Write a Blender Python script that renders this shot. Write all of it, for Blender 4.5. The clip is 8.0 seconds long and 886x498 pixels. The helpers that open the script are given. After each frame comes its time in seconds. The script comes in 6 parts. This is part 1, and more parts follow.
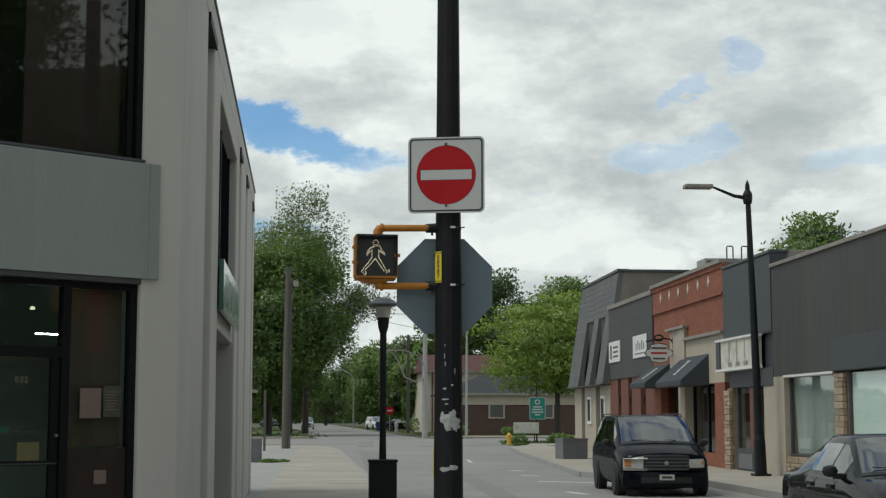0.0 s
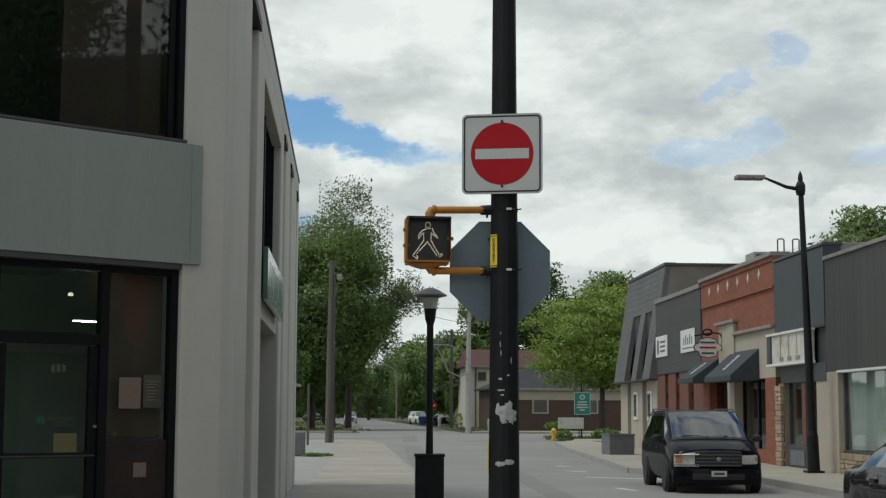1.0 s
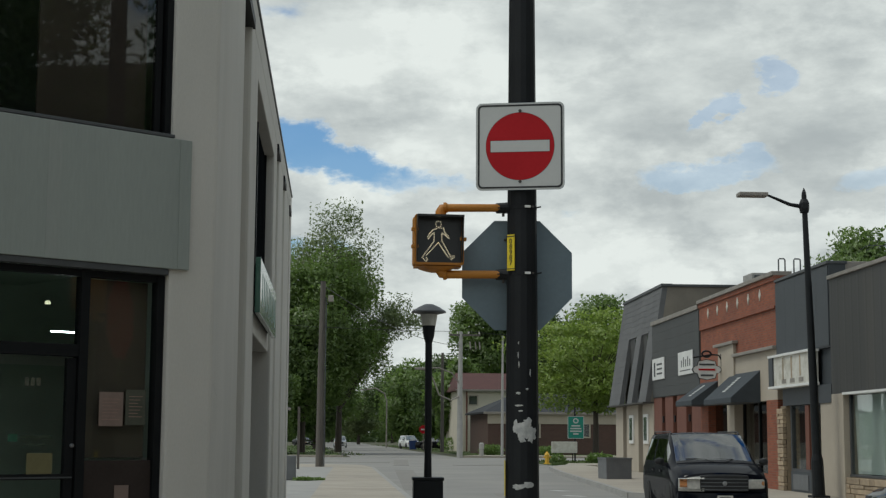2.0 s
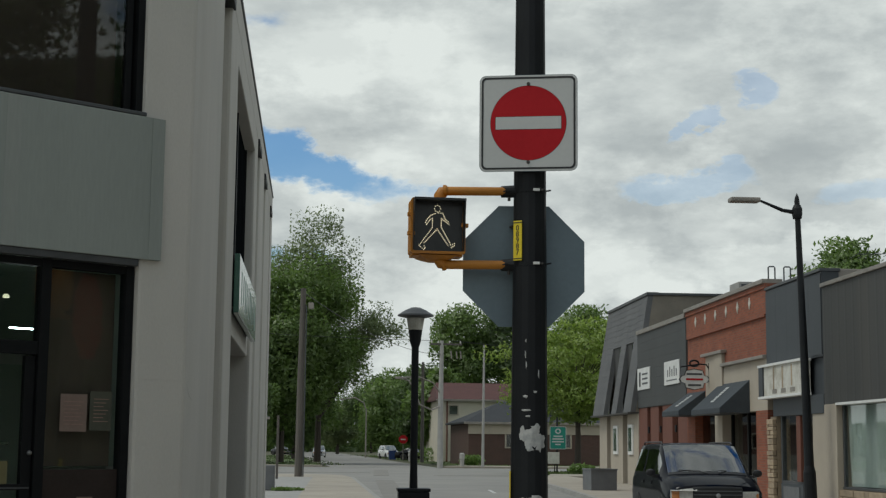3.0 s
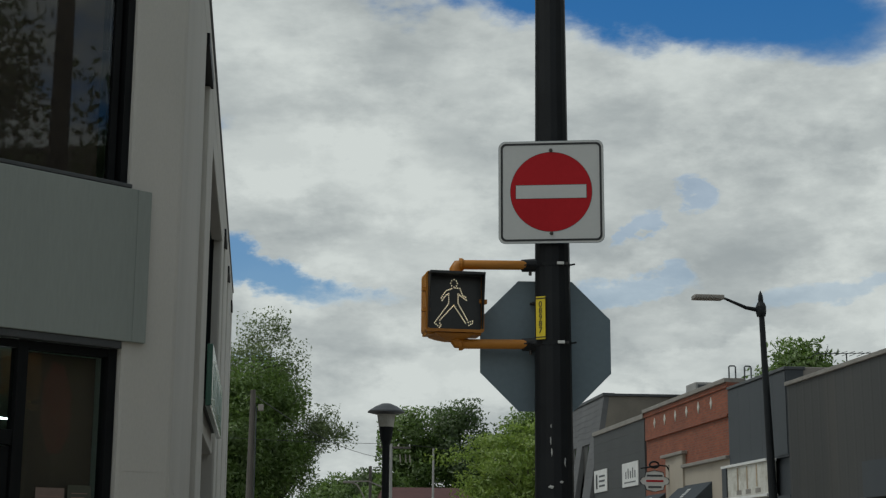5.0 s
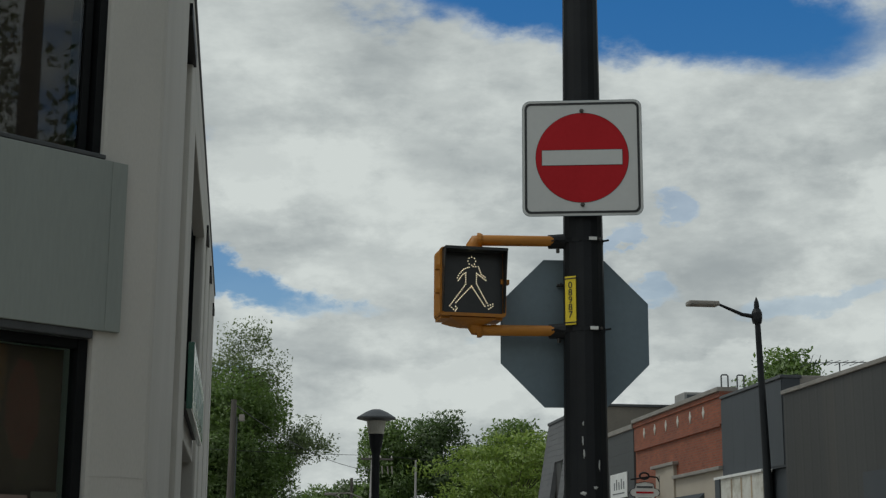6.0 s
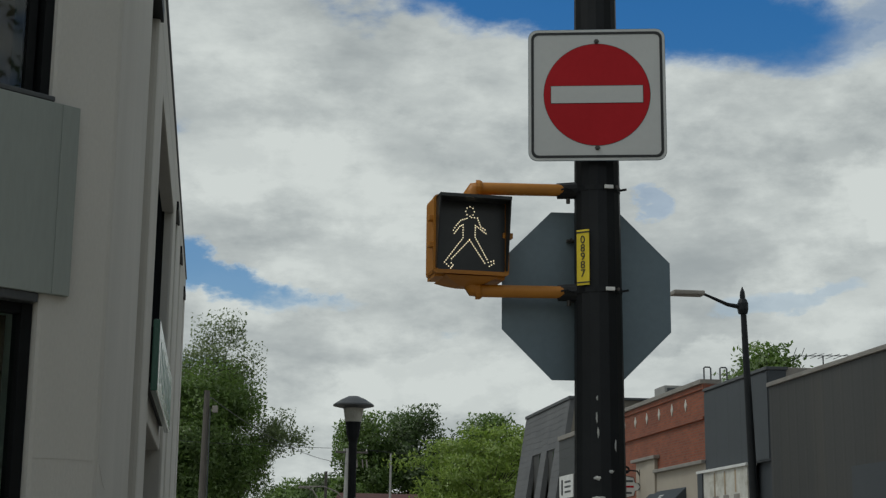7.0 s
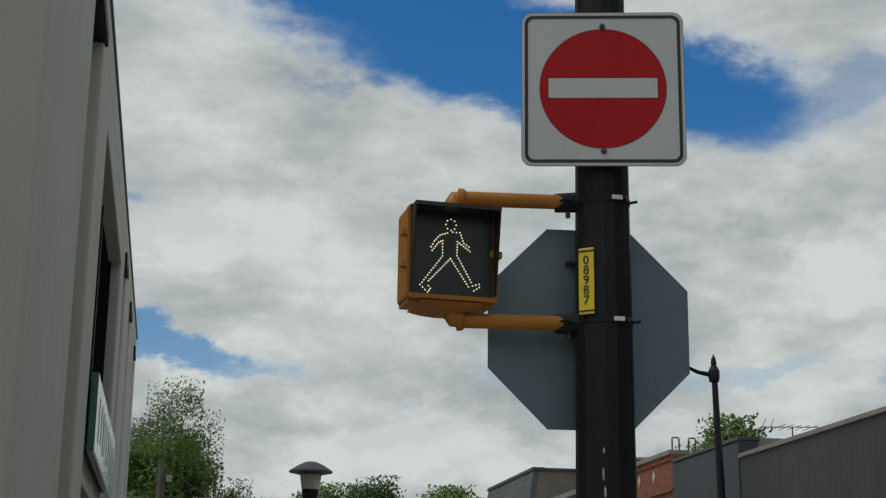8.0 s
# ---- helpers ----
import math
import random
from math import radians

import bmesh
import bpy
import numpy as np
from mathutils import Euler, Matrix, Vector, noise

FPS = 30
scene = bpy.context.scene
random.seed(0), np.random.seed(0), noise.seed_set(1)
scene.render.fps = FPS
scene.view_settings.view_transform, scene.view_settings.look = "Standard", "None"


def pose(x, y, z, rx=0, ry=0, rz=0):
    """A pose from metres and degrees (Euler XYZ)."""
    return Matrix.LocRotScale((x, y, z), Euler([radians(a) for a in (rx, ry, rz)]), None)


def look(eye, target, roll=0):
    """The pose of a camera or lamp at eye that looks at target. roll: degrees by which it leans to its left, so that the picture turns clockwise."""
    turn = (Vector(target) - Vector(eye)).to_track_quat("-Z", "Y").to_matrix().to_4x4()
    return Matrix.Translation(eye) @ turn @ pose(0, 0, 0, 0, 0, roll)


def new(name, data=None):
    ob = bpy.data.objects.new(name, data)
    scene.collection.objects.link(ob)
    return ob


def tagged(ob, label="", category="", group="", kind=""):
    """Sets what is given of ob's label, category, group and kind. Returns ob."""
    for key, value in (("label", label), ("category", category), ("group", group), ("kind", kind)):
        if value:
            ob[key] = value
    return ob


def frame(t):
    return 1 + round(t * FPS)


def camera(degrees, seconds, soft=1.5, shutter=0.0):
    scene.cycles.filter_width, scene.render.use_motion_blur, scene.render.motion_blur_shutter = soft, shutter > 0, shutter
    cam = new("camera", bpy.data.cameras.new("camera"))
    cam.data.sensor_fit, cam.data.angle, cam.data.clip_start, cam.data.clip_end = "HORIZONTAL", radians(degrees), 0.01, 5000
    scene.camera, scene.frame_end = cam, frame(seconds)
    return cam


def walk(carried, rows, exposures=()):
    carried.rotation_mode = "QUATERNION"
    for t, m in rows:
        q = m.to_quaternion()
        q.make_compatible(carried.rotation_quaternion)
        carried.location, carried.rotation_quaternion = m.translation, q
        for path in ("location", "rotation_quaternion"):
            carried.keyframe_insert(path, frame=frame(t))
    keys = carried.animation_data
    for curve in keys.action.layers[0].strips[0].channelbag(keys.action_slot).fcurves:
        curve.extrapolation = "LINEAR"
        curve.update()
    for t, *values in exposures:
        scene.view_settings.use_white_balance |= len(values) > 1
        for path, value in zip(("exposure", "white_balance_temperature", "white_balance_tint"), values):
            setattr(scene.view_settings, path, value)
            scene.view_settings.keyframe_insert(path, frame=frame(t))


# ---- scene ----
# ---------------------------------------------------------------- camera and walk
cam = camera(33.09, 8.0, soft=1.3)
PATH = [
    (0, (-0.953, -11.561, 1.543), (-0.172, -1.655, 2.666), 0.01),
    (0.5, (-0.929, -11.335, 1.555), (-0.274, -1.416, 2.642), 0.30),
    (1, (-1.002, -10.966, 1.518), (-0.506, -1.038, 2.608), 0.28),
    (1.5, (-1.075, -10.484, 1.477), (-0.510, -0.561, 2.572), 0.30),
    (1.7, (-1.087, -10.282, 1.474), (-0.545, -0.367, 2.655), 0.30),
    (2.8, (-1.151, -9.170, 1.459), (-0.464, 0.721, 2.765), 0.59),
    (3, (-1.162, -8.968, 1.456), (-0.466, 0.921, 2.776), 0.59),
    (3.2, (-1.174, -8.765, 1.454), (-0.493, 1.139, 2.657), 0.59),
    (3.35, (-1.344, -9.320, 1.391), (-0.560, 0.579, 2.577), 0.41),
    (3.5, (-1.514, -9.874, 1.329), (-0.594, 0.005, 2.575), 0.23),
    (3.7, (-1.505, -9.663, 1.336), (-0.499, 0.201, 2.637), 0.23),
    (4, (-1.491, -9.346, 1.347), (-0.468, 0.428, 3.198), -0.12),
    (4.5, (-1.495, -8.791, 1.365), (-0.499, 0.973, 3.282), 0.06),
    (4.7, (-1.508, -8.573, 1.401), (-0.492, 1.173, 3.398), 0.21),
    (5.8, (-1.562, -7.395, 1.382), (-0.422, 2.332, 3.399), 0.23),
    (6, (-1.582, -7.186, 1.414), (-0.403, 2.522, 3.501), 0.33),
    (6.5, (-1.560, -6.706, 1.411), (-0.255, 2.998, 3.439), 0.38),
    (7, (-1.540, -6.214, 1.416), (-0.200, 3.481, 3.469), 0.58),
    (7.5, (-1.551, -5.680, 1.437), (-0.090, 3.905, 3.887), 0.55),
    (8, (-1.436, -5.112, 1.462), (0.139, 4.436, 3.983), 0.79),
]
EXPOSURES = [(0.0, 0.05, 6400, 2), (1.5, -0.03, 6400, 2), (3.0, -0.15, 6400, 2), (3.5, 0.0, 6420, 3), (3.8, -0.22, 6380, 2), (4.2, -0.38, 6350, 2), (5.0, -0.42, 6350, 2), (6.5, -0.42, 6350, 2), (8.0, -0.42, 6380, 3)]
walk(cam, [(t, look(eye, target, roll)) for t, eye, target, roll in PATH], EXPOSURES)

# ---------------------------------------------------------------- world, sun, exposure
SUN_EL, SUN_AZ = 60.0, 262.0     # degrees above the horizon, clockwise from +y


def build_world():
    w = bpy.data.worlds.new("cloudy_day")
    scene.world = w
    w.use_nodes = True
    nt = w.node_tree
    nt.nodes.clear()
    N, L = nt.nodes.new, nt.links.new

    def calc(op, a, b=None, c=None, clamp=False):
        n = N("ShaderNodeMath")
        n.operation, n.use_clamp = op, clamp
        for i, v in enumerate((a, b, c)):
            if v is None:
                continue
            if isinstance(v, (int, float)):
                n.inputs[i].default_value = v
            else:
                L(v, n.inputs[i])
        return n.outputs[0]

    def ramp(v, lo, hi):
        n = N("ShaderNodeMapRange")
        n.interpolation_type = "SMOOTHSTEP"
        L(v, n.inputs[0])
        n.inputs[1].default_value, n.inputs[2].default_value = lo, hi
        return n.outputs[0]

    sky = N("ShaderNodeTexSky")
    sky.sky_type, sky.sun_disc = "NISHITA", False
    sky.sun_elevation, sky.sun_rotation = radians(SUN_EL), radians(SUN_AZ)
    co = N("ShaderNodeTexCoord").outputs["Generated"]
    sep = N("ShaderNodeSeparateXYZ")
    L(co, sep.inputs[0])
    x, y, z = sep.outputs
    az = calc("ADD", calc("MULTIPLY", calc("ARCTAN2", x, y), 57.2958), 2.0)
    el = calc("SUBTRACT", calc("MULTIPLY", calc("ARCSINE", z), 57.2958), 0.5)

    def noise_at(vec, scale, detail, rough, offset=(0, 0, 0), stretch=(1, 1, 1)):
        m = N("ShaderNodeMapping")
        L(vec, m.inputs[0])
        m.inputs["Location"].default_value, m.inputs["Scale"].default_value = offset, stretch
        n = N("ShaderNodeTexNoise")
        L(m.outputs[0], n.inputs["Vector"])
        n.inputs["Scale"].default_value, n.inputs["Detail"].default_value, n.inputs["Roughness"].default_value = scale, detail, rough
        return n.outputs[0]

    # cloud deck seen in perspective: wide near the zenith, drawn out towards the horizon
    up = calc("ADD", calc("MAXIMUM", z, 0.0), 0.27)
    deck = N("ShaderNodeCombineXYZ")
    L(calc("DIVIDE", x, up), deck.inputs[0])
    L(calc("DIVIDE", y, up), deck.inputs[1])
    big = noise_at(deck.outputs[0], 1.5, 5, 0.58, (3.1, 1.7, 0))
    small = noise_at(co, 9.0, 8, 0.62, (0.3, 0.1, 0.4), (1, 1, 2.2))
    rag = noise_at(co, 14.0, 7, 0.6, (1.3, 0.7, 0.2), (1, 1, 1.6))
    wob = calc("MULTIPLY", calc("SUBTRACT", rag, 0.5), 9.0)
    wob2 = calc("MULTIPLY", calc("SUBTRACT", small, 0.5), 9.0)

    def gap(a0, e0, sa, se, lean, strength):
        da = calc("ADD", calc("SUBTRACT", az, a0), wob)
        de = calc("ADD", calc("SUBTRACT", calc("SUBTRACT", el, e0), calc("MULTIPLY", calc("SUBTRACT", az, a0), lean)), calc("ADD", calc("MULTIPLY", wob2, 0.42), calc("MULTIPLY", wob, 0.24)))
        r = calc("ADD", calc("POWER", calc("ABSOLUTE", calc("DIVIDE", da, sa)), 2.0), calc("POWER", calc("ABSOLUTE", calc("DIVIDE", de, se)), 2.0))
        return calc("MULTIPLY", calc("SUBTRACT", 1.0, ramp(r, 0.5, 1.45)), strength)

    gaps = gap(0.4, 10.6, 4.6, 0.9, -0.22, 0.9)
    for g in ((16.5, 20.9, 11.5, 2.4, -0.16, 1.0), (8.0, 24.4, 8.0, 2.9, -0.3, 1.0), (26.5, 19.4, 5.0, 1.2, 0.3, 0.5), (17.9, 13.2, 1.1, 0.45, -0.1, 0.4), (15.2, 12.1, 0.6, 0.6, 0.0, 0.4),
              (23.0, 9.3, 2.6, 0.5, 0.12, 0.32), (15.5, 9.8, 2.2, 0.5, 0.1, 0.4), (-60, 30, 18, 7, 0, 1.0), (190, 28, 24, 7, 0, 1.0)):
        gaps = calc("MAXIMUM", gaps, gap(*g))
    thin = ramp(calc("ADD", big, calc("MULTIPLY", calc("SUBTRACT", small, 0.5), 0.35)), 0.30, 0.40)
    # the deck breaks up overhead
    high = ramp(el, 32.0, 46.0)
    broken = ramp(noise_at(co, 7.0, 8, 0.62, (5.1, 0.9, 0.7)), 0.30, 0.56)
    thin = calc("MULTIPLY", thin, calc("SUBTRACT", 1.0, calc("MULTIPLY", high, calc("SUBTRACT", 1.0, broken))))
    cover = calc("MULTIPLY", thin, calc("SUBTRACT", 1.0, gaps))
    cover = calc("MAXIMUM", cover, calc("MULTIPLY", calc("SUBTRACT", 1.0, ramp(el, 2.0, 9.0)), 0.75))
    # light and shade inside the deck
    lump = noise_at(deck.outputs[0], 2.6, 6, 0.55, (7.7, 2.2, 0))
    puff = noise_at(co, 9.0, 9, 0.6, (2.2, 0.4, 0.9), (1, 1, 2.4))
    tone = calc("ADD", calc("MULTIPLY", lump, 0.55), calc("MULTIPLY", puff, 0.68))
    tone = ramp(tone, 0.44, 0.77)
    edge = calc("MULTIPLY", ramp(gaps, 0.02, 0.35), 0.35)
    tone = calc("ADD", tone, edge, clamp=True)
    for g in ((10.4, 6.0, 4.6, 1.2, 0.0, 0.5), (27.5, 13.4, 2.6, 1.6, 0.0, 0.55), (19.0, 7.0, 4.0, 0.7, 0.1, 0.4), (2.0, 15.5, 6.0, 3.0, -0.2, 0.3)):
        tone = calc("ADD", tone, gap(*g), clamp=True)
    # heaped heads low over the street
    heads = calc("MULTIPLY", ramp(noise_at(co, 13.0, 10, 0.62, (4.4, 1.1, 2.3), (1, 1, 1.7)), 0.43, 0.63), calc("SUBTRACT", 1.0, ramp(el, 13.0, 26.0)))
    tone = calc("ADD", calc("MULTIPLY", tone, 0.82), calc("MULTIPLY", heads, 0.36), clamp=True)
    col = N("ShaderNodeMix")
    col.data_type = "RGBA"
    L(tone, col.inputs[0])
    col.inputs[6].default_value, col.inputs[7].default_value = (0.455, 0.477, 0.497, 1), (0.86, 0.868, 0.86, 1)
    bg_sky, bg_cloud, mix, out = N("ShaderNodeBackground"), N("ShaderNodeBackground"), N("ShaderNodeMixShader"), N("ShaderNodeOutputWorld")
    hue = N("ShaderNodeHueSaturation")
    hue.inputs["Saturation"].default_value, hue.inputs["Hue"].default_value = 1.5, 0.507
    L(sky.outputs[0], hue.inputs["Color"])
    L(hue.outputs[0], bg_sky.inputs[0])
    bg_sky.inputs[1].default_value = 0.125
    L(col.outputs[2], bg_cloud.inputs[0])
    bg_cloud.inputs[1].default_value = 1.0
    L(cover, mix.inputs[0])
    L(bg_sky.outputs[0], mix.inputs[1])
    L(bg_cloud.outputs[0], mix.inputs[2])
    L(mix.outputs[0], out.inputs[0])


build_world()
sun_data = bpy.data.lights.new("sun", "SUN")
sun_data.energy, sun_data.angle, sun_data.color = 1.4, radians(24), (1.0, 0.96, 0.9)
sun = new("sun", sun_data)
sun_dir = Vector((math.sin(radians(SUN_AZ)) * math.cos(radians(SUN_EL)), math.cos(radians(SUN_AZ)) * math.cos(radians(SUN_EL)), math.sin(radians(SUN_EL))))
sun.matrix_world = look(sun_dir * 60, (0, 0, 0))


# ---------------------------------------------------------------- materials
def material(name, a, b=None, scale=3.0, rough=0.7, metal=0.0, bump=0.2, fine=40.0, spec=0.5, stretch=(1, 1, 1), vary=0.0, stain=None, island=False, coat=0.0):
    """A surface of two tones: broad patches and fine grain, with relief; stain: a third colour in blotches; vary: piece to piece."""
    m = bpy.data.materials.new(name)
    m.use_nodes = True
    nt = m.node_tree
    N, L = nt.nodes.new, nt.links.new
    p = nt.nodes["Principled BSDF"]
    b = b or tuple(c * 0.8 for c in a)
    co, mp = N("ShaderNodeTexCoord"), N("ShaderNodeMapping")
    L(co.outputs["Object"], mp.inputs[0])
    mp.inputs["Scale"].default_value = stretch

    def noise_of(s, detail=4, rough_=0.55):
        n = N("ShaderNodeTexNoise")
        L(mp.outputs[0], n.inputs["Vector"])
        n.inputs["Scale"].default_value, n.inputs["Detail"].default_value, n.inputs["Roughness"].default_value = s, detail, rough_
        return n.outputs[0]

    broad, grain = noise_of(scale), noise_of(fine, 3)
    mix = N("ShaderNodeMix")
    mix.data_type = "RGBA"
    add = N("ShaderNodeMath")
    add.operation = "ADD"
    mul = N("ShaderNodeMath")
    mul.operation, mul.inputs[1].default_value = "MULTIPLY", 0.45
    L(grain, mul.inputs[0])
    L(broad, add.inputs[0])
    L(mul.outputs[0], add.inputs[1])
    rg = N("ShaderNodeMapRange")
    L(add.outputs[0], rg.inputs[0])
    rg.inputs[1].default_value, rg.inputs[2].default_value = 0.52, 0.92
    L(rg.outputs[0], mix.inputs[0])
    mix.inputs[6].default_value, mix.inputs[7].default_value = (*a, 1), (*b, 1)
    colour = mix.outputs[2]
    if stain:
        s = N("ShaderNodeMapRange")
        L(noise_of(scale * 0.37, 6, 0.65), s.inputs[0])
        s.inputs[1].default_value, s.inputs[2].default_value, s.inputs[4].default_value = 0.52, 0.7, 0.7
        m2 = N("ShaderNodeMix")
        m2.data_type = "RGBA"
        L(s.outputs[0], m2.inputs[0])
        L(colour, m2.inputs[6])
        m2.inputs[7].default_value = (*stain, 1)
        colour = m2.outputs[2]
    if vary:
        src = N("ShaderNodeNewGeometry").outputs["Random Per Island"] if island else N("ShaderNodeObjectInfo").outputs["Random"]
        h = N("ShaderNodeHueSaturation")
        r1 = N("ShaderNodeMapRange")
        L(src, r1.inputs[0])
        r1.inputs[3].default_value, r1.inputs[4].default_value = 1 - vary, 1 + vary
        L(r1.outputs[0], h.inputs["Value"])
        L(colour, h.inputs["Color"])
        colour = h.outputs[0]
    L(colour, p.inputs["Base Color"])
    rr = N("ShaderNodeMapRange")
    L(grain, rr.inputs[0])
    rr.inputs[3].default_value, rr.inputs[4].default_value = max(0.02, rough - 0.08), min(1, rough + 0.08)
    L(rr.outputs[0], p.inputs["Roughness"])
    p.inputs["Metallic"].default_value, p.inputs["Specular IOR Level"].default_value = metal, spec
    p.inputs["Coat Weight"].default_value, p.inputs["Coat Roughness"].default_value = coat, 0.04
    if bump:
        bn = N("ShaderNodeBump")
        bn.inputs["Strength"].default_value, bn.inputs["Distance"].default_value = bump, 0.02
        L(add.outputs[0], bn.inputs["Height"])
        L(bn.outputs[0], p.inputs["Normal"])
    return m


def brick_material(name, a, b, mortar, width=0.21, height=0.075):
    m = material(name, a, b, 1.2, 0.85, bump=0.3)
    nt = m.node_tree
    N, L = nt.nodes.new, nt.links.new
    p = nt.nodes["Principled BSDF"]
    base = p.inputs["Base Color"].links[0].from_socket
    co = N("ShaderNodeTexCoord")
    sep, comb, add = N("ShaderNodeSeparateXYZ"), N("ShaderNodeCombineXYZ"), N("ShaderNodeMath")
    L(co.outputs["Object"], sep.inputs[0])
    L(sep.outputs[0], add.inputs[0])
    L(sep.outputs[1], add.inputs[1])
    L(add.outputs[0], comb.inputs[0])
    L(sep.outputs[2], comb.inputs[1])
    t = N("ShaderNodeTexBrick")
    L(comb.outputs[0], t.inputs[0])
    t.inputs["Scale"].default_value, t.inputs["Mortar Size"].default_value = 1.0, 0.008
    t.inputs["Brick Width"].default_value, t.inputs["Row Height"].default_value, t.inputs["Bias"].default_value = width, height, -0.1
    L(base, t.inputs["Color1"])
    h = N("ShaderNodeHueSaturation")
    h.inputs["Value"].default_value = 0.72
    L(base, h.inputs["Color"])
    L(h.outputs[0], t.inputs["Color2"])
    t.inputs["Mortar"].default_value = (*mortar, 1)
    L(t.outputs[0], p.inputs["Base Color"])
    return m


def pane_material(name, tint, rough=0.02, clear=0.75, floor=0.07):
    """Window glass: clear straight on, mirror-like at a slant."""
    m = bpy.data.materials.new(name)
    m.use_nodes = True
    nt = m.node_tree
    nt.nodes.clear()
    N, L = nt.nodes.new, nt.links.new
    tr, gl, mix, fr, out = N("ShaderNodeBsdfTransparent"), N("ShaderNodeBsdfGlossy"), N("ShaderNodeMixShader"), N("ShaderNodeLayerWeight"), N("ShaderNodeOutputMaterial")
    fr.inputs[0].default_value = 0.5
    pw, ml = N("ShaderNodeMath"), N("ShaderNodeMath")
    pw.operation, pw.inputs[1].default_value = "POWER", 5.0
    ml.operation, ml.inputs[1].default_value, ml.inputs[2].default_value = "MULTIPLY_ADD", 0.9, floor
    L(fr.outputs["Facing"], pw.inputs[0])
    L(pw.outputs[0], ml.inputs[0])
    tr.inputs[0].default_value = (*(c * clear for c in tint), 1)
    gl.inputs["Roughness"].default_value = rough
    no, bp = N("ShaderNodeTexNoise"), N("ShaderNodeBump")
    no.inputs["Scale"].default_value = 0.8
    bp.inputs["Strength"].default_value, bp.inputs["Distance"].default_value = 0.02, 0.05
    L(no.outputs[0], bp.inputs["Height"])
    L(bp.outputs[0], gl.inputs["Normal"])
    L(ml.outputs[0], mix.inputs[0])
    L(tr.outputs[0], mix.inputs[1])
    L(gl.outputs[0], mix.inputs[2])
    L(mix.outputs[0], out.inputs[0])
    return m


def leaf_material(name, a, b):
    m = bpy.data.materials.new(name)
    m.use_nodes = True
    nt = m.node_tree
    nt.nodes.clear()
    N, L = nt.nodes.new, nt.links.new
    d, t, g, mx, mx2, out = (N("ShaderNodeBsdfDiffuse"), N("ShaderNodeBsdfTranslucent"), N("ShaderNodeBsdfGlossy"), N("ShaderNodeMixShader"), N("ShaderNodeMixShader"), N("ShaderNodeOutputMaterial"))
    geo, c = N("ShaderNodeNewGeometry"), N("ShaderNodeMix")
    c.data_type = "RGBA"
    L(geo.outputs["Random Per Island"], c.inputs[0])
    c.inputs[6].default_value, c.inputs[7].default_value = (*a, 1), (*b, 1)
    for s in (d, t):
        L(c.outputs[2], s.inputs[0])
    g.inputs["Roughness"].default_value = 0.45
    mx.inputs[0].default_value, mx2.inputs[0].default_value = 0.5, 0.05
    L(d.outputs[0], mx.inputs[1])
    L(t.outputs[0], mx.inputs[2])
    L(mx.outputs[0], mx2.inputs[1])
    L(g.outputs[0], mx2.inputs[2])
    L(mx2.outputs[0], out.inputs[0])
    return m


def lamp_material(name, colour, strength):
    m = bpy.data.materials.new(name)
    m.use_nodes = True
    p = m.node_tree.nodes["Principled BSDF"]
    p.inputs["Base Color"].default_value = (*colour, 1)
    p.inputs["Emission Color"].default_value = (*colour, 1)
    p.inputs["Emission Strength"].default_value = strength
    return m


STUCCO = material("grey_stucco", (0.56, 0.54, 0.50), (0.485, 0.472, 0.435), 0.8, 0.9, bump=0.3, fine=60, stain=(0.45, 0.428, 0.385), stretch=(1.3, 1.3, 0.45))
FASCIA = material("fascia_paint", (0.285, 0.312, 0.29), (0.247, 0.272, 0.253), 0.7, 0.75, bump=0.08, fine=25, stretch=(1.6, 1, 0.25))
FASCIA_PALE = material("faded_fascia_paint", (0.30, 0.322, 0.30), (0.26, 0.28, 0.262), 0.9, 0.75, bump=0.08, fine=25, stretch=(1.6, 1, 0.25))
FRAME_DARK = material("dark_bronze_frame", (0.008, 0.009, 0.01), (0.011, 0.012, 0.013), 5, 0.5, spec=0.12, bump=0.03)
LINTEL = material("grey_metal_trim", (0.085, 0.09, 0.095), (0.065, 0.07, 0.075), 4, 0.5, metal=0.3, bump=0.04)
# side panes: the dark reflection is put into the colour, gloss left out
BLACK_PANE = material("dark_reflection_pane", (0.006, 0.007, 0.008), (0.009, 0.01, 0.011), 1.5, 0.6, spec=0.0, bump=0.0)
BLIND = material("brown_blind", (0.30, 0.185, 0.15), (0.24, 0.15, 0.125), 2, 0.8, bump=0.05)
BLIND_DARK = material("dark_brown_screen", (0.12, 0.07, 0.056), (0.095, 0.056, 0.046), 2, 0.8, bump=0.05)
PANEL_BROWN = material("brown_panel", (0.038, 0.028, 0.025), (0.028, 0.021, 0.018), 3, 0.6, bump=0.05, spec=0.2)
GLASS = pane_material("dark_window_glass", (0.80, 0.86, 0.85), floor=0.055)
DOOR_GLASS = pane_material("door_glass", (0.90, 0.98, 0.95), clear=0.95, floor=0.045)
SHOP_GLASS = pane_material("shop_window_glass", (0.94, 0.98, 0.97), clear=1.0, floor=0.05)
INTERIOR = material("dim_interior_wall", (0.52, 0.56, 0.50), (0.40, 0.43, 0.385), 1.2, 0.9, bump=0.05)
POLE_BLACK = material("black_painted_steel", (0.009, 0.010, 0.012), (0.014, 0.016, 0.018), 4, 0.5, metal=0.0, bump=0.08, fine=70, spec=0.22)
FLAKE = material("old_sticker_paper", (0.5, 0.5, 0.48), (0.32, 0.33, 0.33), 18, 0.8, bump=0.1)
SIGN_WHITE = material("white_reflective_sheet", (0.52, 0.53, 0.52), (0.48, 0.49, 0.485), 3, 0.45, bump=0.02)
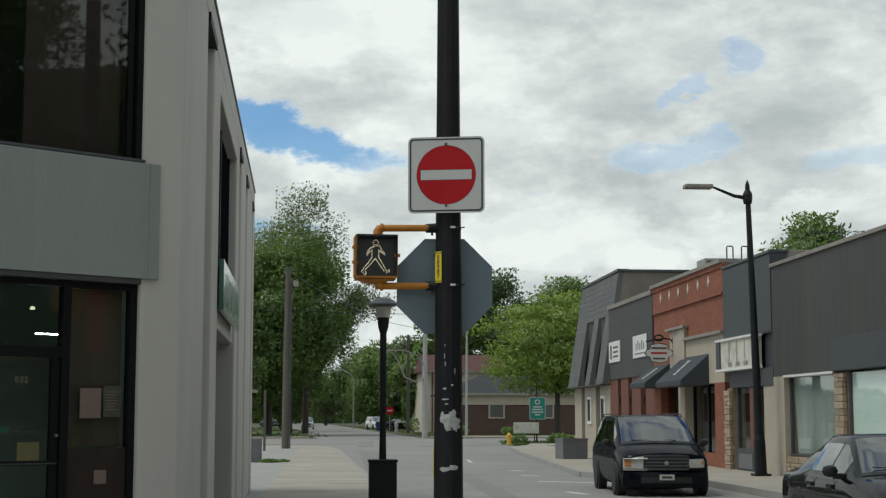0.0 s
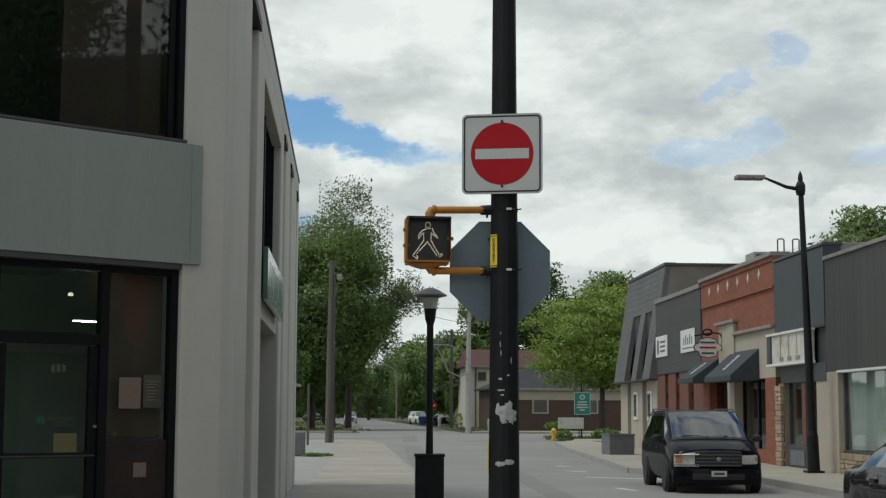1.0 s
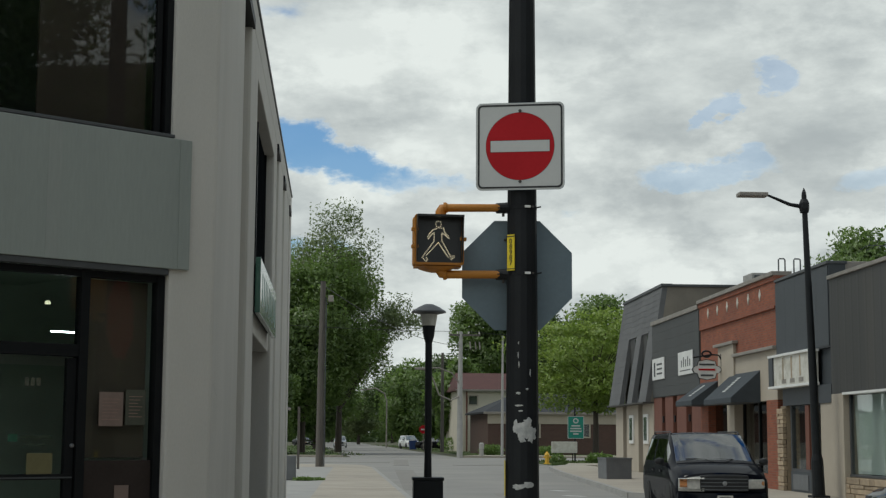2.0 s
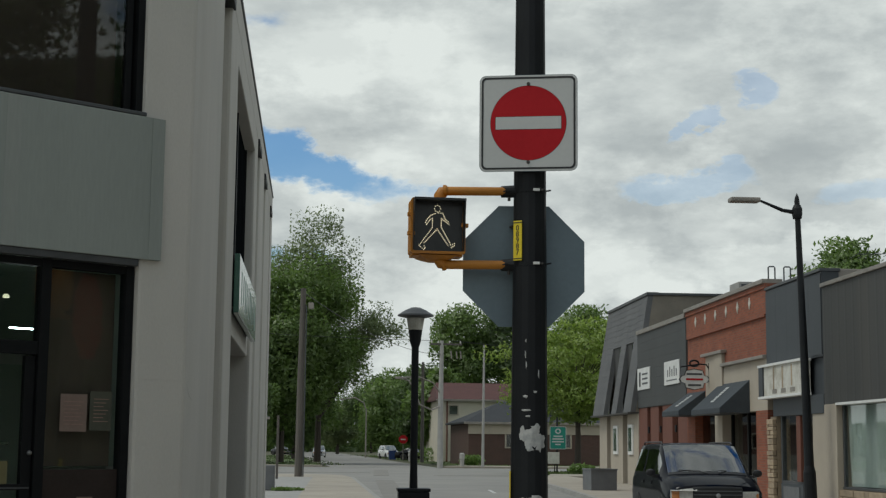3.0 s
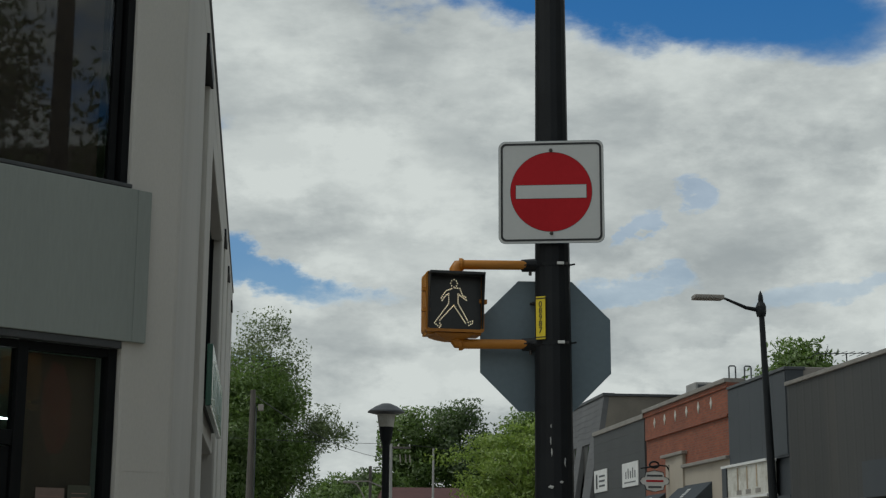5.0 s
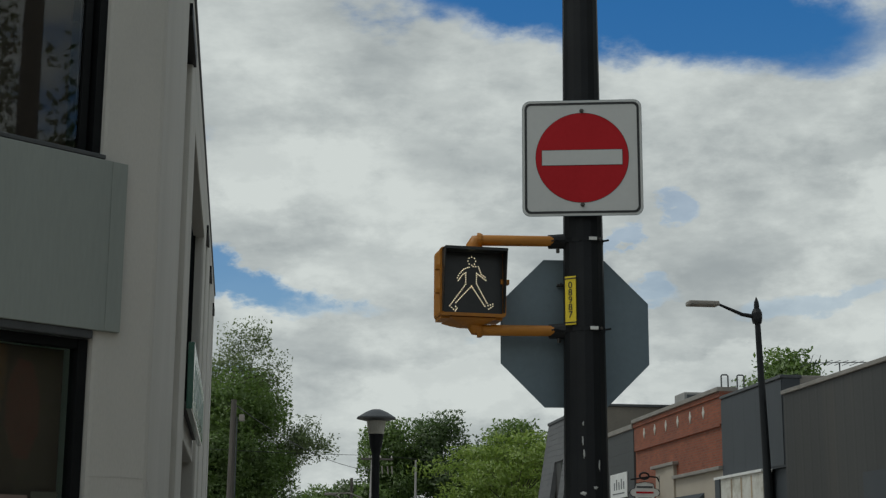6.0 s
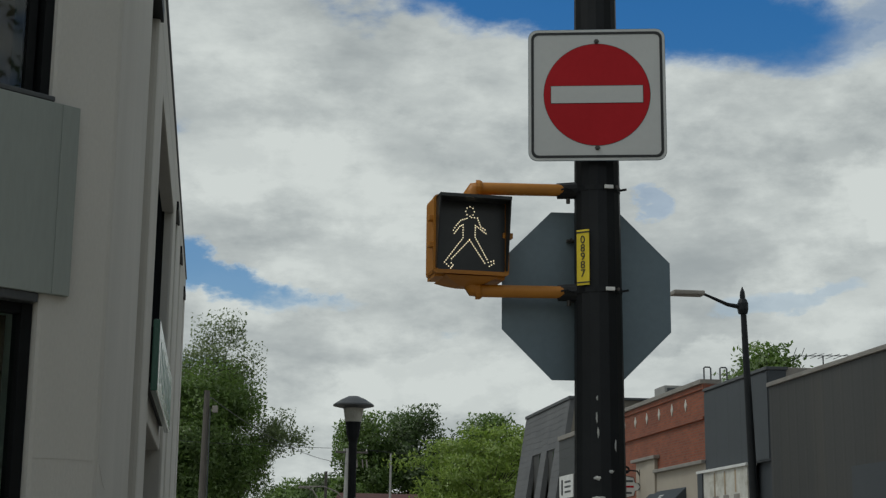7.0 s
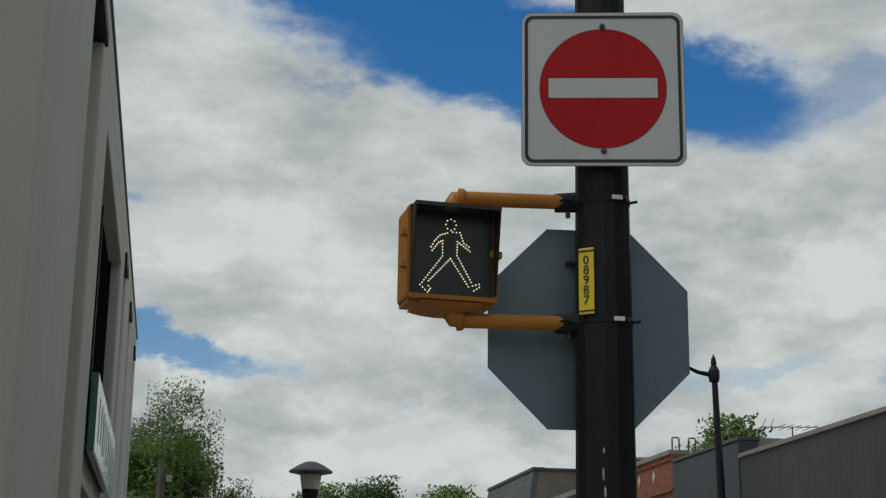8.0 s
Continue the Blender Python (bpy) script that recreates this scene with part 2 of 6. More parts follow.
SIGN_RED = material("red_reflective_sheet", (0.43, 0.014, 0.021), (0.37, 0.011, 0.017), 3, 0.5, bump=0.02, spec=0.15)
SIGN_BLACK = material("black_print", (0.012, 0.013, 0.014), (0.016, 0.017, 0.018), 5, 0.5, bump=0.0)
ALUMINIUM = material("bare_aluminium", (0.165, 0.215, 0.245), (0.14, 0.185, 0.215), 2.0, 0.5, metal=0.3, bump=0.03, fine=30)
BOLT = material("zinc_bolt", (0.12, 0.11, 0.1), (0.07, 0.065, 0.06), 20, 0.5, metal=0.8, bump=0.1)
SIGNAL_YELLOW = material("signal_yellow_paint", (0.46, 0.185, 0.015), (0.39, 0.15, 0.012), 4, 0.5, bump=0.06, stain=(0.32, 0.13, 0.018))
SIGNAL_BLACK = material("signal_lens_black", (0.012, 0.014, 0.015), (0.018, 0.02, 0.021), 8, 0.35, bump=0.04)
TAG_YELLOW = material("yellow_plastic_tag", (0.72, 0.56, 0.02), (0.66, 0.5, 0.02), 10, 0.5, bump=0.03)
LED_ON = lamp_material("lit_diode", (1.0, 0.84, 0.58), 1.1)
TUBE_ON = lamp_material("fluorescent_tube", (0.9, 0.95, 1.0), 24.0)
LAMP_WARM = lamp_material("warm_ceiling_lamp", (1.0, 0.86, 0.62), 1.0)
ASPHALT = material("worn_asphalt", (0.262, 0.252, 0.234), (0.215, 0.208, 0.194), 0.35, 0.9, bump=0.3, fine=60, stain=(0.30, 0.286, 0.258))
ASPHALT_PATCH = material("mended_asphalt", (0.23, 0.218, 0.198), (0.19, 0.18, 0.165), 0.8, 0.9, bump=0.3, fine=60)
CONCRETE = material("pavement_concrete", (0.37, 0.328, 0.27), (0.305, 0.274, 0.228), 0.9, 0.9, bump=0.25, fine=50, vary=0.06, stain=(0.25, 0.23, 0.195))
KERB = material("kerb_concrete", (0.33, 0.32, 0.30), (0.27, 0.265, 0.25), 1.2, 0.9, bump=0.25)
ROADPAINT = material("worn_road_paint", (0.62, 0.62, 0.6), (0.42, 0.42, 0.41), 9, 0.8, bump=0.1)
GRASS = material("lawn", (0.06, 0.10, 0.025), (0.09, 0.12, 0.035), 1.5, 0.95, bump=0.6, fine=25)
SOIL = material("earth", (0.07, 0.08, 0.04), (0.09, 0.085, 0.05), 0.2, 0.95, bump=0.3)
BARK = material("bark", (0.075, 0.06, 0.048), (0.05, 0.042, 0.035), 3, 0.95, bump=0.6, stretch=(4, 4, 0.6))
POLE_WOOD = material("weathered_pole_wood", (0.13, 0.115, 0.10), (0.085, 0.078, 0.07), 2, 0.9, bump=0.3, stretch=(6, 6, 0.4))
POLE_CONCRETE = material("concrete_pole", (0.38, 0.37, 0.35), (0.32, 0.315, 0.30), 2, 0.85, bump=0.1)
LEAF_DEEP = leaf_material("deep_green_leaves", (0.13, 0.215, 0.045), (0.19, 0.285, 0.07))
LEAF_PALE = leaf_material("pale_green_leaves", (0.165, 0.22, 0.08), (0.22, 0.28, 0.11))
LEAF_LIME = leaf_material("lime_green_leaves", (0.20, 0.31, 0.04), (0.33, 0.43, 0.09))
LEAF_DARK = leaf_material("dark_green_leaves", (0.08, 0.135, 0.035), (0.115, 0.18, 0.05))
BRICK_RED = brick_material("orange_red_brick", (0.34, 0.095, 0.042), (0.22, 0.062, 0.032), (0.17, 0.10, 0.075), width=0.19, height=0.072)
BRICK_BROWN = brick_material("brown_brick", (0.10, 0.05, 0.038), (0.08, 0.042, 0.032), (0.11, 0.08, 0.07))
SIDING_DARK = material("dark_grey_metal_siding", (0.047, 0.046, 0.043), (0.038, 0.038, 0.036), 0.5, 0.6, bump=0.06, stain=(0.066, 0.058, 0.048), stretch=(2.2, 2.2, 0.3))
SIDING_BLUE = material("slate_grey_panel", (0.048, 0.055, 0.063), (0.04, 0.047, 0.054), 0.8, 0.6, bump=0.06)
SIDING_GREY = material("charcoal_cladding", (0.058, 0.061, 0.061), (0.049, 0.052, 0.052), 0.8, 0.65, bump=0.08)
SHINGLE = material("grey_mansard_shingle", (0.135, 0.137, 0.138), (0.11, 0.112, 0.115), 1.0, 0.9, bump=0.3, fine=25, vary=0.05)
PARAPET_STONE = material("stained_block_wall", (0.24, 0.215, 0.175), (0.18, 0.162, 0.135), 0.9, 0.95, bump=0.2, stain=(0.14, 0.122, 0.10))
BEIGE = material("beige_stucco", (0.42, 0.37, 0.30), (0.37, 0.325, 0.265), 1.0, 0.9, bump=0.12)
CREAM = material("cream_siding", (0.55, 0.50, 0.41), (0.49, 0.45, 0.37), 0.8, 0.85, bump=0.08)
CAP_LIGHT = material("light_metal_coping", (0.29, 0.265, 0.235), (0.215, 0.195, 0.17), 2, 0.55, metal=0.2, bump=0.05)
STONE = material("tan_ledge_stone", (0.40, 0.31, 0.21), (0.30, 0.235, 0.165), 6, 0.9, bump=0.35, vary=0.25)
TIMBER_RED = material("red_brown_timber", (0.17, 0.062, 0.04), (0.12, 0.045, 0.03), 3, 0.75, bump=0.15, stretch=(5, 5, 0.5))
WHITE_PAINT = material("white_paint", (0.72, 0.72, 0.70), (0.62, 0.62, 0.60), 3, 0.6, bump=0.04)
WHITE_DIRTY = material("dirty_white_panel", (0.62, 0.61, 0.56), (0.48, 0.46, 0.40), 5, 0.6, bump=0.08, stain=(0.30, 0.27, 0.20))
CURTAIN = material("pale_curtain", (0.86, 0.90, 0.87), (0.74, 0.79, 0.76), 3, 0.9, bump=0.1, stretch=(1, 1, 0.2))
PAPERED = material("papered_glass", (0.86, 0.93, 0.89), (0.80, 0.88, 0.83), 1.2, 0.6, bump=0.03)
CANVAS = material("charcoal_canvas", (0.045, 0.055, 0.065), (0.036, 0.044, 0.052), 4, 0.85, bump=0.1)
CAR_BLACK = material("black_car_paint", (0.0025, 0.003, 0.004), (0.003, 0.0035, 0.005), 2, 0.5, bump=0.0, spec=0.02, coat=0.6)
CAR_NAVY = material("dark_blue_car_paint", (0.003, 0.004, 0.008), (0.004, 0.005, 0.009), 2, 0.5, bump=0.0, spec=0.02, coat=0.32)
CAR_SILVER = material("silver_car_paint", (0.40, 0.41, 0.42), (0.36, 0.37, 0.38), 2, 0.3, metal=0.5, bump=0.0, coat=0.8)
CAR_WHITE = material("white_car_paint", (0.65, 0.65, 0.64), (0.6, 0.6, 0.59), 2, 0.3, bump=0.0, coat=0.8)
CAR_GLASS = pane_material("car_glass", (0.6, 0.68, 0.68), clear=0.7, floor=0.26)
TYRE = material("tyre_rubber", (0.018, 0.018, 0.018), (0.024, 0.024, 0.023), 8, 0.85, bump=0.1)
RIM = material("alloy_rim", (0.42, 0.42, 0.43), (0.34, 0.34, 0.35), 6, 0.35, metal=0.85, bump=0.0)
TRIM_BLACK = material("black_plastic", (0.014, 0.014, 0.015), (0.02, 0.02, 0.021), 6, 0.55, bump=0.05)
HEADLIGHT = material("headlight_lens", (0.62, 0.60, 0.55), (0.45, 0.44, 0.41), 12, 0.12, bump=0.0, coat=1.0)
AMBER = material("amber_lens", (0.60, 0.27, 0.10), (0.5, 0.22, 0.08), 10, 0.2, bump=0.0, coat=1.0)
TEAL = material("teal_sign_sheet", (0.012, 0.23, 0.17), (0.012, 0.20, 0.15), 4, 0.5, bump=0.02)
PALE_GREEN = material("pale_green_streak", (0.22, 0.34, 0.29), (0.16, 0.27, 0.22), 5, 0.35, bump=0.02)
GREEN_SIGN = material("green_sign_face", (0.025, 0.105, 0.07), (0.05, 0.135, 0.10), 1.6, 0.25, bump=0.02, coat=0.5)
ROOF_RED = material("maroon_shingles", (0.10, 0.042, 0.038), (0.08, 0.035, 0.032), 1.5, 0.9, bump=0.3)
ROOF_DARK = material("charcoal_shingles", (0.04, 0.043, 0.05), (0.03, 0.033, 0.038), 1.5, 0.9, bump=0.3)
HYDRANT = material("yellow_hydrant_paint", (0.62, 0.38, 0.03), (0.55, 0.32, 0.03), 6, 0.5, bump=0.05)
PLANTER = material("dark_grey_planter", (0.15, 0.155, 0.16), (0.12, 0.125, 0.13), 3, 0.7, bump=0.1)
PAPER = material("notice_paper", (0.20, 0.145, 0.12), (0.175, 0.125, 0.105), 8, 0.8, bump=0.02)
PAPER_GREEN = material("green_notice", (0.065, 0.068, 0.048), (0.05, 0.053, 0.038), 8, 0.8, bump=0.02)
PAPER_YELLOW = material("yellow_notice", (0.15, 0.135, 0.06), (0.125, 0.112, 0.05), 8, 0.8, bump=0.02)
BLUE_BIN = material("blue_bin_plastic", (0.015, 0.04, 0.14), (0.012, 0.032, 0.11), 4, 0.6, bump=0.05)


# ---------------------------------------------------------------- building blocks
def empty(name, m=None, label="", category="", group="", kind=""):
    ob = new(name)
    ob.empty_display_size = 0.2
    if m is not None:
        ob.matrix_world = m
    return tagged(ob, label, category, group, kind)


# true size and place of what was laid out in rough units: the corner by the pole, and the street beyond it
LIFT = 0.08
NEAR = Matrix.Translation((0, 0, LIFT)) @ Matrix.Scale(0.9, 4)
BEYOND = Matrix(((1.098, 0, 0, -2.47), (0, 1.179, 0, -6.12), (0, 0, 1.02, 0), (0, 0, 0, 1)))


BEND = Matrix.Translation((0, 62, 0)) @ Matrix.Rotation(radians(3.3), 4, "Z") @ Matrix.Translation((0, -62, 0))      # past the crossing the street bears to the left


def street(ob, tall=1.0, past=False):
    """Sets a top-level thing of the street in its true place; past: beyond the crossing."""
    ob.matrix_basis = (BEND @ BEYOND if past else BEYOND) @ Matrix.Diagonal((1, 1, tall, 1)) @ ob.matrix_basis
    return ob


def part(name, bm, mat, parent=None, label="", smooth=False):
    """One mesh object out of a bmesh, under a thing or a part."""
    me = bpy.data.meshes.new(name)
    bmesh.ops.recalc_face_normals(bm, faces=bm.faces)
    if smooth:
        for f in bm.faces:
            f.smooth = True
    bm.to_mesh(me)
    bm.free()
    if smooth:
        me.set_sharp_from_angle(angle=radians(38))
    me.materials.append(mat)
    ob = new(name, me)
    if mat in (SHOP_GLASS, DOOR_GLASS, GLASS):
        ob.visible_shadow = False      # daylight passes the panes
    if parent is not None:
        ob.parent = parent
    return tagged(ob, label)


def twin(name, ob, m, parent=None):
    """Another piece on the same mesh."""
    c = new(name, ob.data)
    if parent is not None:
        c.parent = parent
    c.matrix_basis = m
    return c


def box(x0, y0, z0, x1, y1, z1, bevel=0.0, bm=None):
    own = bmesh.new()
    bmesh.ops.create_cube(own, size=1)
    for v in own.verts:
        v.co = Vector(((x0 + x1) / 2 + v.co.x * (x1 - x0), (y0 + y1) / 2 + v.co.y * (y1 - y0), (z0 + z1) / 2 + v.co.z * (z1 - z0)))
    if bevel:
        bmesh.ops.bevel(own, geom=own.edges[:], offset=bevel, segments=2, affect="EDGES", profile=0.6)
    return join(bm, own)


def join(bm, own):
    if bm is None:
        return own
    me = bpy.data.meshes.new("tmp")
    own.to_mesh(me)
    own.free()
    bm.from_mesh(me)
    bpy.data.meshes.remove(me)
    return bm


def bars(name, boxes, bevel, mat, parent, label=""):
    for b in boxes:
        part(name, box(*b, bevel), mat, parent, label)


def lathe(profile, sides=20, bm=None, axis_m=None, cap=True):
    """Turned body: profile of (radius, height) from bottom to top."""
    own = bmesh.new()
    rings = []
    for r, h in profile:
        rings.append([own.verts.new((r * math.cos(2 * math.pi * k / sides), r * math.sin(2 * math.pi * k / sides), h)) for k in range(sides)])
    for a, b in zip(rings, rings[1:]):
        for k in range(sides):
            own.faces.new((a[k], a[(k + 1) % sides], b[(k + 1) % sides], b[k]))
    if cap:
        own.faces.new(rings[0][::-1])
        own.faces.new(rings[-1])
    if axis_m is not None:
        own.transform(axis_m)
    return join(bm, own)


def tube(points, radius, sides=10, bm=None):
    """Round bar along points; radius may be a list."""
    own = bmesh.new()
    pts = [Vector(p) for p in points]
    rad = radius if isinstance(radius, (list, tuple)) else [radius] * len(pts)
    rings, ref = [], None
    for i, p in enumerate(pts):
        d = (pts[min(i + 1, len(pts) - 1)] - pts[max(i - 1, 0)]).normalized()
        if ref is None:
            ref = Vector((0, 0, 1)) if abs(d.z) < 0.9 else Vector((1, 0, 0))
        s = d.cross(ref).normalized()
        ref = s.cross(d).normalized()
        rings.append([own.verts.new(p + rad[i] * (math.cos(2 * math.pi * k / sides) * s + math.sin(2 * math.pi * k / sides) * ref)) for k in range(sides)])
    for a, b in zip(rings, rings[1:]):
        for k in range(sides):
            own.faces.new((a[k], a[(k + 1) % sides], b[(k + 1) % sides], b[k]))
    own.faces.new(rings[0][::-1])
    own.faces.new(rings[-1])
    return join(bm, own)


def prism(outline, depth, bm=None, m=None):
    """Outline of (x, z) drawn out from y = 0 to y = depth."""
    own = bmesh.new()
    a = [own.verts.new((x, 0, z)) for x, z in outline]
    b = [own.verts.new((x, depth, z)) for x, z in outline]
    own.faces.new(a)
    own.faces.new(b[::-1])
    n = len(a)
    for k in range(n):
        own.faces.new((a[k], b[k], b[(k + 1) % n], a[(k + 1) % n]))
    if m is not None:
        own.transform(m)
    return join(bm, own)


def slab(outline, z0, z1, bm=None):
    """Ground piece: outline of (x, y) from z0 to z1."""
    own = bmesh.new()
    a = [own.verts.new((x, y, z0)) for x, y in outline]
    b = [own.verts.new((x, y, z1)) for x, y in outline]
    own.faces.new(a[::-1])
    own.faces.new(b)
    n = len(a)
    for k in range(n):
        own.faces.new((a[k], a[(k + 1) % n], b[(k + 1) % n], b[k]))
    return join(bm, own)


def rounded(w, h, r, steps=6):
    """Rounded rectangle about the origin, as (x, z)."""
    out = []
    for cx, cz, a0 in ((w / 2 - r, h / 2 - r, 0), (-w / 2 + r, h / 2 - r, 90), (-w / 2 + r, -h / 2 + r, 180), (w / 2 - r, -h / 2 + r, 270)):
        for k in range(steps + 1):
            a = radians(a0 + 90 * k / steps)
            out.append((cx + r * math.cos(a), cz + r * math.sin(a)))
    return out


def ring_prism(outer, inner, depth):
    own = bmesh.new()
    n = len(outer)
    v = [[own.verts.new((x, y, z)) for x, z in o] for o, y in ((outer, 0), (inner, 0), (outer, depth), (inner, depth))]
    for k in range(n):
        j = (k + 1) % n
        own.faces.new((v[0][k], v[0][j], v[1][j], v[1][k]))
        own.faces.new((v[2][k], v[3][k], v[3][j], v[2][j]))
        own.faces.new((v[0][k], v[2][k], v[2][j], v[0][j]))
        own.faces.new((v[1][k], v[1][j], v[3][j], v[3][k]))
    return own


def lettering(name, text, size, mat, parent, m):
    cu = bpy.data.curves.new(name, "FONT")
    cu.body, cu.size, cu.align_x, cu.align_y, cu.extrude = text, size, "CENTER", "CENTER", 0.001
    tmp = new(name, cu)
    me = bpy.data.meshes.new_from_object(tmp.evaluated_get(bpy.context.evaluated_depsgraph_get()))
    bpy.data.objects.remove(tmp)
    me.materials.append(mat)
    ob = new(name, me)
    ob.parent = parent
    ob.matrix_basis = m
    return ob


# ---------------------------------------------------------------- ground, roads, pavements
ROAD_Z = -0.15
tagged(part("ground", slab([(-2500, -2500), (2500, -2500), (2500, 2500), (-2500, 2500)], -0.5, -0.2), SOIL), "flat grassy earth reaching to the horizon", "ground", kind="structure")


def left_kerb(y):
    return 0.50 - 0.0135 * y


RIGHT_KERB = [(10.1, -40), (10.1, 28.5), (8.9, 30.2), (8.15, 31.5), (8.7, 39.4), (9.5, 52), (10.4, 62), (11.6, 66), (16, 67.5), (60, 67.5)]
tagged(part("road", slab([(left_kerb(-40) - 0.1, -40), (14, -40), (14, 73), (-1.2, 73)], -0.3, ROAD_Z), ASPHALT), "worn grey asphalt side street", "road", kind="structure")
street(tagged(part("road_cross", slab([(-90, 66.2), (90, 66.2), (90, 98.5), (-90, 98.5)], -0.3, ROAD_Z - 0.004), ASPHALT), "worn grey asphalt cross street", "road", kind="structure"), past=True)
street(tagged(part("road_far", slab([(3.4, 98), (11.2, 98), (14.6, 200), (21, 400), (9, 400), (5.4, 200)], -0.3, ROAD_Z), ASPHALT), "grey asphalt street running on between trees", "road", kind="structure"), past=True)

# pavement beside the corner building, laid in slabs
pave_l = empty("pavement_left", label="pale concrete pavement laid in slabs", category="pavement", kind="structure")
part("kerb", slab([(left_kerb(-30), -30), (left_kerb(-30) + 0.15, -30), (left_kerb(64) + 0.15, 64), (left_kerb(64), 64)], -0.3, -0.004), KERB, pave_l)
part("base", slab([(-9, -30), (left_kerb(-30) - 0.005, -30), (left_kerb(64) - 0.005, 64), (-9, 64)], -0.3, -0.012), KERB, pave_l)
for i in range(-18, 40):
    y0, y1 = i * 1.6 + 0.003, (i + 1) * 1.6 - 0.003
    for x0, x1, free in ((-9.0, -5.0, False), (-5.0, -2.2, False), (-2.2, 0, True)):
        e0, e1 = (left_kerb(y0) - 0.003, left_kerb(y1) - 0.003) if free else (x1 - 0.003, x1 - 0.003)
        if x1 <= -2.2 and i >= 1:
            continue
        part("paving_slab", slab([(x0 + 0.003, y0), (e0, y0), (e1, y1), (x0 + 0.003, y1)], -0.03, 0.002 * math.sin(i * 7.3 + x0)), CONCRETE, pave_l)
tagged(part("pavement_corner", slab([(-30, 64.1), (-0.36, 64.1), (-0.8, 69.5), (-1.8, 71.4), (-30, 71.4)], -0.3, -0.01), CONCRETE), "pale concrete corner pavement at the crossing", "pavement", kind="structure")
bm = bmesh.new()
for (xa, ya), (xb, yb) in zip(RIGHT_KERB[:8], RIGHT_KERB[1:8]):
    slab([(xa, ya), (12.6, ya), (12.6, yb), (xb, yb)], -0.3, 0.0, bm)
slab([(11.6, 66), (12.6, 66), (16, 66), (16, 67.5)], -0.3, -0.002, bm)
slab([(11.6, 66), (16, 67.5), (16, 71.2), (12.6, 71.2)], -0.3, 0.0, bm)
slab([(16, 67.5), (60, 67.5), (60, 71.2), (16, 71.2)], -0.3, 0.0, bm)
street(tagged(part("pavement_right", bm, CONCRETE), "pale concrete pavement before the shops", "pavement", kind="structure"))
bm = bmesh.new()
for (xa, ya), (xb, yb) in zip(RIGHT_KERB, RIGHT_KERB[1:]):
    d = Vector((yb - ya, xa - xb)).normalized() * 0.15
    slab([(xa - d.x, ya - d.y), (xa, ya), (xb, yb), (xb - d.x, yb - d.y)], -0.3, 0.005, bm)
street(tagged(part("kerb_right", bm, KERB), "concrete kerb of the shop pavement", "kerb", kind="structure"))
street(tagged(part("pavement_far", slab([(11.6, 98.5), (60, 98.5), (60, 103), (13.5, 103), (12.2, 101)], -0.3, -0.01), CONCRETE), "pale concrete pavement across the crossing", "pavement", kind="structure"), past=True)
street(tagged(part("pavement_far_left", slab([(-60, 98.5), (2.8, 98.5), (2.9, 100.2), (-60, 100.2)], -0.3, -0.01), CONCRETE), "pale concrete pavement under the trees", "pavement", kind="structure"), past=True)


def lawn(name, outline, seed, blades, label):
    """Mown grass: a sheet with blades standing on it."""
    rnd = np.random.RandomState(seed)
    xs, ys = [p[0] for p in outline], [p[1] for p in outline]
    verts, faces = [(x, y, -0.02) for x, y in outline] + [(x, y, -0.3) for x, y in outline], []
    n = len(outline)
    faces.append(tuple(range(n)))
    for k in range(n):
        faces.append((k, n + k, n + (k + 1) % n, (k + 1) % n))
    for _ in range(blades):
        x, y, a, h = rnd.uniform(min(xs), max(xs)), rnd.uniform(min(ys), max(ys)), rnd.uniform(0, 6.28), rnd.uniform(0.05, 0.16)
        b = len(verts)
        verts += [(x - 0.06 * math.cos(a), y - 0.06 * math.sin(a), -0.02), (x + 0.06 * math.cos(a), y + 0.06 * math.sin(a), -0.02), (x + rnd.uniform(-0.06, 0.06), y + rnd.uniform(-0.06, 0.06), h)]
        faces.append((b, b + 1, b + 2))
    me = bpy.data.meshes.new(name)
    me.from_pydata(verts, [], faces)
    me.materials.append(GRASS)
    return street(tagged(new(name, me), label, "grass", kind="stuff"), past=True)


lawn("lawn", [(12.6, 71.2), (40, 71.2), (40, 76), (12.8, 76)], 1, 5000, "mown green grass strip behind the pavement")
lawn("lawn", [(-40, 100.3), (2.8, 100.3), (4.6, 200), (-40, 200)], 2, 7000, "mown green grass under the street trees")
lawn("lawn", [(13.5, 103.2), (60, 103.2), (60, 220), (16.5, 220)], 3, 7000, "mown green grass before the houses")
bm = bmesh.new()
for x0, y0, x1, y1, w in ((4.75, 28.3, 7.4, 26.6, 0.22), (4.6, 22.7, 4.85, 21.5, 0.16), (5.0, 36.6, 5.35, 36.0, 0.25), (4.8, 32.5, 5.3, 31.9, 0.2), (4.6, 45.0, 4.8, 49.0, 0.12), (4.8, 16.4, 7.2, 15.6, 0.12)):
    d = Vector((y1 - y0, x0 - x1)).normalized() * w / 2
    slab([(x0 - d.x, y0 - d.y), (x1 - d.x, y1 - d.y), (x1 + d.x, y1 + d.y), (x0 + d.x, y0 + d.y)], ROAD_Z, ROAD_Z + 0.005, bm)
tagged(part("road_marking", bm, ROADPAINT), "worn white parking lines on asphalt", "marking", kind="structure")

